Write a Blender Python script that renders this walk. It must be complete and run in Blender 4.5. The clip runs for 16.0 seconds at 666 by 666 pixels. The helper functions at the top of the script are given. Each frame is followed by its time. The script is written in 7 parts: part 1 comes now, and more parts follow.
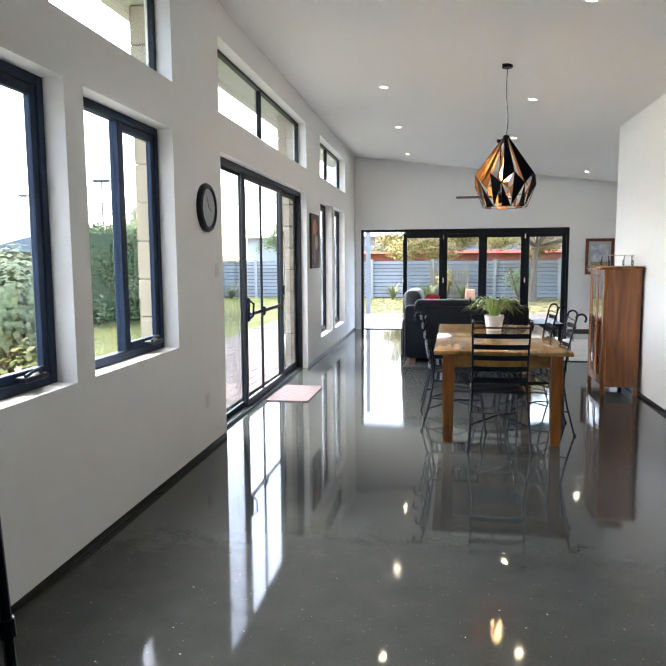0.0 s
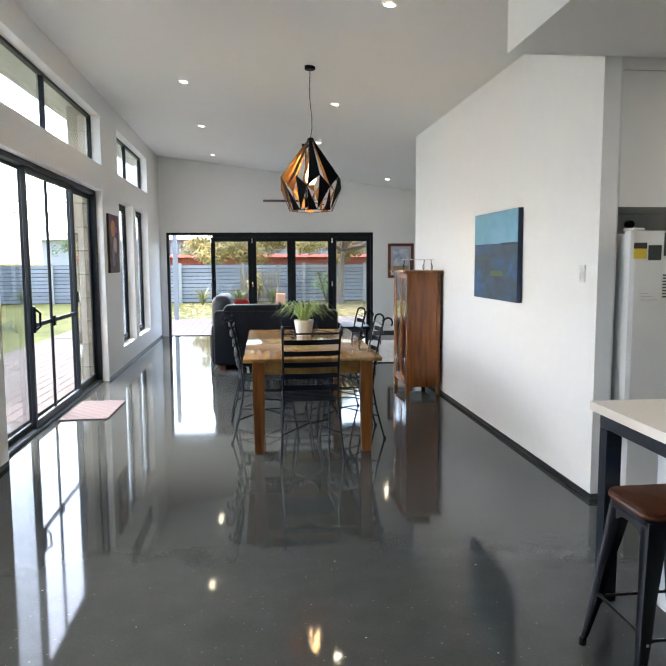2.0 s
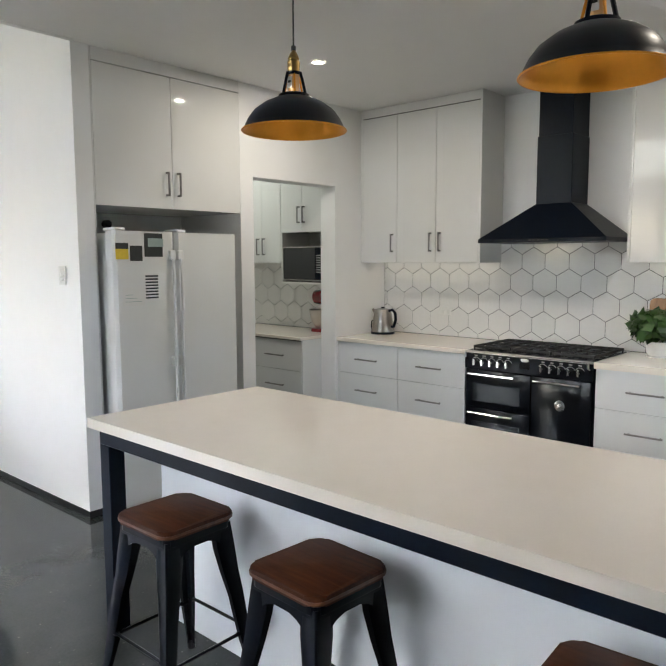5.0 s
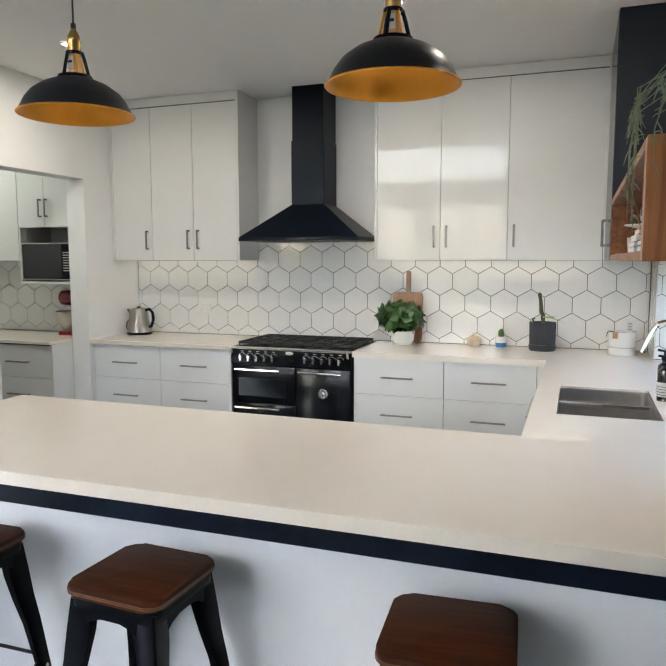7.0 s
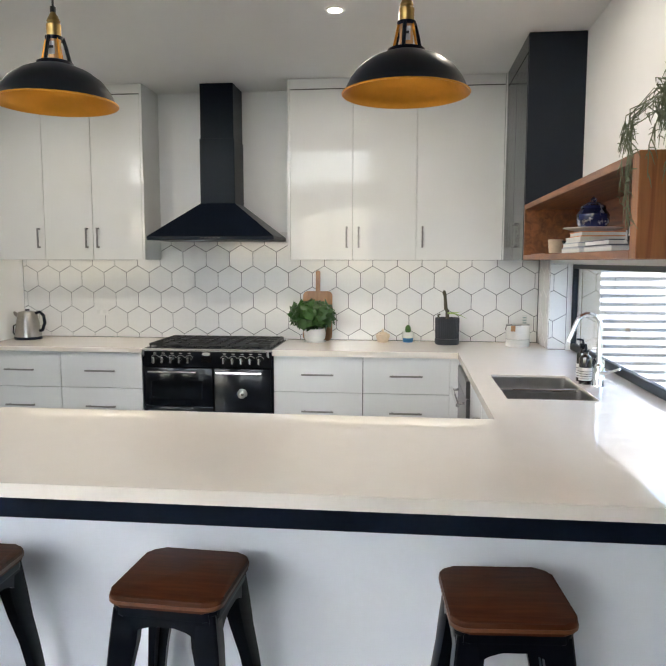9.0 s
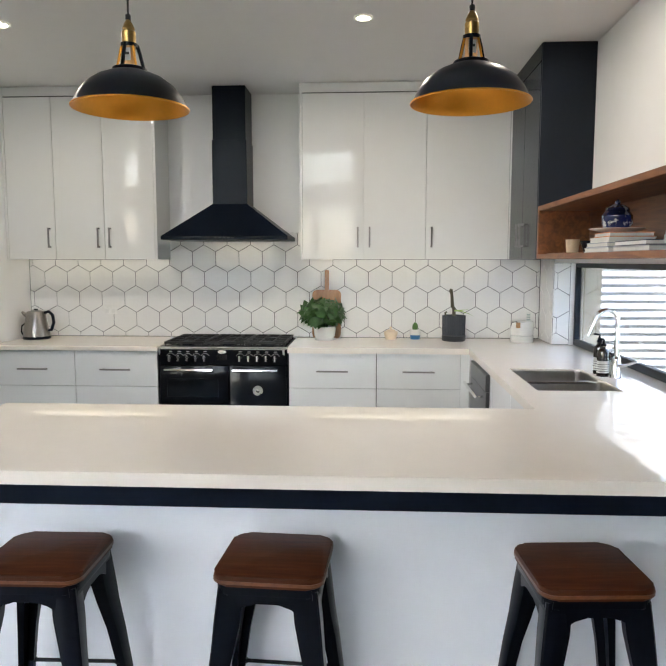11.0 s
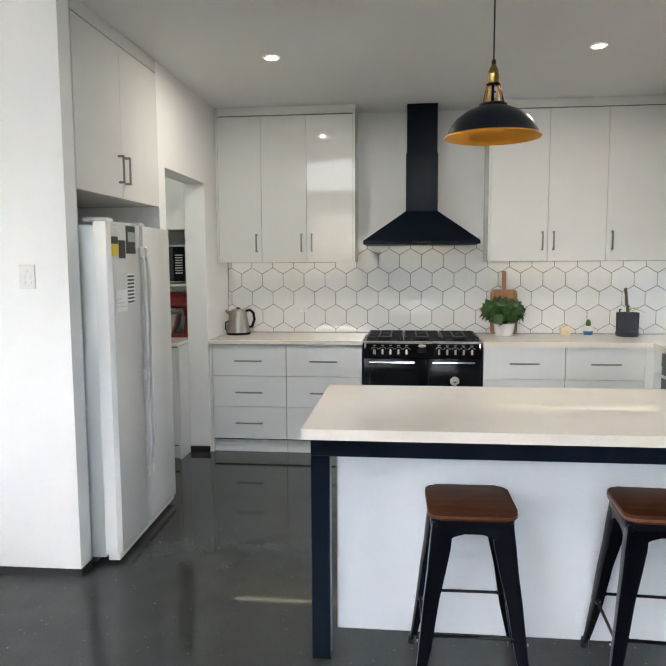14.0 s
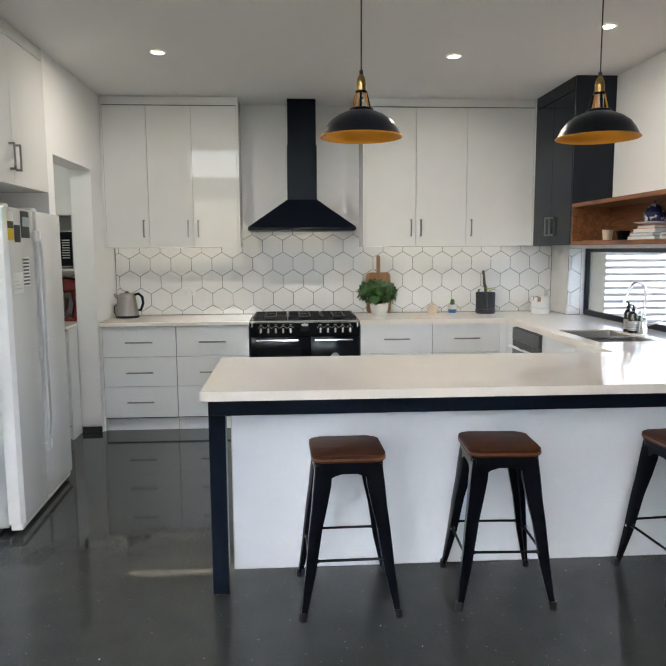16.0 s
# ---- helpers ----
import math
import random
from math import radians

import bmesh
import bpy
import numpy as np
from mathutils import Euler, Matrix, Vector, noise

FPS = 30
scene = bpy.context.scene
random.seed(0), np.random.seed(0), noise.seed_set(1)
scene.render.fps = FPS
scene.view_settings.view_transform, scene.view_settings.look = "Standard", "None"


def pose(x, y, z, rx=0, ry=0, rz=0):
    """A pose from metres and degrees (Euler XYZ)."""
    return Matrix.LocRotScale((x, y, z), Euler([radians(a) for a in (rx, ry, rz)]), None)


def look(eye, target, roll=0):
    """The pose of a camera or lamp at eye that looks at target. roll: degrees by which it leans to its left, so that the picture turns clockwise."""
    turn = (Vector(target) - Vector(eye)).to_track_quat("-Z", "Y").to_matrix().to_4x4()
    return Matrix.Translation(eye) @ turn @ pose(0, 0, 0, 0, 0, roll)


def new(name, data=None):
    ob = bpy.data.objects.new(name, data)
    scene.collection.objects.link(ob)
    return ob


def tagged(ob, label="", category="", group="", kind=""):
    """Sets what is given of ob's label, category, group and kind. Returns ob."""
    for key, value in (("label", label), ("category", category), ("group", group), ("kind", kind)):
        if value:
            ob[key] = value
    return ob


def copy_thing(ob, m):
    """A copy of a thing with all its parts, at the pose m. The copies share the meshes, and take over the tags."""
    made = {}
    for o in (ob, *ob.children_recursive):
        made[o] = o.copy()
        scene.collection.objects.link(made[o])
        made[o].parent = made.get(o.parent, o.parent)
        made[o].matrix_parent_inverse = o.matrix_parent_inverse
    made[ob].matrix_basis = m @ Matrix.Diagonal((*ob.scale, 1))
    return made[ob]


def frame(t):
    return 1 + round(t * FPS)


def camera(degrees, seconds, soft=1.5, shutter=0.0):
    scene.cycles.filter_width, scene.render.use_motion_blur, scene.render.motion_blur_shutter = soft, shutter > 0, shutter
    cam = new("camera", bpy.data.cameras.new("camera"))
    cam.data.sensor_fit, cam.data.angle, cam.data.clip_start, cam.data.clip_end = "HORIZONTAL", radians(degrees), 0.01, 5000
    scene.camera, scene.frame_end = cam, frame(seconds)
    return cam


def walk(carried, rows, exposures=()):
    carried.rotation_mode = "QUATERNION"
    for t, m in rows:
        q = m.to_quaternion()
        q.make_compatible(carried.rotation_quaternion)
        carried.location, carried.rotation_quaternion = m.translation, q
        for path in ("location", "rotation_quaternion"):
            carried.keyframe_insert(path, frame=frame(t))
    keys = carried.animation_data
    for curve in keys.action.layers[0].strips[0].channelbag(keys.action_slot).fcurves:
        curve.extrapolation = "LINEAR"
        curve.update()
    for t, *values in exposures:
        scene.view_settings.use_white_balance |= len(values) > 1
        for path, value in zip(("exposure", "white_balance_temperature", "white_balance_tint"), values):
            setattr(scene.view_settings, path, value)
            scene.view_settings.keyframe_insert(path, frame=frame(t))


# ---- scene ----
cam = camera(51.9, 16.0)
PATH = [
    (0, (0.078, 0.065, 1.532), (-0.267, 2.023, 1.314), -0.4),
    (0.5, (0.077, 0.109, 1.529), (-0.157, 2.084, 1.316), -0.4),
    (1, (0.072, 0.183, 1.528), (-0.04, 2.168, 1.317), -0.4),
    (1.5, (0.075, 0.282, 1.536), (0.111, 2.271, 1.325), -0.3),
    (2, (0.103, 0.355, 1.532), (0.3, 2.334, 1.322), -0.3),
    (2.5, (0.119, 0.427, 1.528), (0.513, 2.377, 1.32), -0.3),
    (3, (0.13, 0.505, 1.545), (0.795, 2.379, 1.333), -0.4),
    (3.5, (0.111, 0.584, 1.556), (1.08, 2.32, 1.34), -0.3),
    (4, (0.094, 0.656, 1.536), (1.282, 2.251, 1.323), -0.2),
    (4.5, (0.134, 0.691, 1.534), (1.482, 2.152, 1.319), -0.2),
    (5, (0.213, 0.696, 1.531), (1.685, 2.032, 1.317), -0.2),
    (5.2, (0.234, 0.696, 1.538), (1.746, 1.987, 1.319), -0.3),
    (7.5, (0.016, 1.015, 1.504), (1.932, 1.548, 1.294), 0.0),
    (8, (-0.005, 1.153, 1.507), (1.934, 1.595, 1.295), 0.0),
    (8.5, (-0.068, 1.293, 1.5), (1.896, 1.605, 1.29), 0.1),
    (11, (-0.287, 1.725, 1.493), (1.699, 1.836, 1.283), 0.0),
    (11.5, (-0.258, 1.876, 1.487), (1.725, 2.036, 1.279), 0.0),
    (12, (-0.269, 2.095, 1.503), (1.711, 2.294, 1.294), -0.1),
    (12.5, (-0.376, 2.334, 1.499), (1.6, 2.561, 1.29), -0.1),
    (13, (-0.514, 2.559, 1.492), (1.464, 2.78, 1.286), -0.2),
    (13.5, (-0.652, 2.75, 1.507), (1.325, 2.969, 1.301), -0.2),
    (14, (-0.854, 2.875, 1.498), (1.124, 3.087, 1.294), -0.3),
    (14.5, (-1.063, 2.954, 1.507), (0.916, 3.157, 1.302), -0.3),
    (15, (-1.177, 2.973, 1.497), (0.805, 3.137, 1.292), -0.4),
    (15.5, (-1.213, 2.92, 1.475), (0.774, 3.007, 1.267), -0.5),
    (16, (-1.241, 2.877, 1.481), (0.741, 2.751, 1.238), -0.3),
]
EXPOSURES = [(0.0, 3.95), (0.6, 4.07), (1.5, 3.87), (2.5, 3.73), (3.2, 3.92), (4.0, 3.88), (5.0, 3.9), (7.5, 4.16), (12.0, 4.08), (13.0, 4.03), (14.0, 4.05), (15.5, 3.95), (16.0, 3.95)]
walk(cam, [(t, look(eye, target, roll)) for t, eye, target, roll in PATH], EXPOSURES)

# ---- world, sun, exposure ----
world = bpy.data.worlds.new("overcast_sky")
scene.world = world
world.use_nodes = True
wn, wl = world.node_tree.nodes, world.node_tree.links
sky = wn.new("ShaderNodeTexSky")
sky.sky_type = "NISHITA"
sky.sun_disc = False
sky.sun_elevation, sky.sun_rotation = radians(48), radians(-60)
sky.air_density, sky.dust_density, sky.ozone_density = 1.0, 3.0, 1.0
grey = wn.new("ShaderNodeHueSaturation")
grey.inputs["Saturation"].default_value = 0.92
wl.new(sky.outputs[0], grey.inputs["Color"])
wl.new(grey.outputs[0], wn["Background"].inputs[0])
wn["Background"].inputs[1].default_value = 0.15
sun = new("sun", bpy.data.lights.new("sun", "SUN"))
sun.data.energy, sun.data.angle, sun.data.color = 0.5, radians(40), (1.0, 0.98, 0.95)
sun.matrix_world = look((-20, 14, 26), (0, 6, 0))
LIVING_W, KITCHEN_W = 0.16, 0.6
scene.view_settings.exposure = 3.85


# ---- materials ----
def mat(name, col, rough=0.5, metal=0.0, var=0.08, scale=6.0, bump=0.0, bscale=60.0, coat=0.0, spec=0.5, per_object=0.0):
    m = bpy.data.materials.new(name)
    m.use_nodes = True
    n, l = m.node_tree.nodes, m.node_tree.links
    b = n["Principled BSDF"]
    b.inputs["Roughness"].default_value, b.inputs["Metallic"].default_value = rough, metal
    b.inputs["Specular IOR Level"].default_value = spec
    b.inputs["Coat Weight"].default_value = coat
    b.inputs["Coat Roughness"].default_value = 0.05
    b.inputs["Base Color"].default_value = (*col, 1)
    co = n.new("ShaderNodeTexCoord")
    big, fine = n.new("ShaderNodeTexNoise"), n.new("ShaderNodeTexNoise")
    big.inputs["Scale"].default_value, fine.inputs["Scale"].default_value = scale, scale * 9
    big.inputs["Detail"].default_value = 4
    for t in (big, fine):
        l.new(co.outputs["Object"], t.inputs["Vector"])
    add = n.new("ShaderNodeMath")
    l.new(big.outputs[0], add.inputs[0])
    l.new(fine.outputs[0], add.inputs[1])
    ramp = n.new("ShaderNodeMapRange")
    ramp.inputs[1].default_value, ramp.inputs[2].default_value = 0.6, 1.4
    ramp.inputs[3].default_value, ramp.inputs[4].default_value = 1 - var, 1 + var
    l.new(add.outputs[0], ramp.inputs[0])
    value = ramp.outputs[0]
    if per_object:
        info = n.new("ShaderNodeObjectInfo")
        rr = n.new("ShaderNodeMapRange")
        rr.inputs[3].default_value, rr.inputs[4].default_value = 1 - per_object, 1 + per_object
        l.new(info.outputs["Random"], rr.inputs[0])
        mul = n.new("ShaderNodeMath")
        mul.operation = "MULTIPLY"
        l.new(value, mul.inputs[0])
        l.new(rr.outputs[0], mul.inputs[1])
        value = mul.outputs[0]
    mix = n.new("ShaderNodeVectorMath")
    mix.operation = "SCALE"
    mix.inputs[0].default_value = col
    l.new(value, mix.inputs["Scale"])
    l.new(mix.outputs[0], b.inputs["Base Color"])
    if bump:
        t, bp = n.new("ShaderNodeTexNoise"), n.new("ShaderNodeBump")
        t.inputs["Scale"].default_value, t.inputs["Detail"].default_value = bscale, 3
        bp.inputs["Strength"].default_value, bp.inputs["Distance"].default_value = bump, 0.01
        l.new(co.outputs["Object"], t.inputs["Vector"])
        l.new(t.outputs[0], bp.inputs["Height"])
        l.new(bp.outputs[0], b.inputs["Normal"])
    return m


def wood(name, dark, light, rough=0.4, stretch=(1, 12, 12), scale=3.0, coat=0.2, spec=0.5):
    m = mat(name, light, rough, coat=coat, spec=spec, bump=0.05, bscale=40)
    n, l = m.node_tree.nodes, m.node_tree.links
    co, mp, nz, cr = (n.new(k) for k in ("ShaderNodeTexCoord", "ShaderNodeMapping", "ShaderNodeTexNoise", "ShaderNodeValToRGB"))
    mp.inputs["Scale"].default_value = stretch
    nz.inputs["Scale"].default_value, nz.inputs["Detail"].default_value, nz.inputs["Distortion"].default_value = scale, 6, 1.2
    cr.color_ramp.elements[0].position, cr.color_ramp.elements[1].position = 0.3, 0.72
    cr.color_ramp.elements[0].color, cr.color_ramp.elements[1].color = (*dark, 1), (*light, 1)
    l.new(co.outputs["Object"], mp.inputs[0])
    l.new(mp.outputs[0], nz.inputs["Vector"])
    l.new(nz.outputs[0], cr.inputs[0])
    l.new(cr.outputs[0], n["Principled BSDF"].inputs["Base Color"])
    return m


def emit(name, col, strength):
    m = bpy.data.materials.new(name)
    m.use_nodes = True
    b = m.node_tree.nodes["Principled BSDF"]
    b.inputs["Base Color"].default_value = (*col, 1)
    b.inputs["Emission Color"].default_value, b.inputs["Emission Strength"].default_value = (*col, 1), strength
    return m


def glass(name, tint=(1, 1, 1), rough=0.0):
    m = bpy.data.materials.new(name)
    m.use_nodes = True
    b = m.node_tree.nodes["Principled BSDF"]
    b.inputs["Base Color"].default_value = (*tint, 1)
    b.inputs["Transmission Weight"].default_value, b.inputs["Roughness"].default_value, b.inputs["IOR"].default_value = 1.0, rough, 1.45
    return m


def concrete():
    m = mat("polished_concrete", (0.038, 0.0415, 0.0405), 0.05, spec=0.27, var=0.16, scale=0.7)
    n, l = m.node_tree.nodes, m.node_tree.links
    b = n["Principled BSDF"]
    co = n.new("ShaderNodeTexCoord")
    base = b.inputs["Base Color"].links[0].from_socket
    prev = base
    for scale, low, high, amount in ((75.0, 0.3, 0.7, 0.07), (260.0, 0.3, 0.7, 0.1)):
        gn, gr, gm = n.new("ShaderNodeTexNoise"), n.new("ShaderNodeMapRange"), n.new("ShaderNodeVectorMath")
        gn.inputs["Scale"].default_value, gn.inputs["Detail"].default_value = scale, 2
        gr.inputs[1].default_value, gr.inputs[2].default_value = low, high
        gr.inputs[3].default_value, gr.inputs[4].default_value = 1 - amount, 1 + amount
        gm.operation = "SCALE"
        l.new(co.outputs["Object"], gn.inputs["Vector"])
        l.new(gn.outputs[0], gr.inputs[0])
        l.new(prev, gm.inputs[0])
        l.new(gr.outputs[0], gm.inputs["Scale"])
        prev = gm.outputs[0]
    warp, bend = n.new("ShaderNodeTexNoise"), n.new("ShaderNodeVectorMath")
    warp.inputs["Scale"].default_value = 90.0
    bend.operation = "MULTIPLY_ADD"
    bend.inputs[1].default_value = (0.012, 0.012, 0.012)
    l.new(co.outputs["Object"], warp.inputs["Vector"])
    l.new(warp.outputs["Color"], bend.inputs[0])
    l.new(co.outputs["Object"], bend.inputs[2])
    for scale, size, col, keep in ((20.0, 0.08, (0.28, 0.28, 0.27), 0.93), (38.0, 0.16, (0.085, 0.084, 0.08), 0.86)):
        v = n.new("ShaderNodeTexVoronoi")
        v.inputs["Scale"].default_value = scale
        l.new(bend.outputs[0], v.inputs["Vector"])
        sep = n.new("ShaderNodeSeparateColor")
        l.new(v.outputs["Color"], sep.inputs[0])
        few, near, both, mx = n.new("ShaderNodeMath"), n.new("ShaderNodeMath"), n.new("ShaderNodeMath"), n.new("ShaderNodeMix")
        few.operation, near.operation, both.operation, mx.data_type = "GREATER_THAN", "LESS_THAN", "MULTIPLY", "RGBA"
        few.inputs[1].default_value, near.inputs[1].default_value = keep, size
        l.new(sep.outputs[0], few.inputs[0])
        l.new(v.outputs["Distance"], near.inputs[0])
        l.new(few.outputs[0], both.inputs[0])
        l.new(near.outputs[0], both.inputs[1])
        l.new(both.outputs[0], mx.inputs[0])
        l.new(prev, mx.inputs[6])
        mx.inputs[7].default_value = (*col, 1)
        prev = mx.outputs[2]
    l.new(prev, b.inputs["Base Color"])
    rn, rr = n.new("ShaderNodeTexNoise"), n.new("ShaderNodeMapRange")
    rn.inputs["Scale"].default_value, rn.inputs["Detail"].default_value = 1.1, 1
    l.new(co.outputs["Object"], rn.inputs["Vector"])
    l.new(rn.outputs[0], rr.inputs[0])
    rr.inputs[1].default_value, rr.inputs[2].default_value, rr.inputs[3].default_value, rr.inputs[4].default_value = 0.2, 0.8, 0.042, 0.07
    l.new(rr.outputs[0], b.inputs["Roughness"])
    return m


M_FLOOR = concrete()
M_WALL = mat("white_wall_paint", (0.85, 0.85, 0.845), 0.6, var=0.012, scale=1.2, bump=0.04, bscale=180)
M_CEIL = mat("ceiling_paint", (0.86, 0.855, 0.845), 0.75, var=0.01, scale=1.0, bump=0.03, bscale=160)
M_SKIRT = mat("black_skirting", (0.012, 0.013, 0.016), 0.4)
# The blue in this dark metal is window flare put into the colour.
M_ALU = mat("flare_blue_aluminium", (0.015, 0.03, 0.064), 0.45, spec=0.2, var=0.06)
M_BLACKALU = mat("black_door_aluminium", (0.008, 0.012, 0.018), 0.4, spec=0.25, var=0.06)
M_GLASS = glass("clear_glass", (0.78, 0.81, 0.82))
M_SINKGLASS = glass("sink_window_glass", (0.88, 0.89, 0.9))
M_CAB = mat("gloss_white_cabinet", (0.74, 0.74, 0.725), 0.005, var=0.01, scale=1.0, spec=0.2)
M_DRAWER = mat("satin_white_drawer", (0.76, 0.77, 0.77), 0.22, var=0.01, scale=1.0)
M_GAP = mat("cabinet_shadow_gap", (0.06, 0.06, 0.06), 0.8)
M_STONE = mat("cream_stone_top", (0.82, 0.76, 0.688), 0.05, spec=0.32, var=0.02, scale=14)
# White panel; its blue cast is the windows' daylight mixed into the base colour.
M_PANEL = mat("daylight_tinted_white_panel", (0.78, 0.82, 0.88), 0.25, var=0.012, scale=1.5)
M_STEEL = mat("brushed_steel", (0.55, 0.54, 0.52), 0.28, metal=1.0, var=0.08, scale=20)
M_CHROME = mat("chrome", (0.8, 0.8, 0.8), 0.06, metal=1.0, var=0.02)
M_BLACKMETAL = mat("black_powdercoat", (0.0045, 0.0075, 0.0145), 0.3, spec=0.1, var=0.15, bump=0.03, bscale=300)
M_STOOL = mat("black_stool_gloss_powdercoat", (0.0018, 0.0028, 0.0055), 0.28, spec=0.13, var=0.15, bump=0.02, bscale=300)
M_NAVY = mat("dark_navy_satin_panel", (0.008, 0.012, 0.021), 0.16, spec=0.13, var=0.06)
M_DARKSTEEL = mat("dark_brushed_steel", (0.12, 0.122, 0.127), 0.3, metal=0.85, var=0.1, scale=14)
M_ENAMEL = mat("black_enamel", (0.005, 0.0065, 0.01), 0.16, spec=0.16, var=0.1)
M_TILE = mat("white_hex_tile", (0.79, 0.785, 0.77), 0.12, var=0.025, scale=5, bump=0.05, bscale=9, coat=0.3, per_object=0.015)
M_GROUT = mat("dark_grout", (0.09, 0.095, 0.1), 0.85)
M_SHELFWOOD = wood("oiled_red_timber", (0.11, 0.036, 0.012), (0.3, 0.11, 0.036), 0.5, (1, 10, 10), 2.5)
M_SEATWOOD = wood("dark_brown_seat_wood", (0.038, 0.011, 0.0045), (0.08, 0.025, 0.009), 0.5, (10, 1, 10), 4.0, 0.0, 0.18)
M_SEATEDGE = wood("worn_brown_seat_edge", (0.07, 0.022, 0.008), (0.15, 0.05, 0.018), 0.3, (6, 6, 10), 4.0, 0.3)
M_TABLEWOOD = wood("honey_table_wood", (0.2, 0.1, 0.028), (0.42, 0.225, 0.07), 0.14, (6, 0.5, 6), 2.0, 0.4)
M_LEGWOOD = wood("honey_leg_wood", (0.13, 0.036, 0.007), (0.37, 0.13, 0.026), 0.3, (14, 14, 0.7), 2.0, 0.3)
M_CABWOOD = wood("red_brown_cabinet_wood", (0.15, 0.043, 0.008), (0.36, 0.12, 0.022), 0.26, (6, 6, 0.5), 2.0, 0.2)
M_LEATHER = mat("black_leather", (0.007, 0.008, 0.011), 0.36, spec=0.14, var=0.2, bump=0.25, bscale=120)
M_GOLD = mat("gold_inner_lacquer", (0.8, 0.34, 0.03), 0.35, metal=0.6, var=0.05)
M_BRASS = mat("aged_brass", (0.35, 0.23, 0.08), 0.35, metal=1.0, var=0.2)
M_LAMP = emit("lit_downlight_lens", (1.0, 0.92, 0.74), 1.6)
M_BULB = emit("warm_bulb", (1.0, 0.66, 0.3), 2.6)
M_STRIP = emit("warm_led_strip", (1.0, 0.9, 0.7), 0.32)
M_WHITEPLASTIC = mat("white_plastic", (0.75, 0.75, 0.73), 0.35)
M_FRIDGE = mat("white_fridge_enamel", (0.74, 0.75, 0.74), 0.25, var=0.012, bump=0.02, bscale=400, coat=0.2)
M_LEAF = mat("green_leaf", (0.05, 0.13, 0.02), 0.4, var=0.35, scale=30)
M_PALELEAF = mat("pale_striped_leaf", (0.3, 0.42, 0.13), 0.45, var=0.4, scale=25)
M_SAGE = mat("grey_green_stem", (0.17, 0.2, 0.12), 0.5, var=0.3, scale=30)
M_POTWHITE = mat("white_ceramic", (0.75, 0.74, 0.71), 0.25, var=0.04)
M_SANDSTONE = mat("sandstone_block", (0.27, 0.218, 0.145), 0.85, var=0.15, scale=4, bump=0.2, bscale=50)
M_SOFFIT = mat("cream_soffit", (0.5, 0.51, 0.44), 0.7, var=0.03)
M_DECK = wood("weathered_deck", (0.042, 0.034, 0.033), (0.066, 0.054, 0.052), 0.9, (12, 1, 12), 3.0, 0.0)
M_GRASS = mat("lawn_ground", (0.062, 0.07, 0.02), 0.95, spec=0.1, var=0.4, scale=0.7, bump=0.4, bscale=40)
M_HANDLE = mat("satin_grey_steel", (0.26, 0.255, 0.25), 0.32, metal=1.0, var=0.08, scale=20)
M_SINK = mat("warm_brushed_steel", (0.48, 0.455, 0.43), 0.3, metal=1.0, var=0.08, scale=20)
M_FENCE = mat("blue_grey_fence_slat", (0.235, 0.24, 0.243), 0.8, spec=0.2, var=0.12, scale=3, per_object=0.12)


# ---- mesh helpers ----
def box(bm, x0, x1, y0, y1, z0, z1, bevel=0.0, seg=1):
    vs = [bm.verts.new((x, y, z)) for x in (x0, x1) for y in (y0, y1) for z in (z0, z1)]
    fs = [bm.faces.new([vs[i] for i in f]) for f in ((0, 1, 3, 2), (4, 6, 7, 5), (0, 4, 5, 1), (2, 3, 7, 6), (0, 2, 6, 4), (1, 5, 7, 3))]
    if bevel:
        es = list({e for f in fs for e in f.edges})
        bmesh.ops.bevel(bm, geom=es, offset=bevel, segments=seg, profile=0.5, affect="EDGES", clamp_overlap=True)
    return vs


def ring(bm, c, u, v, r, seg):
    return [bm.verts.new(Vector(c) + u * (r * math.cos(2 * math.pi * i / seg)) + v * (r * math.sin(2 * math.pi * i / seg))) for i in range(seg)]


def skin(bm, rings, caps=True):
    for a, b in zip(rings, rings[1:]):
        k = len(a)
        for i in range(k):
            bm.faces.new((a[i], a[(i + 1) % k], b[(i + 1) % k], b[i]))
    if caps:
        bm.faces.new(rings[0][::-1])
        bm.faces.new(rings[-1])


def tube(bm, pts, r, seg=8, caps=True):
    pts = [Vector(p) for p in pts]
    rs = r if isinstance(r, (list, tuple)) else [r] * len(pts)
    rings, u = [], None
    for i, p in enumerate(pts):
        d = (pts[min(i + 1, len(pts) - 1)] - pts[max(i - 1, 0)]).normalized()
        if u is None:
            u = d.orthogonal().normalized()
        u = (u - d * u.dot(d)).normalized()
        rings.append(ring(bm, p, u, d.cross(u), rs[i], seg))
    skin(bm, rings, caps)


def lathe(bm, prof, seg=28, c=(0, 0, 0)):
    """A turned shape: prof is (radius, height) from bottom to top, open where the radius is not zero."""
    rings = [ring(bm, (c[0], c[1], c[2] + z), Vector((1, 0, 0)), Vector((0, 1, 0)), max(r, 1e-4), seg) for r, z in prof]
    skin(bm, rings, caps=False)


def prism(bm, poly, plane, d0, d1):
    """A flat outline given in two coordinates, raised between d0 and d1 along the third."""
    at = {"x": lambda a, b, d: (d, a, b), "y": lambda a, b, d: (a, d, b), "z": lambda a, b, d: (a, b, d)}[plane]
    lo, hi = ([bm.verts.new(at(a, b, d)) for a, b in poly] for d in (d0, d1))
    skin(bm, [lo, hi])


def arc(cx, cy, r, a0, a1, n):
    return [(cx + r * math.cos(radians(a0 + (a1 - a0) * i / n)), cy + r * math.sin(radians(a0 + (a1 - a0) * i / n))) for i in range(n + 1)]


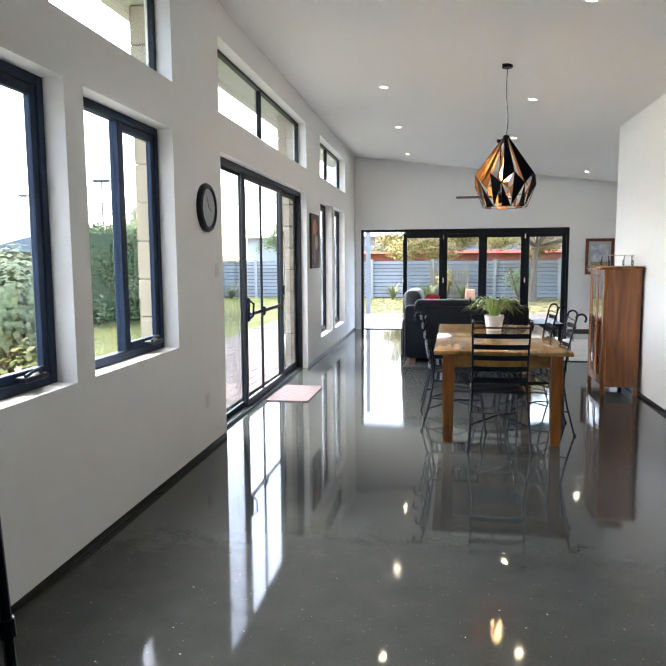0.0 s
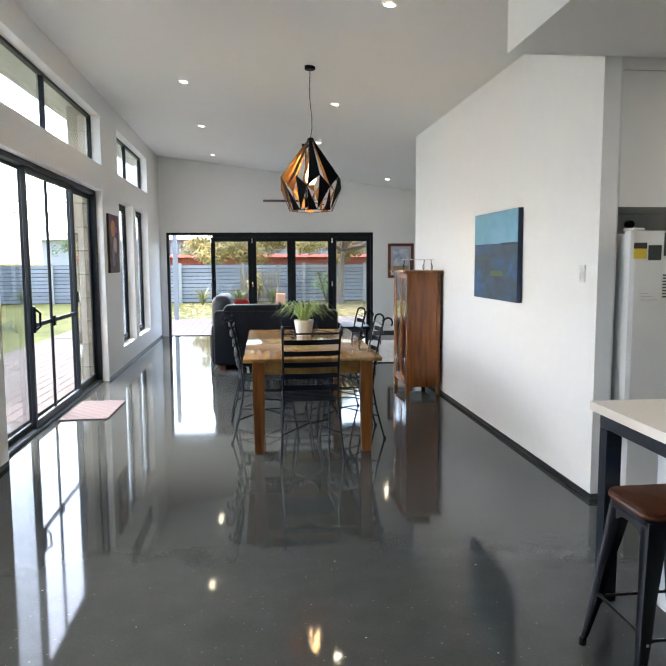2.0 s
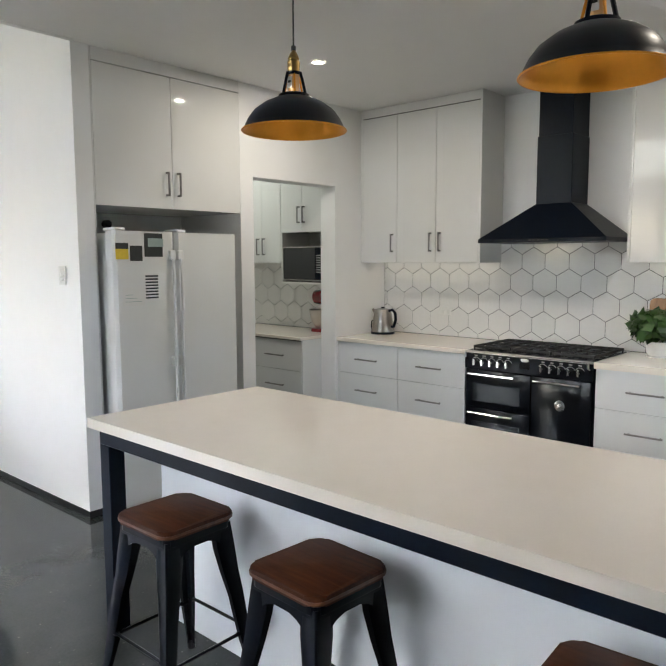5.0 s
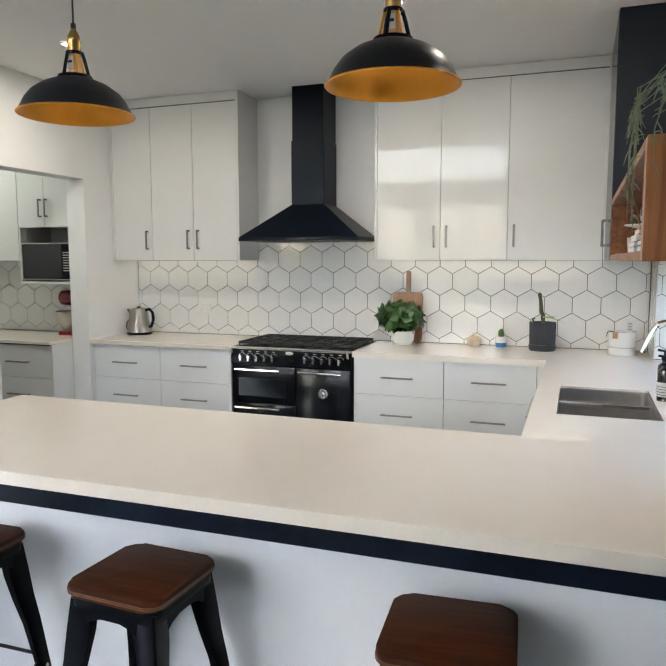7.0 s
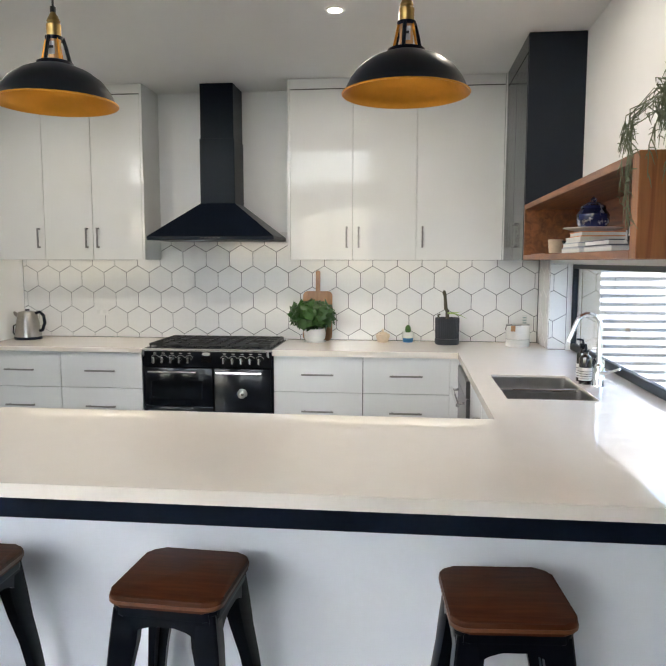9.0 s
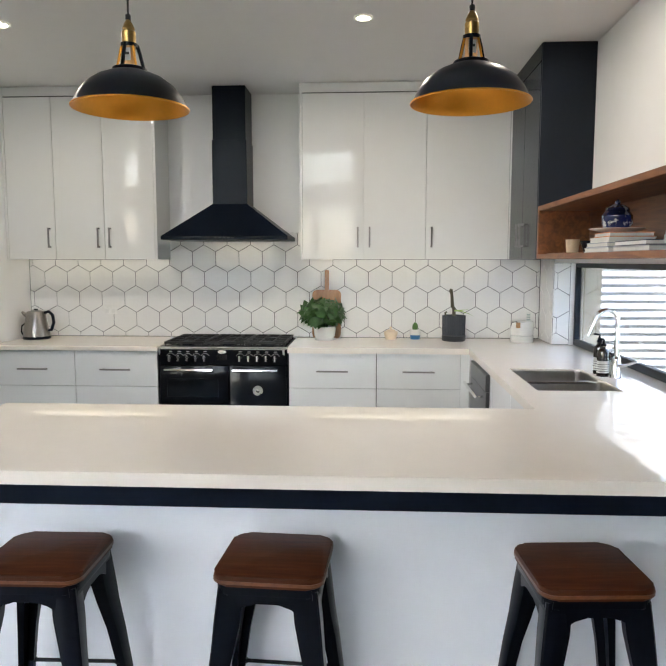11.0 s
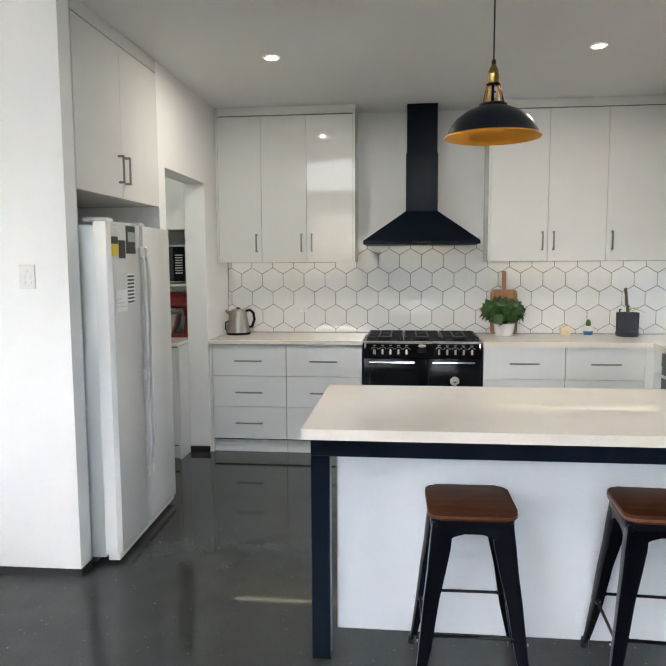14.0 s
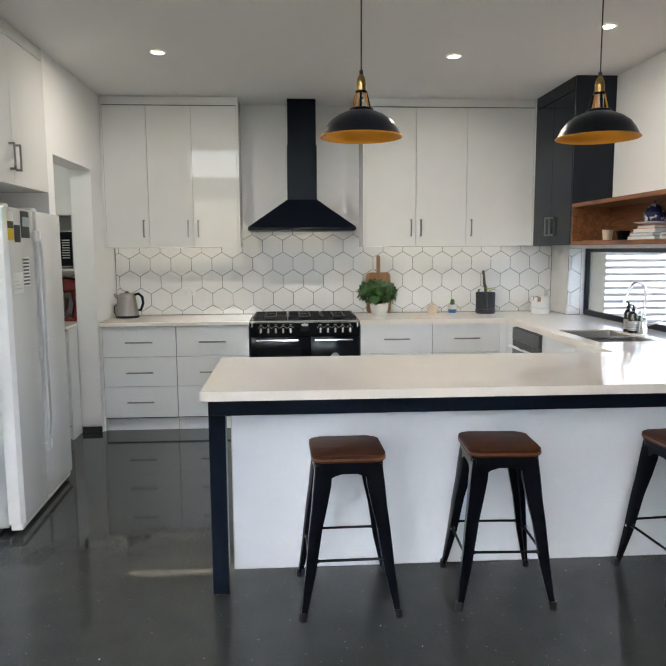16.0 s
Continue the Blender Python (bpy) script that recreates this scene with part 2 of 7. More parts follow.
def rounded(x0, x1, y0, y1, r, n=5):
    return arc(x1 - r, y1 - r, r, 0, 90, n) + arc(x0 + r, y1 - r, r, 90, 180, n) + arc(x0 + r, y0 + r, r, 180, 270, n) + arc(x1 - r, y0 + r, r, 270, 360, n)


def origin(ob):
    while ob.parent:
        ob = ob.parent
    return ob.matrix_basis.translation.copy()


def part(name, bm, material, parent=None, label="", kind=""):
    """Links a bmesh, given in the world's metres, as one mesh under a thing or a part."""
    bmesh.ops.recalc_face_normals(bm, faces=bm.faces)
    slope, y0 = SKEW[-1]
    for v in bm.verts:
        v.co.x += slope * (v.co.y - y0)
    if parent is not None:
        o = origin(parent)
        for v in bm.verts:
            v.co -= o
    me = bpy.data.meshes.new(name)
    bm.to_mesh(me)
    bm.free()
    for p in me.polygons:
        p.use_smooth = True
    me.set_sharp_from_angle(angle=radians(32))
    me.materials.append(material)
    ob = new(name, me)
    ob.parent = parent
    return tagged(ob, label, kind=kind)


def thing(name, at, label, category, group="", kind=""):
    ob = new(name)
    ob.location = at
    ob.matrix_basis = Matrix.Translation(at)
    ob.empty_display_size = 0.1
    return tagged(ob, label, category, group, kind)


def one(name, bm, material, label, category, group="", kind=""):
    """A thing that is a single mesh, with its origin at its base."""
    lo = Vector((sum(v.co.x for v in bm.verts) / len(bm.verts), sum(v.co.y for v in bm.verts) / len(bm.verts), min(v.co.z for v in bm.verts)))
    for v in bm.verts:
        v.co -= lo
    ob = part(name, bm, material)
    ob.location = lo
    return tagged(ob, label, category, group, kind)


# The long side walls run about a degree off the kitchen's grid: what is built while a skew is set follows that line.
SKEW = [(0.0, 0.0)]
WEST, PICTURE, GRID = (-0.0175, 2.0), (-0.0125, 4.41), (0.0, 0.0)


def B():
    return bmesh.new()


def boxed(name, dims, material, parent=None, bevel=0.0, seg=1, label=""):
    bm = B()
    box(bm, *dims, bevel, seg)
    return part(name, bm, material, parent, label)


def fixed(name, dims, material, label, category, bevel=0.0):
    bm = B()
    box(bm, *dims, bevel)
    return tagged(part(name, bm, material), label, category, kind="structure")


def ceil_z(x):
    return 3.63 - 0.126 * (x + 1.9)


def wall(name, plane, d0, d1, us, zs, holes, material, label, top=None):
    """A wall between d0 and d1 across, with cuts us along it and zs up, and holes (u0, u1, z0, z1) right through."""
    bm = B()
    us = sorted(set(us) | {h[i] for h in holes for i in (0, 1)})
    zs = sorted(set(zs) | {h[i] for h in holes for i in (2, 3)})
    at = (lambda d, u, z: (d, u, z)) if plane == "x" else (lambda d, u, z: (u, d, z))
    cache = {}

    def v(d, i, j):
        if (d, i, j) not in cache:
            x, y, z = at(d, us[i], zs[j])
            if top and j == len(zs) - 1:
                z = top(x)
            cache[d, i, j] = bm.verts.new((x, y, z))
        return cache[d, i, j]

    def solid(i, j):
        if not (0 <= i < len(us) - 1 and 0 <= j < len(zs) - 1):
            return False
        u, z = (us[i] + us[i + 1]) / 2, (zs[j] + zs[j + 1]) / 2
        return not any(h[0] < u < h[1] and h[2] < z < h[3] for h in holes)

    for i in range(len(us) - 1):
        for j in range(len(zs) - 1):
            if not solid(i, j):
                continue
            for d in (d0, d1):
                bm.faces.new((v(d, i, j), v(d, i + 1, j), v(d, i + 1, j + 1), v(d, i, j + 1)))
            for di, dj, a, b in ((-1, 0, (i, j), (i, j + 1)), (1, 0, (i + 1, j), (i + 1, j + 1)), (0, -1, (i, j), (i + 1, j)), (0, 1, (i, j + 1), (i + 1, j + 1))):
                if not solid(i + di, j + dj):
                    bm.faces.new((v(d0, *a), v(d0, *b), v(d1, *b), v(d1, *a)))
    return tagged(part(name, bm, material), label, "wall", kind="structure")


# ---- the large structure ----
WX, BY, KX, FY, SY = -1.785, 14.64, 5.0, 4.42, 0.44
over = lambda x: ceil_z(x) + 0.06
bm = B()
prism(bm, [(-2.1, -3.4), (1.7, -3.4), (1.7, 0.14), (5.4, 0.14), (5.4, 14.84), (-2.1, 14.84)], "z", -0.2, 0.0)
tagged(part("floor", bm, M_FLOOR), "dark grey polished concrete floor with fine aggregate", "floor", kind="structure")
HOLES_W = [(2.005, 3.235, 0.908, 2.42), (3.42, 4.615, 0.908, 2.42), (2.005, 4.64, 2.736, 3.34), (5.635, 9.38, 2.74, 3.35), (5.645, 9.35, 0.0, 2.42), (10.44, 13.2, 2.76, 3.38), (10.44, 11.56, 0.31, 2.4), (11.83, 13.1, 0.31, 2.4)]
SKEW.append(WEST)
wall("wall_west", "x", WX - 0.19, WX, [-3.4, 14.84], [0.0, 3.72], HOLES_W, M_WALL, "white painted window wall with deep reveals")
SKEW.append(GRID)
wall("wall_north", "y", BY, 14.84, [-2.0, 5.2], [0.0, 3.7], [(-1.87, 2.38, 0.0, 2.118)], M_WALL, "white painted end wall round the folding doors", over)
SKEW.append(PICTURE)
wall("wall_picture", "x", 2.155, 2.262, [FY, 9.3], [0.0, 3.2], [], M_WALL, "white painted wall between dining room and pantry", lambda x: ceil_z(x) + 0.09)
SKEW.append(GRID)
wall("wall_living_south", "y", 9.18, 9.3, [2.225, 5.2], [0.0, 3.2], [], M_WALL, "white painted wall", over)
wall("wall_living_east", "x", 5.2, 5.4, [9.18, 14.84], [0.0, 2.9], [], M_WALL, "white painted wall", over)
wall("wall_fridge", "y", FY, 4.58, [2.264, 5.2], [0.0, 2.76], [(2.264, 3.362, 0.0, 2.74), (3.48, 4.347, 0.0, 2.112)], M_WALL, "white painted wall with pantry doorway", None)
wall("wall_kitchen_east", "x", KX, 5.2, [0.14, FY], [0.0, 2.76], [], M_WALL, "white painted kitchen wall", None)
wall("wall_sink", "y", 0.14, SY, [1.55, KX], [0.0, 2.76], [(2.1, 4.61, 0.87, 1.478)], M_WALL, "white painted wall with a long low window", None)
wall("wall_south_return", "x", 1.55, 1.7, [-3.4, 0.14], [0.0, 3.2], [], M_WALL, "white painted wall", over)
wall("wall_south", "y", -3.4, -3.2, [-1.7, 1.55], [0.0, 3.5], [], M_WALL, "white painted wall", over)
wall("wall_pantry_west", "x", 3.362, 3.48, [4.58, 7.0], [0.0, 2.76], [], M_WALL, "white painted pantry wall", None)
wall("wall_pantry_east", "x", 4.75, 4.9, [4.58, 7.0], [0.0, 2.76], [], M_WALL, "white painted pantry wall", None)
wall("wall_pantry_north", "y", 7.0, 7.12, [2.285, 4.9], [0.0, 2.76], [], M_WALL, "white painted pantry wall", None)
wall("wall_fridge_niche", "y", 5.12, 5.2, [2.264, 3.362], [0.0, 2.76], [], M_WALL, "white painted back of the fridge niche", None)
wall("wall_bulkhead", "x", 1.55, 1.67, [0.14, 4.38], [2.74, 3.2], [], M_WALL, "white painted bulkhead above the kitchen edge", over)
wall("wall_bulkhead_end", "y", 4.38, FY, [1.55, 2.16], [2.74, 3.2], [], M_WALL, "white painted bulkhead end", over)
# ceilings
bm = B()
prism(bm, [(-2.15, ceil_z(-2.15)), (5.4, ceil_z(5.4)), (5.4, ceil_z(5.4) + 0.1), (-2.15, ceil_z(-2.15) + 0.1)], "y", 0.14, 14.84)
prism(bm, [(-2.15, ceil_z(-2.15)), (1.7, ceil_z(1.7)), (1.7, ceil_z(1.7) + 0.1), (-2.15, ceil_z(-2.15) + 0.1)], "y", -3.4, 0.14)
tagged(part("ceiling", bm, M_CEIL), "white raked plasterboard ceiling", "ceiling", kind="structure")
fixed("ceiling_kitchen", (1.67, KX, 0.44, 4.42, 2.742, 2.8), M_CEIL, "flat white plasterboard kitchen ceiling", "ceiling")
fixed("ceiling_pantry", (2.285, 4.9, 4.58, 7.0, 2.762, 2.81), M_CEIL, "flat white plasterboard pantry ceiling", "ceiling")
bm = B()
prism(bm, [(-2.55, ceil_z(-2.55) + 0.14), (5.7, ceil_z(5.7) + 0.14), (5.7, ceil_z(5.7) + 0.3), (-2.55, ceil_z(-2.55) + 0.3)], "y", 0.0, 15.2)
prism(bm, [(-2.55, ceil_z(-2.55) + 0.14), (1.8, ceil_z(1.8) + 0.14), (1.8, ceil_z(1.8) + 0.3), (-2.55, ceil_z(-2.55) + 0.3)], "y", -3.8, 0.0)
tagged(part("roof", bm, mat("grey_steel_roof", (0.3, 0.31, 0.32), 0.5)), "grey metal roof", "roof", kind="structure")
bm = B()
prism(bm, [(-2.52, 3.52), (-2.05, 3.52), (-2.05, 3.55), (-2.52, 3.55)], "y", -3.8, 15.2)
tagged(part("soffit", bm, M_SOFFIT), "cream painted eave soffit", "soffit", kind="structure")
fixed("fascia_gutter", (-2.64, -2.525, -3.8, 15.2, 3.5, 3.72), M_SOFFIT, "cream metal gutter along the eave", "gutter", 0.02)


def skirting(name, dims):
    fixed(name, dims, M_SKIRT, "black recessed skirting strip", "skirting")


SKEW.append(WEST)
skirting("baseboard_west_1", (WX, WX + 0.003, -3.2, 5.642, 0.0, 0.04))
skirting("baseboard_west_2", (WX, WX + 0.003, 9.353, BY, 0.0, 0.04))
SKEW.append(PICTURE)
skirting("baseboard_picture", (2.152, 2.155, FY, 9.3, 0.0, 0.04))
SKEW.append(GRID)
skirting("baseboard_picture_end", (2.152, 2.264, FY - 0.003, FY, 0.0, 0.04))
skirting("baseboard_pantry", (3.362, 3.48, FY - 0.003, FY, 0.0, 0.05))
skirting("baseboard_jamb", (4.344, 4.347, FY, 4.58, 0.0, 0.05))
skirting("baseboard_north", (2.385, 5.2, BY - 0.003, BY, 0.0, 0.05))


# ---- windows and doors ----
def frame_rect(bm, plane, d0, d1, u0, u1, z0, z1, w, wb=None):
    wb = w if wb is None else wb
    bx = (lambda a, b, c, d: box(bm, d0, d1, a, b, c, d, 0.004)) if plane == "x" else (lambda a, b, c, d: box(bm, a, b, d0, d1, c, d, 0.004))
    bx(u0, u0 + w, z0, z1)
    bx(u1 - w, u1, z0, z1)
    bx(u0 + w, u1 - w, z1 - w, z1)
    bx(u0 + w, u1 - w, z0, z0 + wb)


def pane(parent, plane, d, u0, u1, z0, z1, material=None):
    bm = B()
    if plane == "x":
        box(bm, d - 0.003, d + 0.003, u0, u1, z0, z1)
    else:
        box(bm, u0, u1, d - 0.003, d + 0.003, z0, z1)
    ob = part("pane", bm, material or M_GLASS, parent)
    ob.visible_shadow = False
    return ob


def winder(parent, y, z):
    bm = B()
    box(bm, WX - 0.12, WX - 0.055, y - 0.09, y + 0.09, z, z + 0.028, 0.008, 2)
    tube(bm, [(WX - 0.07, y + 0.05, z + 0.03), (WX - 0.055, y + 0.01, z + 0.055), (WX - 0.05, y - 0.05, z + 0.05), (WX - 0.055, y - 0.1, z + 0.035)], [0.011, 0.009, 0.008, 0.009], 8)
    part("winder", bm, M_BLACKALU, parent, "black chain winder handle")


def side_window(name, y0, y1, z0, z1, mulls, label, wide=0.055, winders=()):
    w = thing(name, (WX - 0.15, (y0 + y1) / 2, z0), label, "window", kind="structure")
    bm = B()
    back = WX - 0.17 if 0.9 < z0 < 1 else WX - 0.16
    frame_rect(bm, "x", back, WX - 0.11, y0, y1, z0, z1, wide)
    metal = M_ALU if 0.9 < z0 < 1 else M_BLACKALU
    part("window_frame", bm, metal, w)
    half = 0.027 if wide > 0.05 else 0.015
    edges = [y0 + wide] + [q for m in mulls for q in (m - half, m + half)] + [y1 - wide]
    for m in mulls:
        boxed("mullion", (back, WX - 0.105, m - half, m + half, z0 + wide, z1 - wide), metal, w, 0.004)
    for a, b in zip(edges[::2], edges[1::2]):
        pane(w, "x", WX - 0.14, a, b, z0 + wide, z1 - wide)
    for y in winders:
        bm = B()
        a, b = [(a, b) for a, b in zip(edges[::2], edges[1::2]) if a < y < b][0]
        frame_rect(bm, "x", back + 0.008, WX - 0.12, a, b, z0 + wide, z1 - wide, 0.045)
        part("sash", bm, metal, w)
        winder(w, y, z0 + wide)
    return w


SKEW.append(WEST)
side_window("window_1", 2.005, 3.235, 0.908, 2.42, [2.64], "dark aluminium awning window beside a fixed pane, frame tinted blue for flare", winders=(2.98,))
side_window("window_2", 3.42, 4.615, 0.908, 2.42, [4.035], "dark aluminium awning window beside a fixed pane, frame tinted blue for flare", winders=(4.38,))
side_window("window_3", 2.005, 4.64, 2.736, 3.34, [3.31], "long dark aluminium highlight window", 0.032)
side_window("window_4", 5.635, 9.38, 2.74, 3.35, [7.4], "long dark aluminium highlight window above the sliding door", 0.032)
side_window("window_5", 10.44, 13.2, 2.76, 3.38, [11.7], "dark aluminium highlight window above tall windows", 0.032)
side_window("window_6", 10.44, 11.56, 0.31, 2.4, [], "tall narrow dark aluminium window", winders=(11.0,))
side_window("window_7", 11.83, 13.1, 0.31, 2.4, [], "tall narrow dark aluminium window", winders=(12.45,))


def door_panel(parent, plane, d0, d1, u0, u1, z0, z1, stile, rail, material, name="door_panel"):
    bm = B()
    frame_rect(bm, plane, d0, d1, u0, u1, z0, z1, stile, rail)
    ob = part(name, bm, material, parent)
    p = pane(ob, plane, (d0 + d1) / 2, u0 + stile, u1 - stile, z0 + rail, z1 - stile)
    return ob


# sliding door to the deck
d = thing("door_1", (WX - 0.15, 7.5, 0.0), "black aluminium sliding door with a screen door, ajar to the deck", "sliding door", kind="structure")
bm = B()
frame_rect(bm, "x", WX - 0.18, WX - 0.08, 5.645, 9.35, 0.0, 2.42, 0.05, 0.03)
part("door_frame", bm, M_BLACKALU, d)
door_panel(d, "x", WX - 0.175, WX - 0.145, 5.7, 6.72, 0.03, 2.37, 0.03, 0.05, M_BLACKALU)
door_panel(d, "x", WX - 0.175, WX - 0.145, 8.3, 9.3, 0.03, 2.37, 0.06, 0.08, M_BLACKALU)
bm = B()
frame_rect(bm, "x", WX - 0.135, WX - 0.1, 6.66, 8.32, 0.03, 2.37, 0.055, 0.07)
screen = part("screen_door", bm, M_BLACKALU, d, "black framed screen door with a mid rail")
boxed("mid_rail", (WX - 0.13, WX - 0.105, 6.71, 8.27, 0.94, 0.98), M_BLACKALU, screen, 0.003)
boxed("centre_bar", (WX - 0.128, WX - 0.107, 7.32, 7.36, 0.1, 2.31), M_BLACKALU, screen, 0.003)
bm = B()
box(bm, WX - 0.1, WX - 0.07, 6.665, 6.715, 0.9, 1.14, 0.012, 2)
tube(bm, [(WX - 0.07, 6.69, 0.93), (WX - 0.035, 6.69, 0.96), (WX - 0.03, 6.69, 1.08), (WX - 0.07, 6.69, 1.11)], 0.011, 8)
part("handle", bm, M_BLACKMETAL, screen)
boxed("latch", (WX - 0.1, WX - 0.08, 7.31, 7.37, 0.91, 1.01), M_BLACKMETAL, screen, 0.006)
boxed("lock", (WX - 0.135, WX - 0.075, 8.33, 8.36, 1.08, 1.2), M_CHROME, d, 0.004)
boxed("threshold", (WX - 0.188, WX - 0.078, 5.648, 9.347, 0.001, 0.02), M_BLACKALU, d, 0.003)
SKEW.append(GRID)

# folding doors to the garden deck
d = thing("door_2", (0.25, BY + 0.1, 0.0), "black aluminium folding glass doors, one leaf open", "folding door", kind="structure")
bm = B()
frame_rect(bm, "y", BY + 0.02, BY + 0.14, -1.87, 2.38, 0.0, 2.118, 0.05, 0.015)
box(bm, -0.94, 2.33, BY + 0.03, BY + 0.13, 2.02, 2.07)
part("door_frame", bm, M_BLACKALU, d)
for a, b in ((-0.98, -0.14), (-0.14, 0.67), (0.67, 1.52), (1.52, 2.33)):
    leaf = door_panel(d, "y", BY + 0.05, BY + 0.1, a, b, 0.016, 2.02, 0.085, 0.11, M_BLACKALU, "door_leaf")
    if a != 0.67:
        for z in (0.3, 1.05, 1.95):
            boxed("hinge", (a - 0.012, a + 0.012, BY + 0.035, BY + 0.05, z - 0.05, z + 0.05), M_CHROME, leaf, 0.003)


# ---- kitchen: built-in units ----
def bar_handle(parent, p0, p1, out, r=0.006):
    """A slim bar on two posts; out is the way it stands off the front."""
    bm = B()
    p0, p1, out = Vector(p0), Vector(p1), Vector(out)
    d = (p1 - p0).normalized()
    a, b = p0 + out * 0.03, p1 + out * 0.03
    tube(bm, [a, b], r, 8)
    for q in (p0 + d * 0.018, p1 - d * 0.018):
        tube(bm, [q, q + out * 0.03], r * 0.8, 6)
    part("handle", bm, M_HANDLE, parent, "brushed steel bar handle")


def slab_handle(parent, p0, p1, out):
    """A flat square bow handle."""
    bm = B()
    p0, p1, out = Vector(p0), Vector(p1), Vector(out)
    side = (p1 - p0).normalized().cross(out)
    s = side * 0.006
    for a, b in ((p0, p0 + (p1 - p0).normalized() * 0.012), (p1 - (p1 - p0).normalized() * 0.012, p1)):
        lo, hi = a - s, b + s + out * 0.032
        box(bm, *sum(([min(lo[i], hi[i]), max(lo[i], hi[i])] for i in range(3)), []))
    lo, hi = p0 - s + out * 0.024, p1 + s + out * 0.034
    box(bm, *sum(([min(lo[i], hi[i]), max(lo[i], hi[i])] for i in range(3)), []), 0.002)
    part("handle", bm, M_HANDLE, parent, "brushed steel bow handle")


def drawer_unit(y0, y1, x=4.37, back=4.985, base=True, group="kitchen drawer units", zs=(0.11, 0.37, 0.615, 0.865)):
    u = thing("drawer_unit", ((x + back) / 2, (y0 + y1) / 2, 0.0), "satin white kitchen drawer unit under a stone benchtop", "drawer unit", group)
    boxed("body", (x + 0.021, back, y0 + 0.001, y1 - 0.001, 0.1, 0.875), M_GAP, u)
    boxed("kickboard", (x + 0.03, x + 0.045, y0 + 0.001, y1 - 0.001, 0.0, 0.105), M_DRAWER, u)
    for a, b in zip(zs, zs[1:]):
        f = boxed("drawer_front", (x, x + 0.02, y0 + 0.0015, y1 - 0.0015, a + 0.0015, b - 0.0015), M_DRAWER, u, 0.0015)
        c = (y0 + y1) / 2
        bar_handle(f, (x, c - 0.108, b - 0.128), (x, c + 0.108, b - 0.128), (-1, 0, 0))
    return u


for a, b in ((3.806, 4.395), (3.212, 3.804), (1.688, 2.292), (1.115, 1.686)):
    drawer_unit(a, b)
boxed_end = thing("end_panel", (4.68, 4.405, 0.0), "satin white end panel beside the pantry doorway", "panel")
boxed("board", (4.37, 4.985, 4.397, 4.416, 0.0, 0.875), M_DRAWER, boxed_end, 0.001)
corner = thing("corner_panel", (4.4, 1.09, 0.0), "satin white corner filler panel", "panel")
boxed("board", (4.372, 4.39, 1.045, 1.1135, 0.0, 0.858), M_DRAWER, corner, 0.001)


def upper_unit(doors, x=4.67, z0=1.503, z1=2.668, ends=(), sides=()):
    y0, y1 = doors[0], doors[-1]
    u = thing("wall_cabinet", ((x + KX) / 2, (y0 + y1) / 2, z0), "gloss white wall cabinet with flat doors", "wall cabinet", "gloss wall cabinets")
    boxed("body", (x + 0.021, KX - 0.002, y0 + 0.001, y1 - 0.001, z0 + 0.003, z1), M_CAB, u)
    for (a, b), side in zip(zip(doors, doors[1:]), sides):
        dr = boxed("door", (x, x + 0.02, a + 0.0015, b - 0.0015, z0, z1 - 0.0015), M_CAB, u, 0.0015)
        y = a + 0.042 if side < 0 else b - 0.042
        slab_handle(dr, (x, y, z0 + 0.085), (x, y, z0 + 0.23), (-1, 0, 0))
    boxed("shadow_line", (x + 0.012, KX - 0.003, y0, y1, z1, z1 + 0.006), M_GAP, u)
    boxed("filler", (x, KX - 0.003, y0, y1, z1 + 0.006, 2.74), M_CAB, u, 0.001)
    for a, b in ends:
        boxed("end_panel", (x - 0.002, KX - 0.003, a, b, z0, 2.741), M_CAB, u, 0.001)
    return u


upper_unit([3.303, 3.676, 4.045, 4.4], ends=((3.285, 3.303), (4.4, 4.418)), sides=(1, -1, -1))
upper_unit([0.76, 1.342, 1.782, 2.222], ends=((2.222, 2.24),), sides=(1, 1, -1))
for a, b in ((3.3, 4.4), (0.8, 2.22)):
    s = thing("led_strip", (4.93, (a + b) / 2, 1.488), "warm lit strip lamp under the wall cabinets", "strip light", "strip lights")
    boxed("channel", (4.9, 4.93, a, b, 1.5052, 1.5058), M_STEEL, s)
    boxed("diffuser", (4.903, 4.927, a + 0.01, b - 0.01, 1.5032, 1.505), M_STRIP, s)

# tall dark cabinet on the sink wall
u = thing("wall_cabinet", (4.26, 0.6, 1.503), "gloss dark navy corner wall cabinet", "wall cabinet")
boxed("body", (3.87, 4.66, SY, 0.73, 1.505, 2.742), M_NAVY, u)
boxed("end_panel", (3.852, 3.87, SY, 0.748, 1.503, 2.742), mat("dark_navy_panel", (0.009, 0.013, 0.022), 0.45, spec=0.25, var=0.05), u, 0.001, label="matt dark navy end panel")
for a, b, y in ((3.872, 4.26, 4.215), (4.263, 4.655, 4.31)):
    dr = boxed("door", (a, b, 0.731, 0.75, 1.503, 2.64), M_NAVY, u, 0.0015)
    slab_handle(dr, (y, 0.75, 1.58), (y, 0.75, 1.73), (0, 1, 0))
boxed("filler", (3.872, 4.655, 0.731, 0.75, 2.645, 2.742), M_NAVY, u, 0.001)
boxed("corner_strip", (4.658, 4.688, 0.735, 0.7585, 1.503, 2.741), M_CAB, u, 0.001, label="gloss white corner strip")

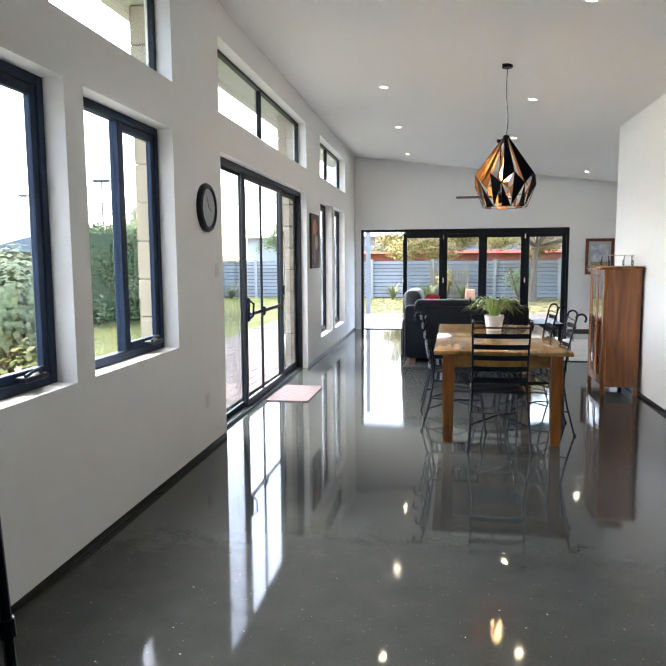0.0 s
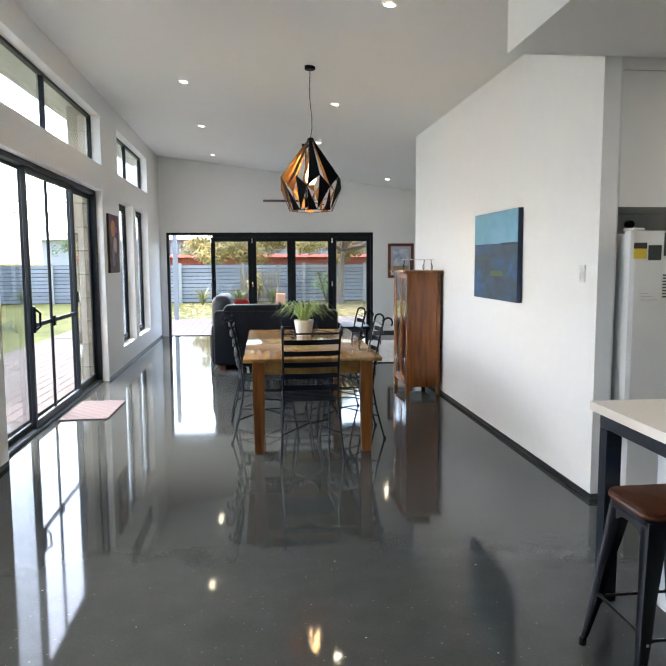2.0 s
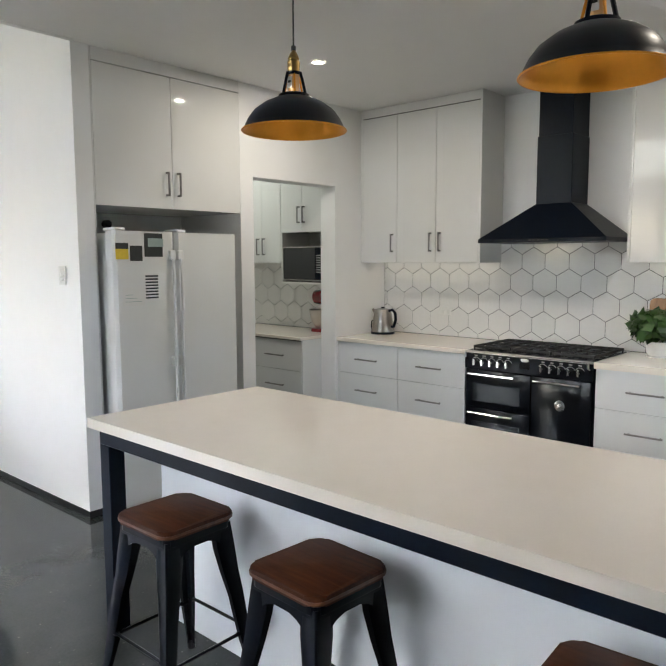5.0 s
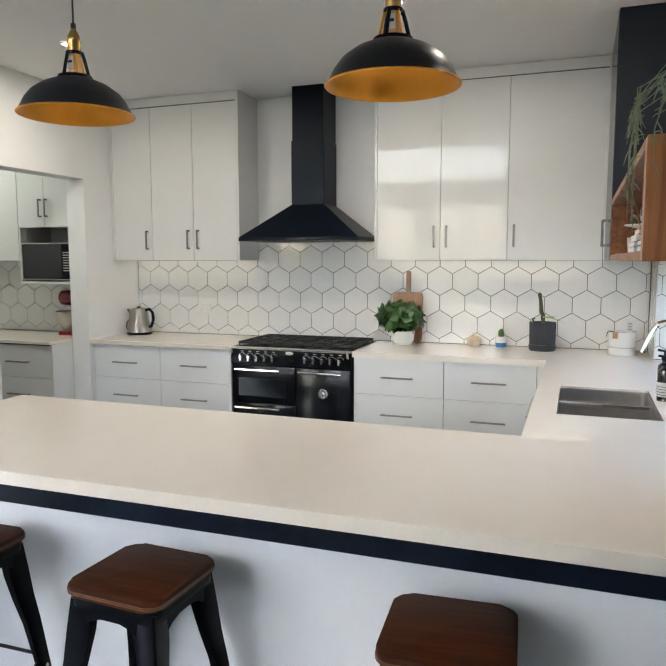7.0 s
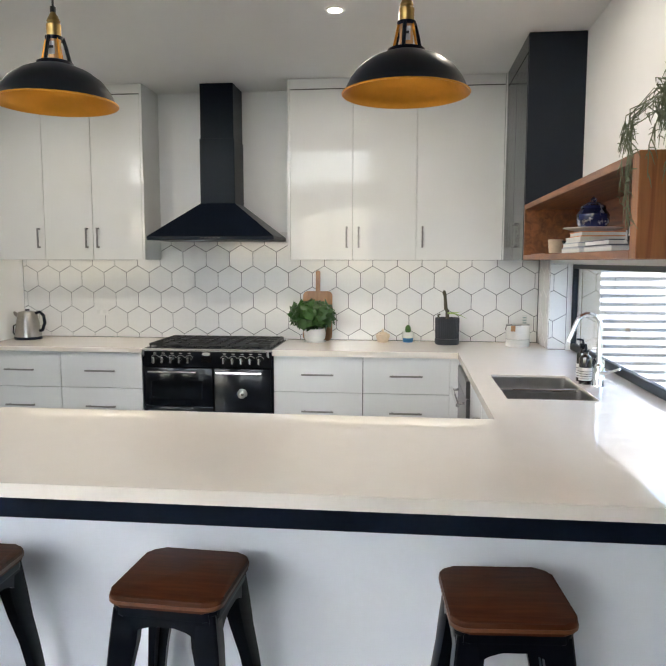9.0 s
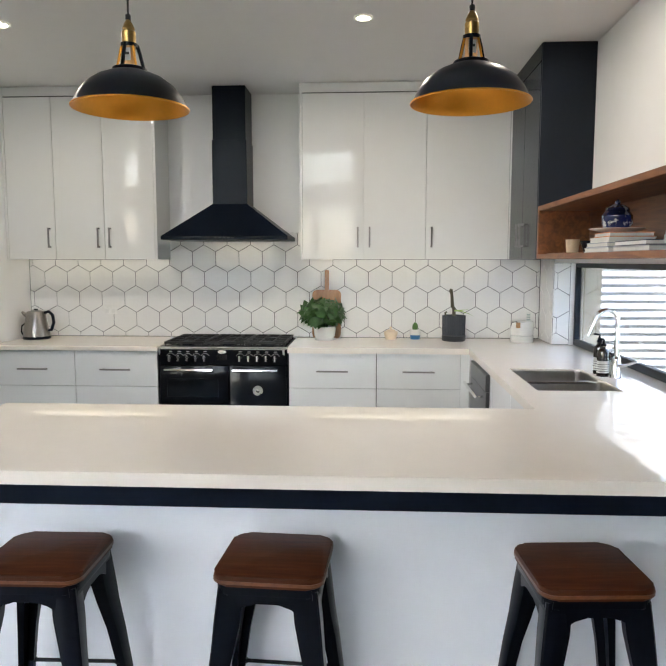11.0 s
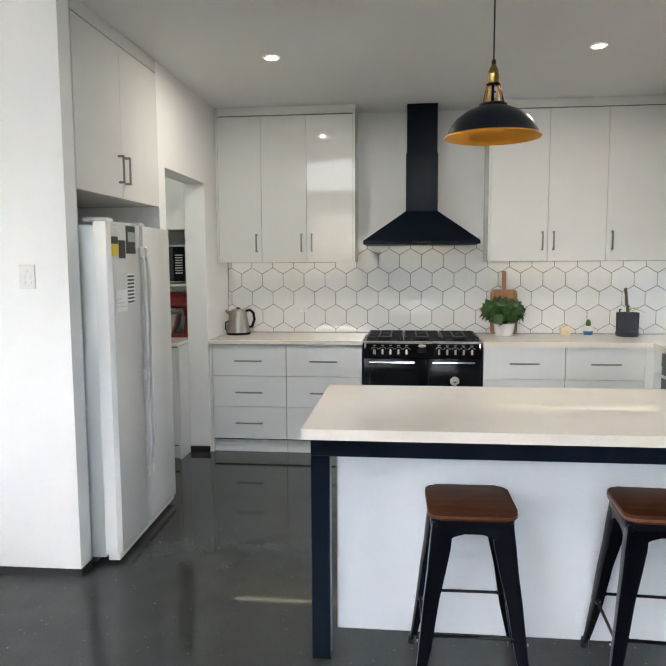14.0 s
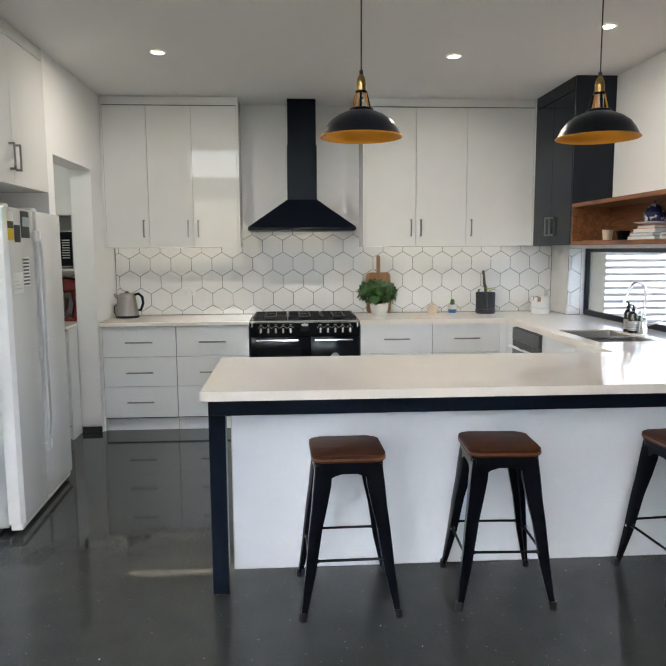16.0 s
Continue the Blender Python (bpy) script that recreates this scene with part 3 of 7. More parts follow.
# open timber shelf
u = thing("timber_shelf", (2.9, 0.6, 1.503), "oiled red-brown timber box shelf above the sink window", "shelf")
boxed("bottom_board", (1.98, 3.825, SY, 0.75, 1.503, 1.53), M_SHELFWOOD, u, 0.002)
boxed("top_board", (1.98, 3.825, SY, 0.75, 1.782, 1.81), M_SHELFWOOD, u, 0.002)
boxed("end_board", (3.825, 3.85, SY, 0.75, 1.503, 1.81), M_SHELFWOOD, u, 0.002)
# Paler copy of the shelf timber: the light on this end is in its colour.
boxed("end_board", (1.92, 1.98, SY, 0.75, 1.503, 1.81), wood("lit_red_timber", (0.2, 0.06, 0.02), (0.42, 0.17, 0.06), 0.42, (10, 10, 1), 2.5), u, 0.002)
boxed("back_board", (1.98, 3.825, SY + 0.001, SY + 0.014, 1.53, 1.782), M_SHELFWOOD, u)

# benchtops
SINK = (2.86, 3.51, 0.572, 0.96)
bm = B()
for x0, x1, y0, y1 in ((1.55, 2.46, 1.064, 3.25), (1.55, SINK[0], 0.445, 1.064), (SINK[0], SINK[1], 0.445, SINK[2]), (SINK[0], SINK[1], SINK[3], 1.064), (SINK[1], 4.352, 0.445, 1.064), (4.352, 4.99, 0.445, 1.064), (4.352, 4.99, 1.064, 2.298)):
    box(bm, x0, x1, y0, y1, 0.86, 0.9)
box(bm, 2.105, 4.605, 0.262, 0.445, 0.871, 0.9)
bmesh.ops.remove_doubles(bm, verts=bm.verts, dist=0.0005)
twice = [f for f in bm.faces if sum(1 for g in bm.faces if g is not f and (g.calc_center_median() - f.calc_center_median()).length < 1e-4)]
bmesh.ops.delete(bm, geom=twice, context="FACES_ONLY")
one("benchtop", bm, M_STONE, "cream engineered stone benchtop running round the kitchen", "benchtop")
bm = B()
box(bm, 4.352, 4.99, 3.206, 4.416, 0.868, 0.9, 0.002)
one("benchtop", bm, M_STONE, "cream engineered stone benchtop beside the cooker", "benchtop")

# island: steel frame and white panel
u = thing("steel_bench_support", (1.62, 1.8, 0.0), "black square steel support under the island top", "bench support")
boxed("leg", (1.585, 1.655, 3.152, 3.222, 0.0, 0.79), M_BLACKMETAL, u, 0.003)
boxed("rail", (1.585, 1.655, 0.445, 3.222, 0.79, 0.86), M_BLACKMETAL, u, 0.003)
boxed("side_rail", (1.656, 2.38, 3.152, 3.222, 0.79, 0.859), M_BLACKMETAL, u, 0.003)
u = thing("island_cabinet", (2.1, 1.8, 0.0), "white panelled island cabinet", "cabinet")
boxed("front_panel", (1.82, 1.838, 0.445, 3.145, 0.0, 0.858), M_PANEL, u, 0.001)
boxed("side_panel", (1.84, 2.43, 3.127, 3.145, 0.0, 0.858), M_PANEL, u, 0.001)
boxed("body", (1.84, 2.42, 1.07, 3.126, 0.1, 0.858), M_GAP, u)
boxed("reveal_strip", (1.824, 1.836, 3.146, 3.15, 0.0, 0.858), M_STEEL, u)
for k in range(3):
    a = 1.08 + k * 0.682
    dr = boxed("door", (2.421, 2.44, a, a + 0.679, 0.11, 0.855), M_DRAWER, u, 0.0015)
    bar_handle(dr, (2.44, a + 0.24, 0.75), (2.44, a + 0.44, 0.75), (1, 0, 0))

# sink run cabinets
u = thing("sink_cabinet", (3.05, 0.75, 0.0), "satin white sink cabinet with steel handles", "cabinet")
boxed("body", (2.47, 3.5, 0.46, 1.02, 0.1, 0.66), M_GAP, u)
boxed("kickboard", (2.47, 3.5, 0.99, 1.0, 0.0, 0.1), M_DRAWER, u)
for a, b, y in ((2.475, 2.985, 2.93), (2.99, 3.495, 3.05)):
    dr = boxed("door", (a, b, 1.035, 1.055, 0.11, 0.858), M_DRAWER, u, 0.0015)
    slab_handle(dr, (y, 1.055, 0.62), (y, 1.055, 0.77), (0, 1, 0))
u = thing("dishwasher", (3.85, 0.75, 0.0), "dark stainless steel dishwasher with a bar handle", "dishwasher")
boxed("body", (3.56, 4.16, 0.46, 1.05, 0.1, 0.858), M_GAP, u)
dr = boxed("door", (3.562, 4.158, 1.05, 1.075, 0.11, 0.75), M_DARKSTEEL, u, 0.004)
boxed("control_panel", (3.562, 4.158, 1.05, 1.078, 0.754, 0.85), M_DARKSTEEL, u, 0.004)
bm = B()
tube(bm, [(3.6, 1.118, 0.71), (4.12, 1.118, 0.71)], 0.011, 10)
for x in (3.65, 4.07):
    tube(bm, [(x, 1.07, 0.71), (x, 1.118, 0.71)], 0.008, 8)
part("handle", bm, M_CHROME, dr, "polished steel bar handle")
boxed("kickboard", (3.56, 4.16, 0.99, 1.0, 0.0, 0.1), M_GAP, u)
u = thing("filler_panel", (4.26, 1.0, 0.0), "satin white filler panel", "panel")
boxed("board", (4.162, 4.368, 1.035, 1.055, 0.0, 0.858), M_DRAWER, u, 0.001)
u = thing("filler_panel", (3.53, 1.0, 0.0), "satin white filler panel", "panel")
boxed("board", (3.502, 3.558, 1.035, 1.055, 0.0, 0.858), M_DRAWER, u, 0.001)

# ---- range cooker ----
u = thing("range_cooker", (4.66, 2.752, 0.0), "black enamel range cooker with chrome knobs and rails", "cooker")
Y0, Y1, XF = 2.302, 3.202, 4.352
boxed("body", (XF + 0.03, 4.97, Y0, Y1, 0.08, 0.885), M_ENAMEL, u, 0.003)
boxed("plinth", (XF + 0.07, 4.95, Y0 + 0.02, Y1 - 0.02, 0.0, 0.08), M_ENAMEL, u)
bm = B()
prism(bm, [(XF + 0.028, 0.772), (XF, 0.776), (XF - 0.004, 0.885), (XF + 0.028, 0.885)], "y", Y0, Y1)
cp = part("control_panel", bm, M_ENAMEL, u)
for k, y in enumerate([3.112 - 0.0605 * i for i in range(5)] + [2.625 - 0.061 * i for i in range(5)]):
    bm = B()
    tube(bm, [(XF + 0.002, y, 0.826), (XF - 0.012, y, 0.826), (XF - 0.014, y, 0.826)], [0.023, 0.022, 0.015], 20)
    base = part("knob_base", bm, M_ENAMEL, cp)
    bm = B()
    tube(bm, [(XF - 0.01, y, 0.826), (XF - 0.034, y, 0.824), (XF - 0.038, y, 0.824)], [0.0115, 0.0115, 0.009], 16)
    box(bm, XF - 0.046, XF - 0.028, y - 0.0085, y + 0.0085, 0.802, 0.845, 0.004)
    part("knob", bm, M_CHROME, base, "chrome control knob")
    bm = B()
    tube(bm, [(XF - 0.005, y + 0.03 * math.cos(radians(q)), 0.826 + 0.03 * math.sin(radians(q))) for q in range(25, 156, 13)], 0.0016, 5)
    part("dial_arc", bm, M_STEEL, cp)
    boxed("dial_mark", (XF - 0.0045, XF - 0.0015, y - 0.011, y + 0.011, 0.866, 0.871), M_STEEL, cp)
bm = B()
lathe(bm, [(0.0001, 0), (0.03, 0.0), (0.028, 0.004), (0.0001, 0.005)], 20)
bmesh.ops.transform(bm, matrix=Matrix.Translation((XF - 0.003, 2.752, 0.866)) @ Euler((0, radians(-90), 0)).to_matrix().to_4x4() @ Matrix.Diagonal((0.4, 1, 1, 1)), verts=bm.verts)
part("badge", bm, M_STEEL, cp, "oval steel badge")
boxed("clock_display", (XF - 0.004, XF + 0.01, 2.715, 2.79, 0.808, 0.85), mat("dark_display", (0.01, 0.01, 0.012), 0.1), cp, 0.003)
oven = mat("oven_glass", (0.006, 0.008, 0.011), 0.1, spec=0.2)
for a, b, zs in ((2.71, 3.195, ((0.506, 0.77), (0.1, 0.5))), (2.308, 2.703, ((0.1, 0.77),))):
    for z0, z1 in zs:
        dr = boxed("oven_door", (XF, XF + 0.028, a, b, z0, z1), M_ENAMEL, u, 0.008, 2)
        if a > 2.5:
            boxed("window", (XF - 0.002, XF + 0.01, a + 0.07, b - 0.05, z0 + 0.04, z1 - 0.09), oven, dr, 0.004)
        else:
            bm = B()
            tube(bm, [(XF + 0.002, 2.505, 0.598), (XF - 0.006, 2.505, 0.598), (XF - 0.007, 2.505, 0.598), (XF - 0.003, 2.505, 0.598)], [0.036, 0.035, 0.029, 0.027], 28)
            tube(bm, [(XF, 2.505, 0.598), (XF - 0.01, 2.505, 0.598), (XF - 0.011, 2.505, 0.598)], [0.014, 0.013, 0.008], 16)
            part("thermometer", bm, M_CHROME, dr, "round chrome oven dial")
        bm = B()
        y0, y1 = a + (0.1 if a > 2.5 else 0.055), b - (0.045 if a > 2.5 else 0.03)
        tube(bm, [(XF - 0.045, y0, z1 - 0.027), (XF - 0.045, y1, z1 - 0.027)], 0.009, 10)
        for y in (y0 + 0.035, y1 - 0.035):
            tube(bm, [(XF + 0.002, y, z1 - 0.042), (XF - 0.045, y, z1 - 0.027)], 0.01, 8)
        part("handle", bm, M_CHROME, dr, "chrome towel-rail handle")
boxed("hob", (XF + 0.02, 4.95, Y0 + 0.004, Y1 - 0.004, 0.886, 0.902), M_ENAMEL, u, 0.004)
bm = B()
tube(bm, [(XF - 0.03, Y0 + 0.03, 0.888), (XF - 0.03, Y1 - 0.03, 0.888)], 0.007, 8)
for y in (Y0 + 0.02, Y1 - 0.02):
    tube(bm, [(XF - 0.03, y, 0.89), (XF - 0.028, y, 0.86), (XF + 0.005, y, 0.835)], 0.008, 8)
part("front_rail", bm, M_CHROME, u, "chrome front rail")
boxed("hob_trim", (XF - 0.004, XF + 0.02, Y0, Y1, 0.886, 0.9), M_STEEL, u, 0.003)
CAST = mat("cast_iron", (0.012, 0.012, 0.013), 0.55, bump=0.1, bscale=200)
for k in range(3):
    a = Y0 + 0.02 + k * 0.288
    bm = B()
    rings = [[bm.verts.new((x, y, z)) for x, y in ((4.42 + e, a + e), (4.929 - e, a + e), (4.929 - e, a + 0.279 - e), (4.42 + e, a + 0.279 - e))] for e, z in ((0, 0.912), (0, 0.928), (0.009, 0.928), (0.009, 0.912), (0, 0.912))]
    skin(bm, rings, caps=False)
    bmesh.ops.remove_doubles(bm, verts=bm.verts, dist=1e-5)
    grate = part("pan_support", bm, CAST, u, "black cast-iron pan support")
    for y in (a + 0.09, a + 0.18):
        boxed("bar", (4.43, 4.92, y, y + 0.009, 0.913, 0.927), CAST, grate)
    for x in (4.545, 4.67, 4.8):
        boxed("bar", (x, x + 0.009, a + 0.01, a + 0.269, 0.9135, 0.9265), CAST, grate)
    for x in (4.421, 4.919):
        for y in (a + 0.001, a + 0.269):
            boxed("foot", (x, x + 0.008, y, y + 0.008, 0.9015, 0.9125), CAST, grate)
    for x in (4.54, 4.8):
        bm = B()
        lathe(bm, [(0.0001, 0.9), (0.05, 0.9), (0.05, 0.91), (0.036, 0.911), (0.034, 0.92), (0.0001, 0.921)], 18, (x, a + 0.14, 0))
        part("burner", bm, M_BLACKMETAL, u)

# ---- range hood ----
u = thing("range_hood", (4.75, 2.762, 1.64), "matt black pyramid range hood with a flue", "range hood")
HY0, HY1, HX = 2.312, 3.212, 4.51
boxed("rim", (HX, KX - 0.013, HY0, HY1, 1.64, 1.668), M_BLACKMETAL, u, 0.002)
bm = B()
lo = [bm.verts.new(p) for p in ((HX + 0.002, HY0 + 0.002, 1.668), (KX - 0.014, HY0 + 0.002, 1.668), (KX - 0.014, HY1 - 0.002, 1.668), (HX + 0.002, HY1 - 0.002, 1.668))]
hi = [bm.verts.new(p) for p in ((4.715, 2.63, 1.905), (KX - 0.014, 2.63, 1.905), (KX - 0.014, 2.882, 1.905), (4.715, 2.882, 1.905))]
skin(bm, [lo, hi])
part("canopy", bm, M_BLACKMETAL, u)
boxed("lower_flue", (4.715, KX - 0.014, 2.63, 2.882, 1.905, 2.36), M_BLACKMETAL, u, 0.002)
boxed("upper_flue", (4.72, KX - 0.014, 2.636, 2.876, 2.36, 2.741), M_BLACKMETAL, u, 0.002)
for k in range(5):
    boxed("button", (HX - 0.003, HX + 0.004, 2.69 + k * 0.03, 2.708 + k * 0.03, 1.65, 1.658), M_GAP, u)

# ---- fridge niche ----
u = thing("overhead_cabinet", (2.82, 4.7, 1.85), "white two-door cabinet above the fridge", "cabinet")
boxed("body", (2.276, 3.355, FY + 0.02, 5.1, 1.872, 2.67), M_GAP, u)
boxed("floor_board", (2.276, 3.355, FY + 0.02, 5.11, 1.852, 1.871), M_CAB, u)
for a, b, y in ((2.273, 2.803, 2.76), (2.806, 3.36, 2.845)):
    dr = boxed("door", (a, b, FY - 0.002, FY + 0.018, 1.852, 2.662), M_CAB, u, 0.0015)
    slab_handle(dr, (y, FY - 0.002, 1.93), (y, FY - 0.002, 2.08), (0, -1, 0))
boxed("filler", (2.273, 3.36, FY - 0.002, FY + 0.018, 2.667, 2.741), M_CAB, u, 0.001)
boxed("side_panel", (2.264, 2.272, FY + 0.001, 5.11, 0.0, 2.741), M_CAB, u)

before = set(bpy.data.objects)
u = thing("fridge", (2.757, 4.7, 0.0), "white side-by-side fridge freezer with papers held by magnets", "fridge")
boxed("body", (2.312, 3.217, 4.36, 5.04, 0.03, 1.69), M_FRIDGE, u, 0.01, 2)
boxed("plinth", (2.327, 3.19, 4.42, 5.0, 0.0, 0.03), M_GAP, u)
for a, b, hx in ((2.292, 2.709, 2.692), (2.729, 3.222, 2.752)):
    bm = B()
    prism(bm, [(a, 4.355), (a, 4.295), (a + 0.02, 4.275), (b - 0.02, 4.275), (b, 4.285), (b, 4.355)], "z", 0.06, 1.7)
    dr = part("door", bm, M_FRIDGE, u)
    bm = B()
    tube(bm, [(hx, 4.28, 0.36), (hx, 4.257, 0.42), (hx, 4.25, 0.5), (hx, 4.25, 1.42), (hx, 4.257, 1.52), (hx, 4.28, 1.58)], 0.009, 10)
    part("handle", bm, M_FRIDGE, dr, "long white moulded handle")
    for z in (0.36, 0.9, 1.56):
        boxed("handle_bracket", (hx - 0.022, hx + 0.022, 4.257, 4.28, z - 0.03, z + 0.03), M_WHITEPLASTIC, dr, 0.006)
    boxed("hinge_cap", (a + 0.02, a + 0.09, 4.29, 4.42, 1.701, 1.72), M_WHITEPLASTIC, dr, 0.006)
boxed("grille", (2.307, 3.21, 4.29, 4.35, 0.02, 0.056), M_WHITEPLASTIC, u, 0.004)
boxed("badge", (3.087, 3.187, 4.281, 4.286, 1.625, 1.64), M_STEEL, u)
DARK = mat("dark_print", (0.03, 0.035, 0.035), 0.5, var=0.3, scale=30)
PAPER = mat("pale_paper", (0.7, 0.7, 0.68), 0.7, var=0.03)
YELLOW = mat("yellow_print", (0.75, 0.55, 0.05), 0.6)
GREENP = mat("grey_green_card", (0.33, 0.42, 0.4), 0.6)


def sheet(name, x0, x1, z0, z1, material, label, y=4.2745, group=""):
    t = thing(name, ((x0 + x1) / 2, y, z0), label, "paper", group)
    boxed("sheet", (x0, x1, y - 0.0012, y, z0, z1), material, t)
    return t


t = sheet("energy_label", 2.302, 2.387, 1.535, 1.68, YELLOW, "yellow and black energy label stuck on the fridge")
boxed("dark_band", (2.302, 2.387, 4.2728, 4.2733, 1.595, 1.63), DARK, t)
boxed("paper_top", (2.302, 2.387, 4.2728, 4.2733, 1.63, 1.68), PAPER, t)
sheet("card", 2.397, 2.482, 1.525, 1.615, DARK, "dark card held on the fridge")
t = sheet("card", 2.497, 2.627, 1.55, 1.69, DARK, "dark photo card held on the fridge")
boxed("note", (2.522, 2.632, 4.2725, 4.2732, 1.61, 1.66), GREENP, t, label="grey-green note clipped to the card")
t = sheet("calendar", 2.492, 2.592, 1.295, 1.45, PAPER, "printed black and white striped list on the fridge")
for k in range(8):
    boxed("print_bar", (2.497, 2.587, 4.2728, 4.2733, 1.3 + k * 0.0185, 1.31 + k * 0.0185), DARK, t)
t = sheet("letter", 2.342, 2.487, 1.262, 1.37, PAPER, "white letter held on the fridge door")
for k in range(3):
    boxed("print_line", (2.357, 2.467 - k * 0.03, 4.2728, 4.2733, 1.285 + k * 0.02, 1.288 + k * 0.02), GREENP, t)
# the fridge stands about two degrees askew, its papers with it
askew = Matrix.Translation((2.29, 4.275, 0)) @ Euler((0, 0, radians(2.2))).to_matrix().to_4x4() @ Matrix.Translation((-2.29, -4.275, 0))
for ob in set(bpy.data.objects) - before:
    if ob.parent is None:
        ob.matrix_basis = askew @ ob.matrix_basis
for x, z in ((2.55, 1.78), (2.72, 1.78)):
    bm = B()
    tube(bm, [(x, 5.115, z), (x, 5.07, z)], 0.028, 14)
    tube(bm, [(x, 5.075, z), (x - 0.01, 5.05, z - 0.05)], 0.008, 8)
    one("water_tap", bm, M_BLACKMETAL, "dark wall tap behind the fridge", "tap")


# ---- hexagonal tiles ----
HEX, PITCH = 0.182, 0.1574


def clip_poly(poly, axis, limit, keep_less):
    out = []
    for p, q in zip(poly, poly[1:] + poly[:1]):
        inside = [(v[axis] <= limit) if keep_less else (v[axis] >= limit) for v in (p, q)]
        if inside[0]:
            out.append(p)
        if inside[0] != inside[1]:
            t = (limit - p[axis]) / (q[axis] - p[axis])
            out.append((p[0] + t * (q[0] - p[0]), p[1] + t * (q[1] - p[1])))
    return out


def tile_mesh(poly, plane, d0, d1):
    bm = B()
    prism(bm, poly, plane, d0, d1)
    cx, cz = sum(p[0] for p in poly) / len(poly), sum(p[1] for p in poly) / len(poly)
    front = d1
    for v in bm.verts:
        if abs((v.co.x if plane == "x" else v.co.y) - front) < 1e-6:
            i = 1 if plane == "x" else 0
            v.co[i] += (cx - v.co[i]) * 0.012
            v.co.z += (cz - v.co.z) * 0.012
    bmesh.ops.recalc_face_normals(bm, faces=bm.faces)
    me = bpy.data.meshes.new("tile")
    bm.to_mesh(me)
    bm.free()
    me.materials.append(M_TILE)
    return me


def tiles(parent, plane, back, front, u0, u1, z0, z1, phase, raised=None):
    o = origin(parent)
    full = None
    g = 0.0018
    for row in range(-3, 5):
        cz = 1.353 - PITCH * row
        shift = 0.5 if row % 2 == 0 else 0.0
        for k in range(-16, 17):
            cu = phase + (k + shift) * HEX
            top = z1
            if raised and raised[0] < cu < raised[1]:
                top = raised[2]
            R = HEX / math.sqrt(3)
            hexagon = [(cu + (R - g) * math.sin(radians(60 * i)), cz + (R - g) * math.cos(radians(60 * i))) for i in range(6)]
            poly = hexagon
            for axis, limit, less in ((0, u0 + g, False), (0, u1 - g, True), (1, z0 + g, False), (1, top - g, True)):
                poly = clip_poly(poly, axis, limit, less) if poly else poly
            if len(poly) < 3:
                continue
            area = abs(sum(p[0] * q[1] - q[0] * p[1] for p, q in zip(poly, poly[1:] + poly[:1]))) / 2
            if area < 0.0004:
                continue
            if poly == hexagon:
                if full is None:
                    full = tile_mesh([(a - cu, b - cz) for a, b in hexagon], plane, back, front)
                me, at = full, ((0, cu, cz) if plane == "x" else (cu, 0, cz))
            else:
                me, at = tile_mesh(poly, plane, back, front), (0, 0, 0)
            ob = new("tile", me)
            ob.parent = parent
            ob.location = Vector(at) - o


s1 = thing("splashback", (4.99, 2.4, 0.9), "white hexagon tiles with dark grout behind the cooker", "splashback", kind="structure")
boxed("grout_bed", (4.992, 4.999, 0.446, 4.418, 0.9, 1.704), M_GROUT, s1)
tiles(s1, "x", 4.993, 4.9885, 0.45, 4.416, 0.902, 1.503, 2.84, (2.1, 3.4, 1.71))
s2 = thing("splashback", (4.8, 0.447, 0.9), "white hexagon tiles on the window return", "splashback", kind="structure")
boxed("grout_bed", (4.614, 4.988, SY + 0.001, SY + 0.004, 0.9, 1.503), M_GROUT, s2)
tiles(s2, "y", SY + 0.003, SY + 0.0075, 4.612, 4.986, 0.902, 1.503, 4.8)
s3 = thing("splashback", (4.605, 0.4, 0.9), "white hexagon tiles lining the window reveal", "splashback", kind="structure")
boxed("grout_bed", (4.606, 4.61, 0.33, SY + 0.004, 0.9, 1.478), M_GROUT, s3)
tiles(s3, "x", 4.608, 4.602, 0.332, SY + 0.006, 0.902, 1.478, 0.42)
s4 = thing("splashback", (4.745, 5.2, 0.9), "white hexagon tiles in the pantry", "splashback", kind="structure")
boxed("grout_bed", (4.744, 4.749, 4.582, 6.2, 0.9, 1.5), M_GROUT, s4)
tiles(s4, "x", 4.745, 4.74, 4.585, 6.2, 0.902, 1.5, 4.844)

# sink window
w = thing("window_8", (3.35, 0.3, 0.9), "long low black aluminium window behind the sink", "window", kind="structure")
bm = B()
frame_rect(bm, "y", 0.262, 0.3, 2.1, 4.605, 0.902, 1.476, 0.03, 0.045)
part("window_frame", bm, M_BLACKALU, w)
pane(w, "y", 0.28, 2.13, 4.575, 0.947, 1.446, M_SINKGLASS)
u = thing("slatted_screen", (6.3, -2.5, -0.16), "white horizontal slatted screen outside the sink window", "screen")
for y in (-5.9, -4.0, -2.0, -0.05):
    boxed("post", (6.34, 6.4, y, y + 0.06, -0.16, 2.4), M_SKIRT, u)
boxed("backing", (6.36, 6.38, -6.0, 0.1, -0.16, 2.38), mat("grey_screen_backing", (0.3, 0.31, 0.32), 0.8), u)
for k in range(28):
    boxed("slat", (6.3, 6.33, -6.0, 0.1, 0.2 + k * 0.077, 0.24 + k * 0.077), mat("white_slat", (0.8, 0.8, 0.78), 0.6) if k == 0 else bpy.data.materials["white_slat"], u)
bm = B()
box(bm, 4.575, 4.607, 0.12, 0.255, 0.905, 1.474)
one("stone_lining", bm, M_SANDSTONE, "cream stone lining of the outer window reveal", "reveal lining")

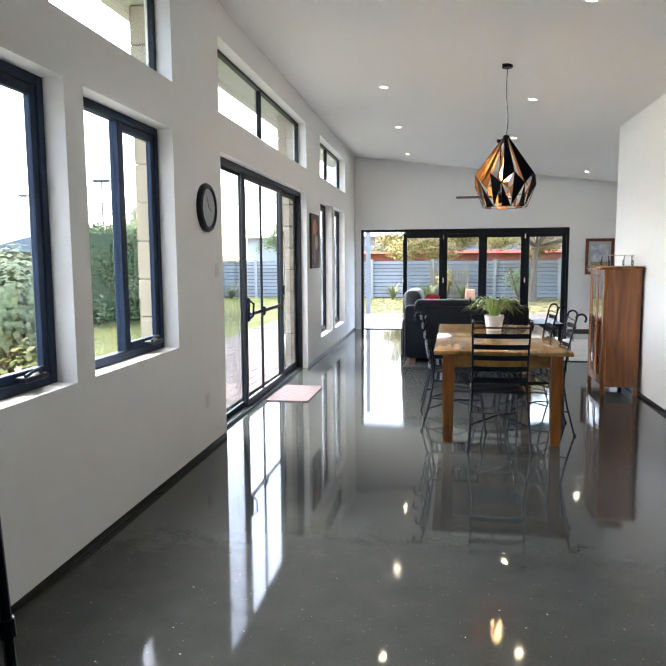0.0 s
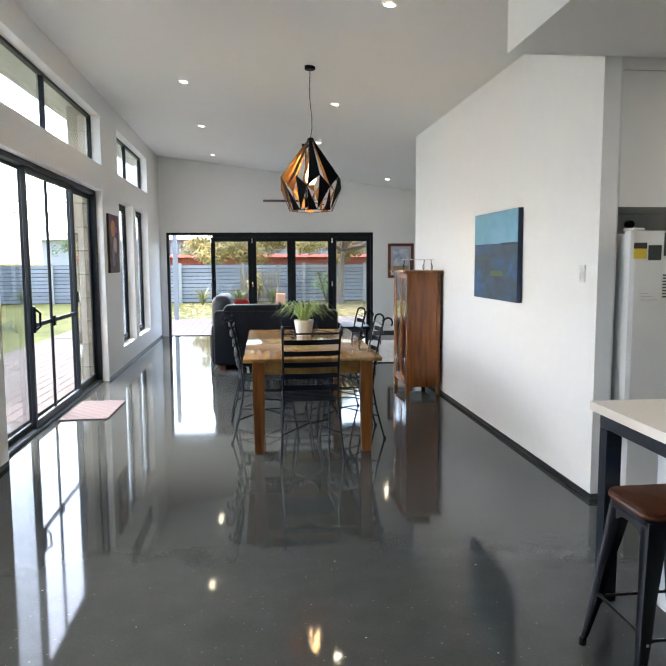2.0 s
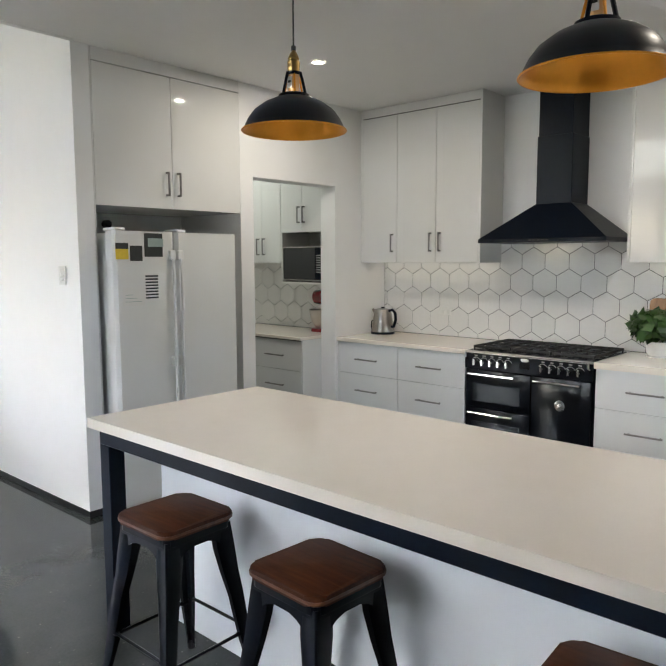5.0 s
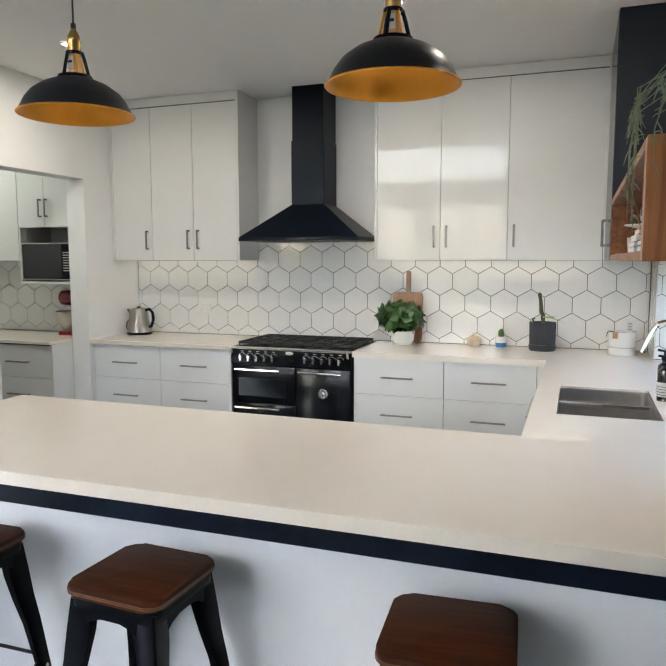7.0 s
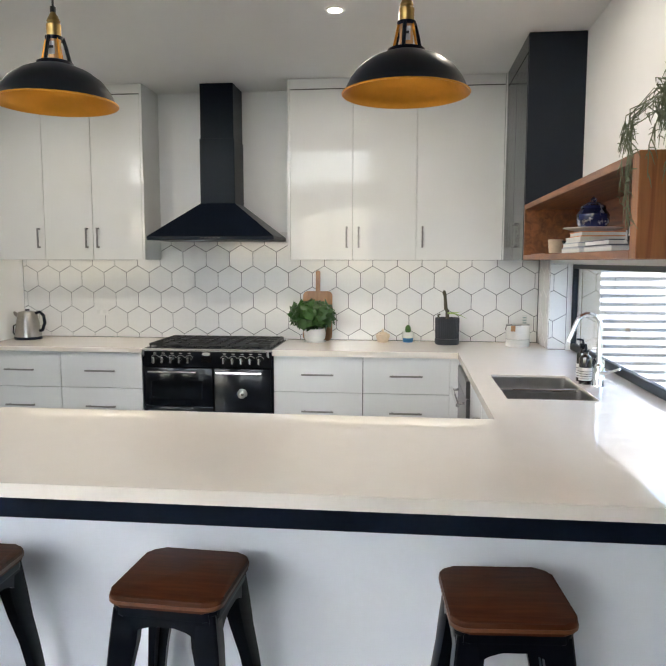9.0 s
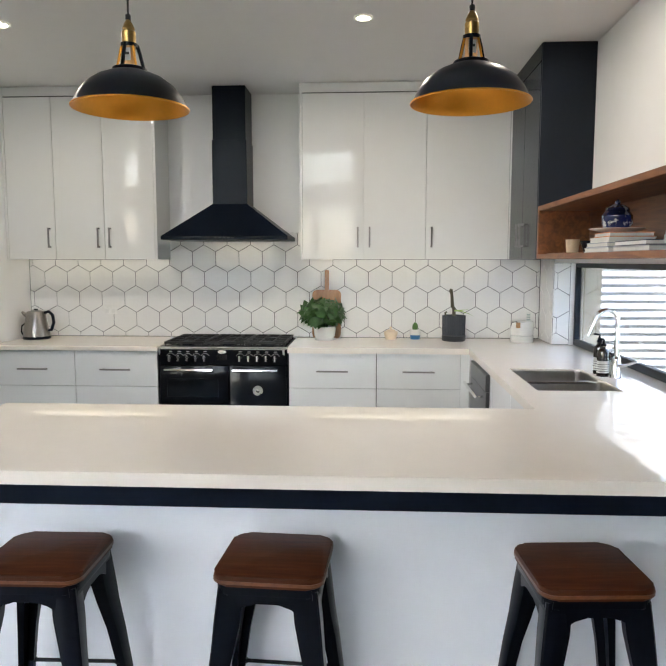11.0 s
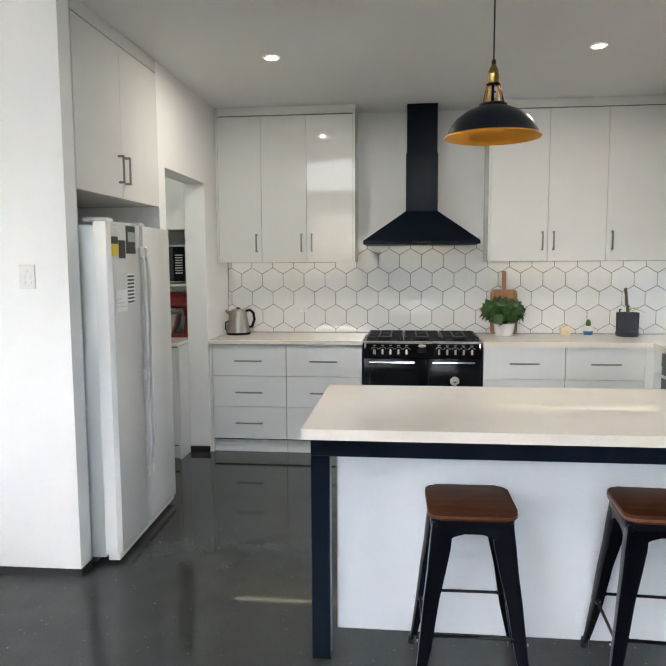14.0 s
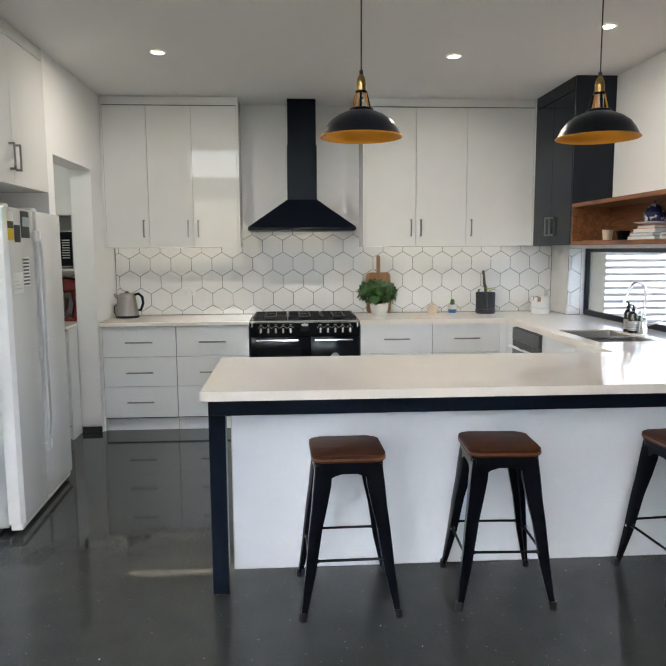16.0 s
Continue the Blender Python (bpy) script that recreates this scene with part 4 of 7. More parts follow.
# sink
u = thing("sink", (3.18, 0.77, 0.7), "undermount double-bowl stainless steel sink", "sink")
for a, b in ((2.862, 3.17), (3.195, 3.508)):
    bm = B()
    y0, y1 = 0.574, 0.958
    outer = rounded(a, b, y0, y1, 0.03)
    inner = rounded(a + 0.02, b - 0.02, y0 + 0.02, y1 - 0.02, 0.03)
    rings = [[bm.verts.new((p[0], p[1], z)) for p in poly] for poly, z in ((outer, 0.889), (outer, 0.72), (inner, 0.7))]
    skin(bm, rings, caps=False)
    bm.faces.new(rings[-1])
    part("bowl", bm, M_SINK, u)
boxed("divider", (3.168, 3.197, 0.574, 0.958, 0.872, 0.887), M_CHROME, u, 0.003)
u = thing("kitchen_tap", (3.22, 0.51, 0.9), "chrome gooseneck kitchen mixer tap", "tap")
bm = B()
lathe(bm, [(0.027, 0.9), (0.027, 0.905), (0.024, 0.91), (0.023, 1.0), (0.016, 1.01), (0.0001, 1.011)], 20, (3.22, 0.485, 0))
part("base", bm, M_CHROME, u)
bm = B()
tube(bm, [(3.22, 0.485, 1.0), (3.22, 0.485, 1.19)] + [(3.22, 0.485 + 0.055 - 0.055 * math.cos(radians(a)), 1.19 + 0.055 * math.sin(radians(a))) for a in range(12, 157, 12)] + [(3.22, 0.608, 1.17), (3.22, 0.624, 1.13), (3.22, 0.63, 1.115)], 0.0115, 12)
part("spout", bm, M_CHROME, u)
bm = B()
tube(bm, [(3.2, 0.475, 0.965), (3.17, 0.45, 0.975), (3.12, 0.415, 1.0)], [0.012, 0.007, 0.006], 8)
part("lever", bm, M_CHROME, u)


def bottle(x, y, h, r, material, label, name="soap_bottle"):
    t = thing(name, (x, y, 0.9), label, "bottle")
    bm = B()
    lathe(bm, [(0.0001, 0.9), (r, 0.9), (r, 0.9 + h * 0.6), (r * 0.9, 0.9 + h * 0.68), (r * 0.4, 0.9 + h * 0.74), (r * 0.36, 0.9 + h * 0.82), (0.0001, 0.9 + h * 0.82)], 18, (x, y, 0))
    part("body", bm, material, t)
    bm = B()
    tube(bm, [(x, y, 0.9 + h * 0.8), (x, y, 0.9 + h * 0.86)], r * 0.5, 12)
    tube(bm, [(x, y, 0.9 + h * 0.85), (x, y, 0.9 + h * 0.98), (x, y + 0.03, 0.9 + h)], 0.006, 8)
    part("pump", bm, M_BLACKMETAL if material is not M_CLEAR else M_WHITEPLASTIC, t)
    bm = B()
    lathe(bm, [(r + 0.0008, 0.9 + h * 0.1), (r + 0.0008, 0.9 + h * 0.42)], 18, (x, y, 0))
    part("label", bm, PAPER, t, "cream printed label")
    for k in range(0 if material is M_CLEAR else 4):
        bm = B()
        lathe(bm, [(r + 0.0014, 0.9 + h * (0.14 + 0.06 * k)), (r + 0.0014, 0.9 + h * (0.152 + 0.06 * k))], 18, (x, y, 0))
        part("print_line", bm, DARK, t)


M_CLEAR = glass("clear_plastic", (0.9, 0.97, 0.93), 0.05)
M_AMBER = mat("dark_amber_bottle", (0.012, 0.01, 0.01), 0.1, coat=0.5)
bottle(3.36, 0.525, 0.21, 0.028, M_AMBER, "dark brown pump soap bottle with a pale label")
bottle(3.28, 0.53, 0.195, 0.03, M_AMBER, "dark brown pump hand-wash bottle with a pale label")
bottle(3.33, 0.455, 0.17, 0.03, M_CLEAR, "clear plastic dish-soap bottle beside the tap")


# ---- bar stools ----
def bar_stool():
    u = thing("bar_stool", (0, 0, 0), "black steel bar stool with a dark brown wooden seat", "bar stool", "stools at the island")
    bm = B()
    poly = rounded(-0.15, 0.15, -0.15, 0.15, 0.042)
    prism(bm, poly, "z", 0.634, 0.663)
    bmesh.ops.bevel(bm, geom=[e for e in bm.edges if abs(e.verts[0].co.z - e.verts[1].co.z) < 1e-6], offset=0.008, segments=3, profile=0.5, affect="EDGES")
    seat = part("seat", bm, M_SEATWOOD, u)
    bm = B()
    prism(bm, rounded(-0.1515, 0.1515, -0.1515, 0.1515, 0.043), "z", 0.641, 0.65)
    part("seat_edge", bm, M_SEATEDGE, seat, "worn lighter brown edge of the seat")
    bm = B()
    prism(bm, rounded(-0.141, 0.141, -0.141, 0.141, 0.036), "z", 0.606, 0.634)
    bmesh.ops.bevel(bm, geom=[e for e in bm.edges if abs(e.verts[0].co.z - e.verts[1].co.z) < 1e-6], offset=0.004, segments=2, profile=0.5, affect="EDGES")
    part("seat_frame", bm, M_STOOL, u)
    for sx in (-1, 1):
        for sy in (-1, 1):
            bm = B()
            path = ((0.103, 0.622, 0.043), (0.112, 0.534, 0.044), (0.124, 0.45, 0.038), (0.14, 0.36, 0.032), (0.162, 0.19, 0.026), (0.184, 0.06, 0.0165), (0.192, 0.02, 0.0145), (0.195, 0.0, 0.014))
            rings = []
            for a, z, r in path:
                c = Vector((sx * a, sy * a, z))
                rings.append([bm.verts.new(c + Vector((sx * q[0], sy * q[1], 0)) * r * 0.88) for q in ((0.72, 0.85), (0.85, 0.72), (0.85, -0.5), (0.6, -1.0), (-0.1, -1.0), (-0.1, -0.1), (-1.0, -0.1), (-1.0, 0.6), (-0.5, 0.85))])
            skin(bm, rings)
            leg = part("leg", bm, M_STOOL, u)
            bm = B()
            tube(bm, [(sx * 0.195, sy * 0.195, 0.0), (sx * 0.193, sy * 0.193, 0.035)], [0.016, 0.0155], 10)
            part("rubber_foot", bm, M_SKIRT, leg)
            bm = B()
            tube(bm, [(sx * 0.156, sy * (0.158 + 0.0255), 0.21), (sx * 0.156, sy * (0.158 + 0.029), 0.21)], [0.006, 0.004], 8)
            part("bolt", bm, M_STEEL, leg, "small steel bolt head")
    outline = [(-0.12, 0.628), (-0.13, 0.53), (-0.1, 0.53), (-0.086, 0.558), (-0.062, 0.574), (-0.03, 0.584), (0.03, 0.584), (0.062, 0.574), (0.086, 0.558), (0.1, 0.53), (0.13, 0.53), (0.12, 0.628)]
    for plane in "xy":
        for side in (-1, 1):
            bm = B()
            d = side * 0.136
            prism(bm, outline, plane, d - 0.002, d + 0.002)
            part("apron", bm, M_STOOL, u)
            bm = B()
            a, z = 0.168, 0.235 if plane == "x" else 0.215
            pts = [(side * 0.164, t * a, z) for t in (-1, -0.8, -0.74, 0.74, 0.8, 1)]
            if plane == "y":
                pts = [(p[1], p[0], p[2]) for p in pts]
            tube(bm, pts, [0.012, 0.011, 0.006, 0.006, 0.011, 0.012], 8)
            part("foot_rail", bm, M_STOOL, u)
    return u


stool = bar_stool()
copy_thing(stool, pose(1.57, 1.99, 0, 0, 0, -3))
copy_thing(stool, pose(1.55, 1.147, 0, 0, 0, 4))
stool.matrix_basis = pose(1.546, 2.648, 0, 0, 0, 1)


# ---- pendants over the island ----
M_SHADE = mat("black_enamel_shade", (0.004, 0.006, 0.011), 0.36, spec=0.3, var=0.1)
M_HOLDER = mat("pale_copper_bulb_holder", (0.75, 0.45, 0.2), 0.3, metal=0.3)


def dome_pendant(x, y, z):
    t = thing("pendant_lamp", (x, y, z), "black dome pendant lamp with a gold inside, switched off", "pendant lamp", "pendants over the island")
    prof = [(0.191, 0.0), (0.184, 0.009), (0.178, 0.022), (0.168, 0.042), (0.146, 0.071), (0.108, 0.098), (0.07, 0.114), (0.052, 0.12)]
    bm = B()
    lathe(bm, [(r, z + h) for r, h in prof], 40, (x, y, 0))
    shade = part("shade", bm, M_SHADE, t)
    bm = B()
    lathe(bm, [(r - 0.003, z + h - 0.002 + 0.0015 * (h == 0)) for r, h in prof], 40, (x, y, 0))
    part("inner_lining", bm, M_GOLD, shade, "glossy gold inner lining")
    bm = B()
    tube(bm, [(x + 0.191 * math.cos(a * 0.1571), y + 0.191 * math.sin(a * 0.1571), z) for a in range(41)], 0.003, 6)
    part("rim", bm, M_GOLD, shade)
    bm = B()
    lathe(bm, [(0.058, z + 0.118), (0.056, z + 0.128), (0.045, z + 0.132), (0.04, z + 0.13)], 28, (x, y, 0))
    for k in range(3):
        a = radians(50 + 120 * k)
        c, s = math.cos(a), math.sin(a)
        tube(bm, [(x + 0.046 * c, y + 0.046 * s, z + 0.128), (x + 0.034 * c, y + 0.034 * s, z + 0.178), (x + 0.026 * c, y + 0.026 * s, z + 0.205)], 0.006, 6)
    lathe(bm, [(0.028, z + 0.196), (0.028, z + 0.208), (0.018, z + 0.21)], 20, (x, y, 0))
    part("cage", bm, M_BLACKMETAL, t)
    bm = B()
    lathe(bm, [(0.0001, z + 0.12), (0.02, z + 0.125), (0.021, z + 0.2), (0.0001, z + 0.205)], 16, (x, y, 0))
    holder = part("bulb_holder", bm, M_HOLDER, t)
    bm = B()
    box(bm, x - 0.0225, x - 0.0205, y - 0.012, y + 0.012, z + 0.15, z + 0.19)
    part("rating_label", bm, PAPER, holder, "white printed rating label")
    boxed("label_print", (x - 0.0235, x - 0.0226, y - 0.008, y + 0.008, z + 0.168, z + 0.176), DARK, holder)
    for k in range(3):
        a = radians(110 + 120 * k)
        bm = B()
        tube(bm, [(x + 0.04 * math.cos(a), y + 0.04 * math.sin(a), z + 0.128), (x + 0.024 * math.cos(a), y + 0.024 * math.sin(a), z + 0.2)], 0.004, 6)
        part("gold_strut", bm, M_GOLD, t, "gold-lacquered inner strut")
    bm = B()
    lathe(bm, [(0.022, z + 0.208), (0.023, z + 0.245), (0.019, z + 0.25), (0.021, z + 0.256), (0.014, z + 0.272), (0.006, z + 0.285), (0.0001, z + 0.29)], 20, (x, y, 0))
    part("socket", bm, M_BRASS, t, "aged brass socket")
    bm = B()
    tube(bm, [(x, y, z + 0.285), (x, y, 2.73)], 0.0035, 6)
    lathe(bm, [(0.009, z + 0.283), (0.009, z + 0.3), (0.0001, z + 0.301)], 12, (x, y, 0))
    part("cord", bm, M_SKIRT, t)
    bm = B()
    lathe(bm, [(0.05, 2.742), (0.05, 2.73), (0.045, 2.722), (0.0001, 2.72)], 24, (x, y, 0))
    part("ceiling_rose", bm, M_BLACKMETAL, t)


dome_pendant(2.028, 2.532, 2.0)
dome_pendant(1.998, 1.411, 1.997)


# ---- downlights ----
def downlight(x, y, z, tilt, watts, tone):
    t = thing("downlight", (x, y, z), "small round recessed ceiling downlight, lit", "downlight", "downlights")
    bm = B()
    lathe(bm, [(0.033, -0.004), (0.045, -0.007), (0.05, 0.0)], 24)
    m = Matrix.Translation((x, y, z)) @ Euler((0, tilt, 0)).to_matrix().to_4x4()
    bmesh.ops.transform(bm, matrix=m, verts=bm.verts)
    part("trim_ring", bm, M_WHITEPLASTIC, t)
    bm = B()
    bmesh.ops.create_circle(bm, cap_ends=True, segments=24, radius=0.035)
    bmesh.ops.transform(bm, matrix=m @ Matrix.Translation((0, 0, -0.0045)), verts=bm.verts)
    part("lens", bm, M_LAMP, t)
    lamp = new("downlight_lamp", bpy.data.lights.new("downlight_lamp", "AREA"))
    lamp.data.shape, lamp.data.size, lamp.data.energy, lamp.data.color = "DISK", 0.06, watts, tone
    lamp.matrix_world = m @ Matrix.Translation((0, 0, -0.012))


TILT_C = math.atan(0.126)
for x, y in ((-0.74, 8.18), (0.92, 8.19), (-0.77, 10.68), (0.93, 10.7), (-0.81, 13.44), (0.98, 5.16), (2.47, 13.5)):
    downlight(x, y, ceil_z(x) - 0.001, TILT_C, LIVING_W, (1.0, 0.84, 0.55))
for x, y, share in ((3.393, 3.698, 1.2), (3.399, 1.774, 1.2), (2.75, 1.035, 0.4)):
    downlight(x, y, 2.741, 0.0, KITCHEN_W * share, (1.0, 0.91, 0.78))


# ---- pantry ----
# Unseen downlight, added with a greenish tone to brighten the pantry.
downlight(3.85, 5.6, 2.761, 0.0, KITCHEN_W * 0.85, (0.96, 1.0, 0.9))
for a, b in ((4.6, 5.2), (5.202, 5.8)):
    drawer_unit(a, b, 4.13, 4.738, group="pantry drawer units")
t = thing("end_panel", (4.43, 4.59, 0.0), "satin white pantry end panel", "panel")
boxed("board", (4.13, 4.738, 4.584, 4.599, 0.0, 0.875), M_DRAWER, t)
bm = B()
box(bm, 4.11, 4.738, 4.59, 6.2, 0.876, 0.9, 0.002)
one("benchtop", bm, M_STONE, "cream stone benchtop in the pantry", "benchtop")
u = thing("pantry_cabinet", (4.57, 4.85, 1.32), "white pantry cabinet with a microwave niche", "cabinet")
for dims in ((4.4, 4.738, 4.588, 4.604, 1.32, 1.76), (4.4, 4.738, 5.094, 5.11, 1.32, 1.76), (4.4, 4.738, 4.604, 5.094, 1.32, 1.337)):
    boxed("board", dims, M_CAB, u, 0.001)
boxed("body", (4.42, 4.738, 4.588, 5.11, 1.762, 2.7), M_CAB, u)
for a, b, y in ((4.588, 4.848, 4.82), (4.851, 5.11, 4.88)):
    dr = boxed("door", (4.4, 4.419, a, b, 1.763, 2.7), M_CAB, u, 0.0015)
    slab_handle(dr, (4.4, y, 1.84), (4.4, y, 1.98), (-1, 0, 0))
u = thing("pantry_cabinet", (4.57, 5.5, 1.5), "white tall-door pantry wall cabinet", "cabinet")
boxed("body", (4.42, 4.738, 5.113, 5.9, 1.5, 2.7), M_CAB, u)
for a, b, y in ((5.115, 5.36, 5.325), (5.363, 5.61, 5.4)):
    dr = boxed("door", (4.4, 4.419, a, b, 1.5, 2.7), M_CAB, u, 0.0015)
    slab_handle(dr, (4.4, y, 1.57), (4.4, y, 1.72), (-1, 0, 0))
u = thing("microwave", (4.55, 4.85, 1.34), "black microwave oven with silver trim in its niche", "microwave")
boxed("body", (4.42, 4.7, 4.61, 5.085, 1.345, 1.64), M_ENAMEL, u, 0.004)
dr = boxed("door", (4.4, 4.42, 4.7, 5.085, 1.36, 1.63), mat("microwave_glass", (0.008, 0.009, 0.011), 0.08, coat=0.5), u, 0.003)
pn = boxed("control_panel", (4.4, 4.42, 4.612, 4.698, 1.36, 1.63), M_ENAMEL, u, 0.003)
for k in range(8):
    boxed("button_row", (4.398, 4.401, 4.625, 4.685, 1.42 + k * 0.02, 1.428 + k * 0.02), M_STEEL, pn)
for z in (1.35, 1.632):
    boxed("trim", (4.396, 4.42, 4.61, 5.086, z, z + 0.008), M_STEEL, u)
u = thing("stand_mixer", (4.6, 4.75, 0.9), "red stand mixer with a steel bowl", "stand mixer")
RED = mat("red_enamel", (0.2, 0.006, 0.01), 0.2, coat=0.5)
bm = B()
prism(bm, rounded(4.52, 4.68, 4.62, 4.9, 0.06), "z", 0.9, 0.93)
part("base", bm, RED, u)
bm = B()
tube(bm, [(4.6, 4.65, 0.92), (4.6, 4.64, 1.05), (4.6, 4.65, 1.15)], [0.05, 0.04, 0.05], 16)
part("column", bm, RED, u)
bm = B()
tube(bm, [(4.6, 4.6, 1.18), (4.6, 4.64, 1.19), (4.6, 4.78, 1.2), (4.6, 4.87, 1.2), (4.6, 4.9, 1.195)], [0.03, 0.06, 0.068, 0.06, 0.03], 18)
part("head", bm, RED, u)
bm = B()
lathe(bm, [(0.0001, 0.932), (0.05, 0.932), (0.055, 0.945), (0.09, 1.0), (0.105, 1.09), (0.107, 1.092), (0.1, 1.085), (0.08, 1.0), (0.0001, 0.95)], 28, (4.6, 4.82, 0))
part("bowl", bm, M_SINK, u)

# ---- things on the bench ----
u = thing("kettle", (4.8, 4.27, 0.9), "brushed steel electric kettle with a black handle", "kettle")
kx, ky = 4.8, 4.285
bm = B()
lathe(bm, [(0.0001, 0.9), (0.1, 0.9), (0.102, 0.915), (0.098, 0.92)], 28, (kx, ky, 0))
part("base", bm, M_BLACKMETAL, u)
bm = B()
lathe(bm, [(0.098, 0.92), (0.097, 0.935), (0.07, 1.095), (0.063, 1.108), (0.02, 1.117), (0.0001, 1.118)], 28, (kx, ky, 0))
KETTLE = mat("brushed_kettle_steel", (0.36, 0.335, 0.31), 0.36, metal=1.0, var=0.12, scale=16)
part("body", bm, KETTLE, u)
bm = B()
tube(bm, [(kx, ky + 0.062, 1.075), (kx, ky + 0.093, 1.088), (kx, ky + 0.108, 1.105)], [0.022, 0.014, 0.009], 10)
part("spout", bm, KETTLE, u)
bm = B()
tube(bm, [(kx, ky - 0.06, 1.095), (kx, ky - 0.1, 1.108), (kx, ky - 0.13, 1.08), (kx, ky - 0.137, 1.025), (kx, ky - 0.115, 0.965), (kx, ky - 0.095, 0.965)], 0.012, 10)
part("handle", bm, M_BLACKMETAL, u, "black plastic handle")
bm = B()
lathe(bm, [(0.016, 1.114), (0.016, 1.127), (0.0001, 1.129)], 14, (kx, ky, 0))
part("lid_knob", bm, M_BLACKMETAL, u)
bm = B()
tube(bm, [(kx - 0.02, ky + 0.07, 1.02), (kx - 0.02, ky + 0.105, 1.0), (kx - 0.02, ky + 0.11, 0.95), (kx - 0.02, ky + 0.095, 0.925)], 0.005, 8)
part("water_gauge", bm, M_BLACKMETAL, u)

u = thing("chopping_board", (4.95, 2.09, 0.9), "wooden paddle chopping board leaning on the tiles", "chopping board")
bm = B()
prism(bm, rounded(1.957, 2.177, 0.9, 1.27, 0.035) , "x", -0.009, 0.009)
prism(bm, rounded(2.05, 2.082, 1.262, 1.425, 0.015), "x", -0.009, 0.009)
bmesh.ops.transform(bm, matrix=Matrix.Translation((4.975, 0, 0)), verts=bm.verts)
for v in bm.verts:
    v.co.x -= (1.44 - v.co.z) * 0.07 - 0.003
part("board", bm, wood("acacia_board", (0.19, 0.08, 0.028), (0.46, 0.23, 0.1), 0.5, (6, 6, 1), 3.0, 0.1), u)


def leaf_blob(bm, c, rx, rz, n, size, seed, flat=0.35):
    """A bushy crown of small pointed leaves set at random on and in an ellipsoid."""
    rnd = random.Random(seed)
    for _ in range(n):
        while True:
            p = Vector((rnd.uniform(-1, 1), rnd.uniform(-1, 1), rnd.uniform(-1, 1)))
            if 0.35 < p.length < 1:
                break
        at = Vector(c) + Vector((p.x * rx, p.y * rx, p.z * rz))
        out = (p + Vector((0, 0, flat))).normalized()
        side = out.cross(Vector((rnd.uniform(-1, 1), rnd.uniform(-1, 1), rnd.uniform(-1, 1)))).normalized()
        tip = (side.cross(out) + out * 0.35 + Vector((0, 0, -0.35))).normalized()
        side = tip.cross(out).normalized()
        s = size * rnd.uniform(0.6, 1.2)
        v = [bm.verts.new(at + q) for q in (Vector((0, 0, 0)), side * s * 0.38 + tip * s * 0.4 - out * s * 0.1, tip * s, -side * s * 0.38 + tip * s * 0.4 - out * s * 0.1)]
        bm.faces.new((v[0], v[1], v[2]))
        bm.faces.new((v[0], v[2], v[3]))


def pot(t, name, prof, c, material, seg=28, label=""):
    bm = B()
    lathe(bm, [(r, c[2] + z) for r, z in prof], seg, (c[0], c[1], 0))
    return part(name, bm, material, t, label)


SOIL = mat("potting_soil", (0.03, 0.02, 0.013), 0.95, bump=0.5, bscale=120)
c = (4.85, 2.075, 0.9)
u = thing("basil_plant", c, "bushy green herb in a white ceramic pot", "potted plant")
pot(u, "pot", [(0.0001, 0.003), (0.06, 0.003), (0.078, 0.03), (0.085, 0.085), (0.086, 0.1), (0.08, 0.1), (0.078, 0.085), (0.0001, 0.08)], c, M_POTWHITE)
pot(u, "saucer", [(0.0001, 0.0), (0.075, 0.0), (0.085, 0.01), (0.08, 0.011), (0.0001, 0.004)], c, M_POTWHITE)
bm = B()
leaf_blob(bm, (c[0] - 0.02, c[1] + 0.015, 1.115), 0.165, 0.09, 480, 0.078, 4)
part("foliage", bm, mat("basil_leaf", (0.02, 0.075, 0.008), 0.35, var=0.4, scale=25), u)

c = (4.83, 1.11, 0.9)
u = thing("potted_cutting", c, "dark ribbed pot with a bare cut stem", "potted plant")
bm = B()
n = 72
for a, b in (((0.083, 0.045), (0.085, 0.19)),):
    rings = [[bm.verts.new((c[0] + (r + (0.0015 if i % 2 else -0.0015)) * math.cos(2 * math.pi * i / n), c[1] + (r + (0.0015 if i % 2 else -0.0015)) * math.sin(2 * math.pi * i / n), 0.9 + z)) for i in range(n)] for r, z in (a, b, (0.078, 0.19), (0.076, 0.17))]
    skin(bm, rings)
DKPOT = mat("charcoal_ceramic", (0.028, 0.032, 0.04), 0.55)
part("pot", bm, DKPOT, u)
pot(u, "saucer", [(0.0001, 0.0), (0.082, 0.0), (0.088, 0.01), (0.088, 0.04), (0.0001, 0.042)], c, DKPOT)
pot(u, "soil", [(0.078, 0.176), (0.04, 0.182), (0.0001, 0.18)], c, SOIL)
bm = B()
tube(bm, [(c[0], c[1], 1.07), (c[0], c[1], 1.14), (c[0], c[1] + 0.012, 1.155), (c[0], c[1] + 0.018, 1.24), (c[0], c[1] + 0.026, 1.275), (c[0], c[1] + 0.02, 1.285)], [0.013, 0.014, 0.014, 0.011, 0.013, 0.009], 9)
tube(bm, [(c[0], c[1] + 0.06, 1.08), (c[0], c[1] + 0.065, 1.11), (c[0], c[1] + 0.05, 1.115)], 0.007, 7)
part("stem", bm, mat("grey_bark", (0.09, 0.08, 0.05), 0.8, bump=0.4, bscale=90), u)
bm = B()
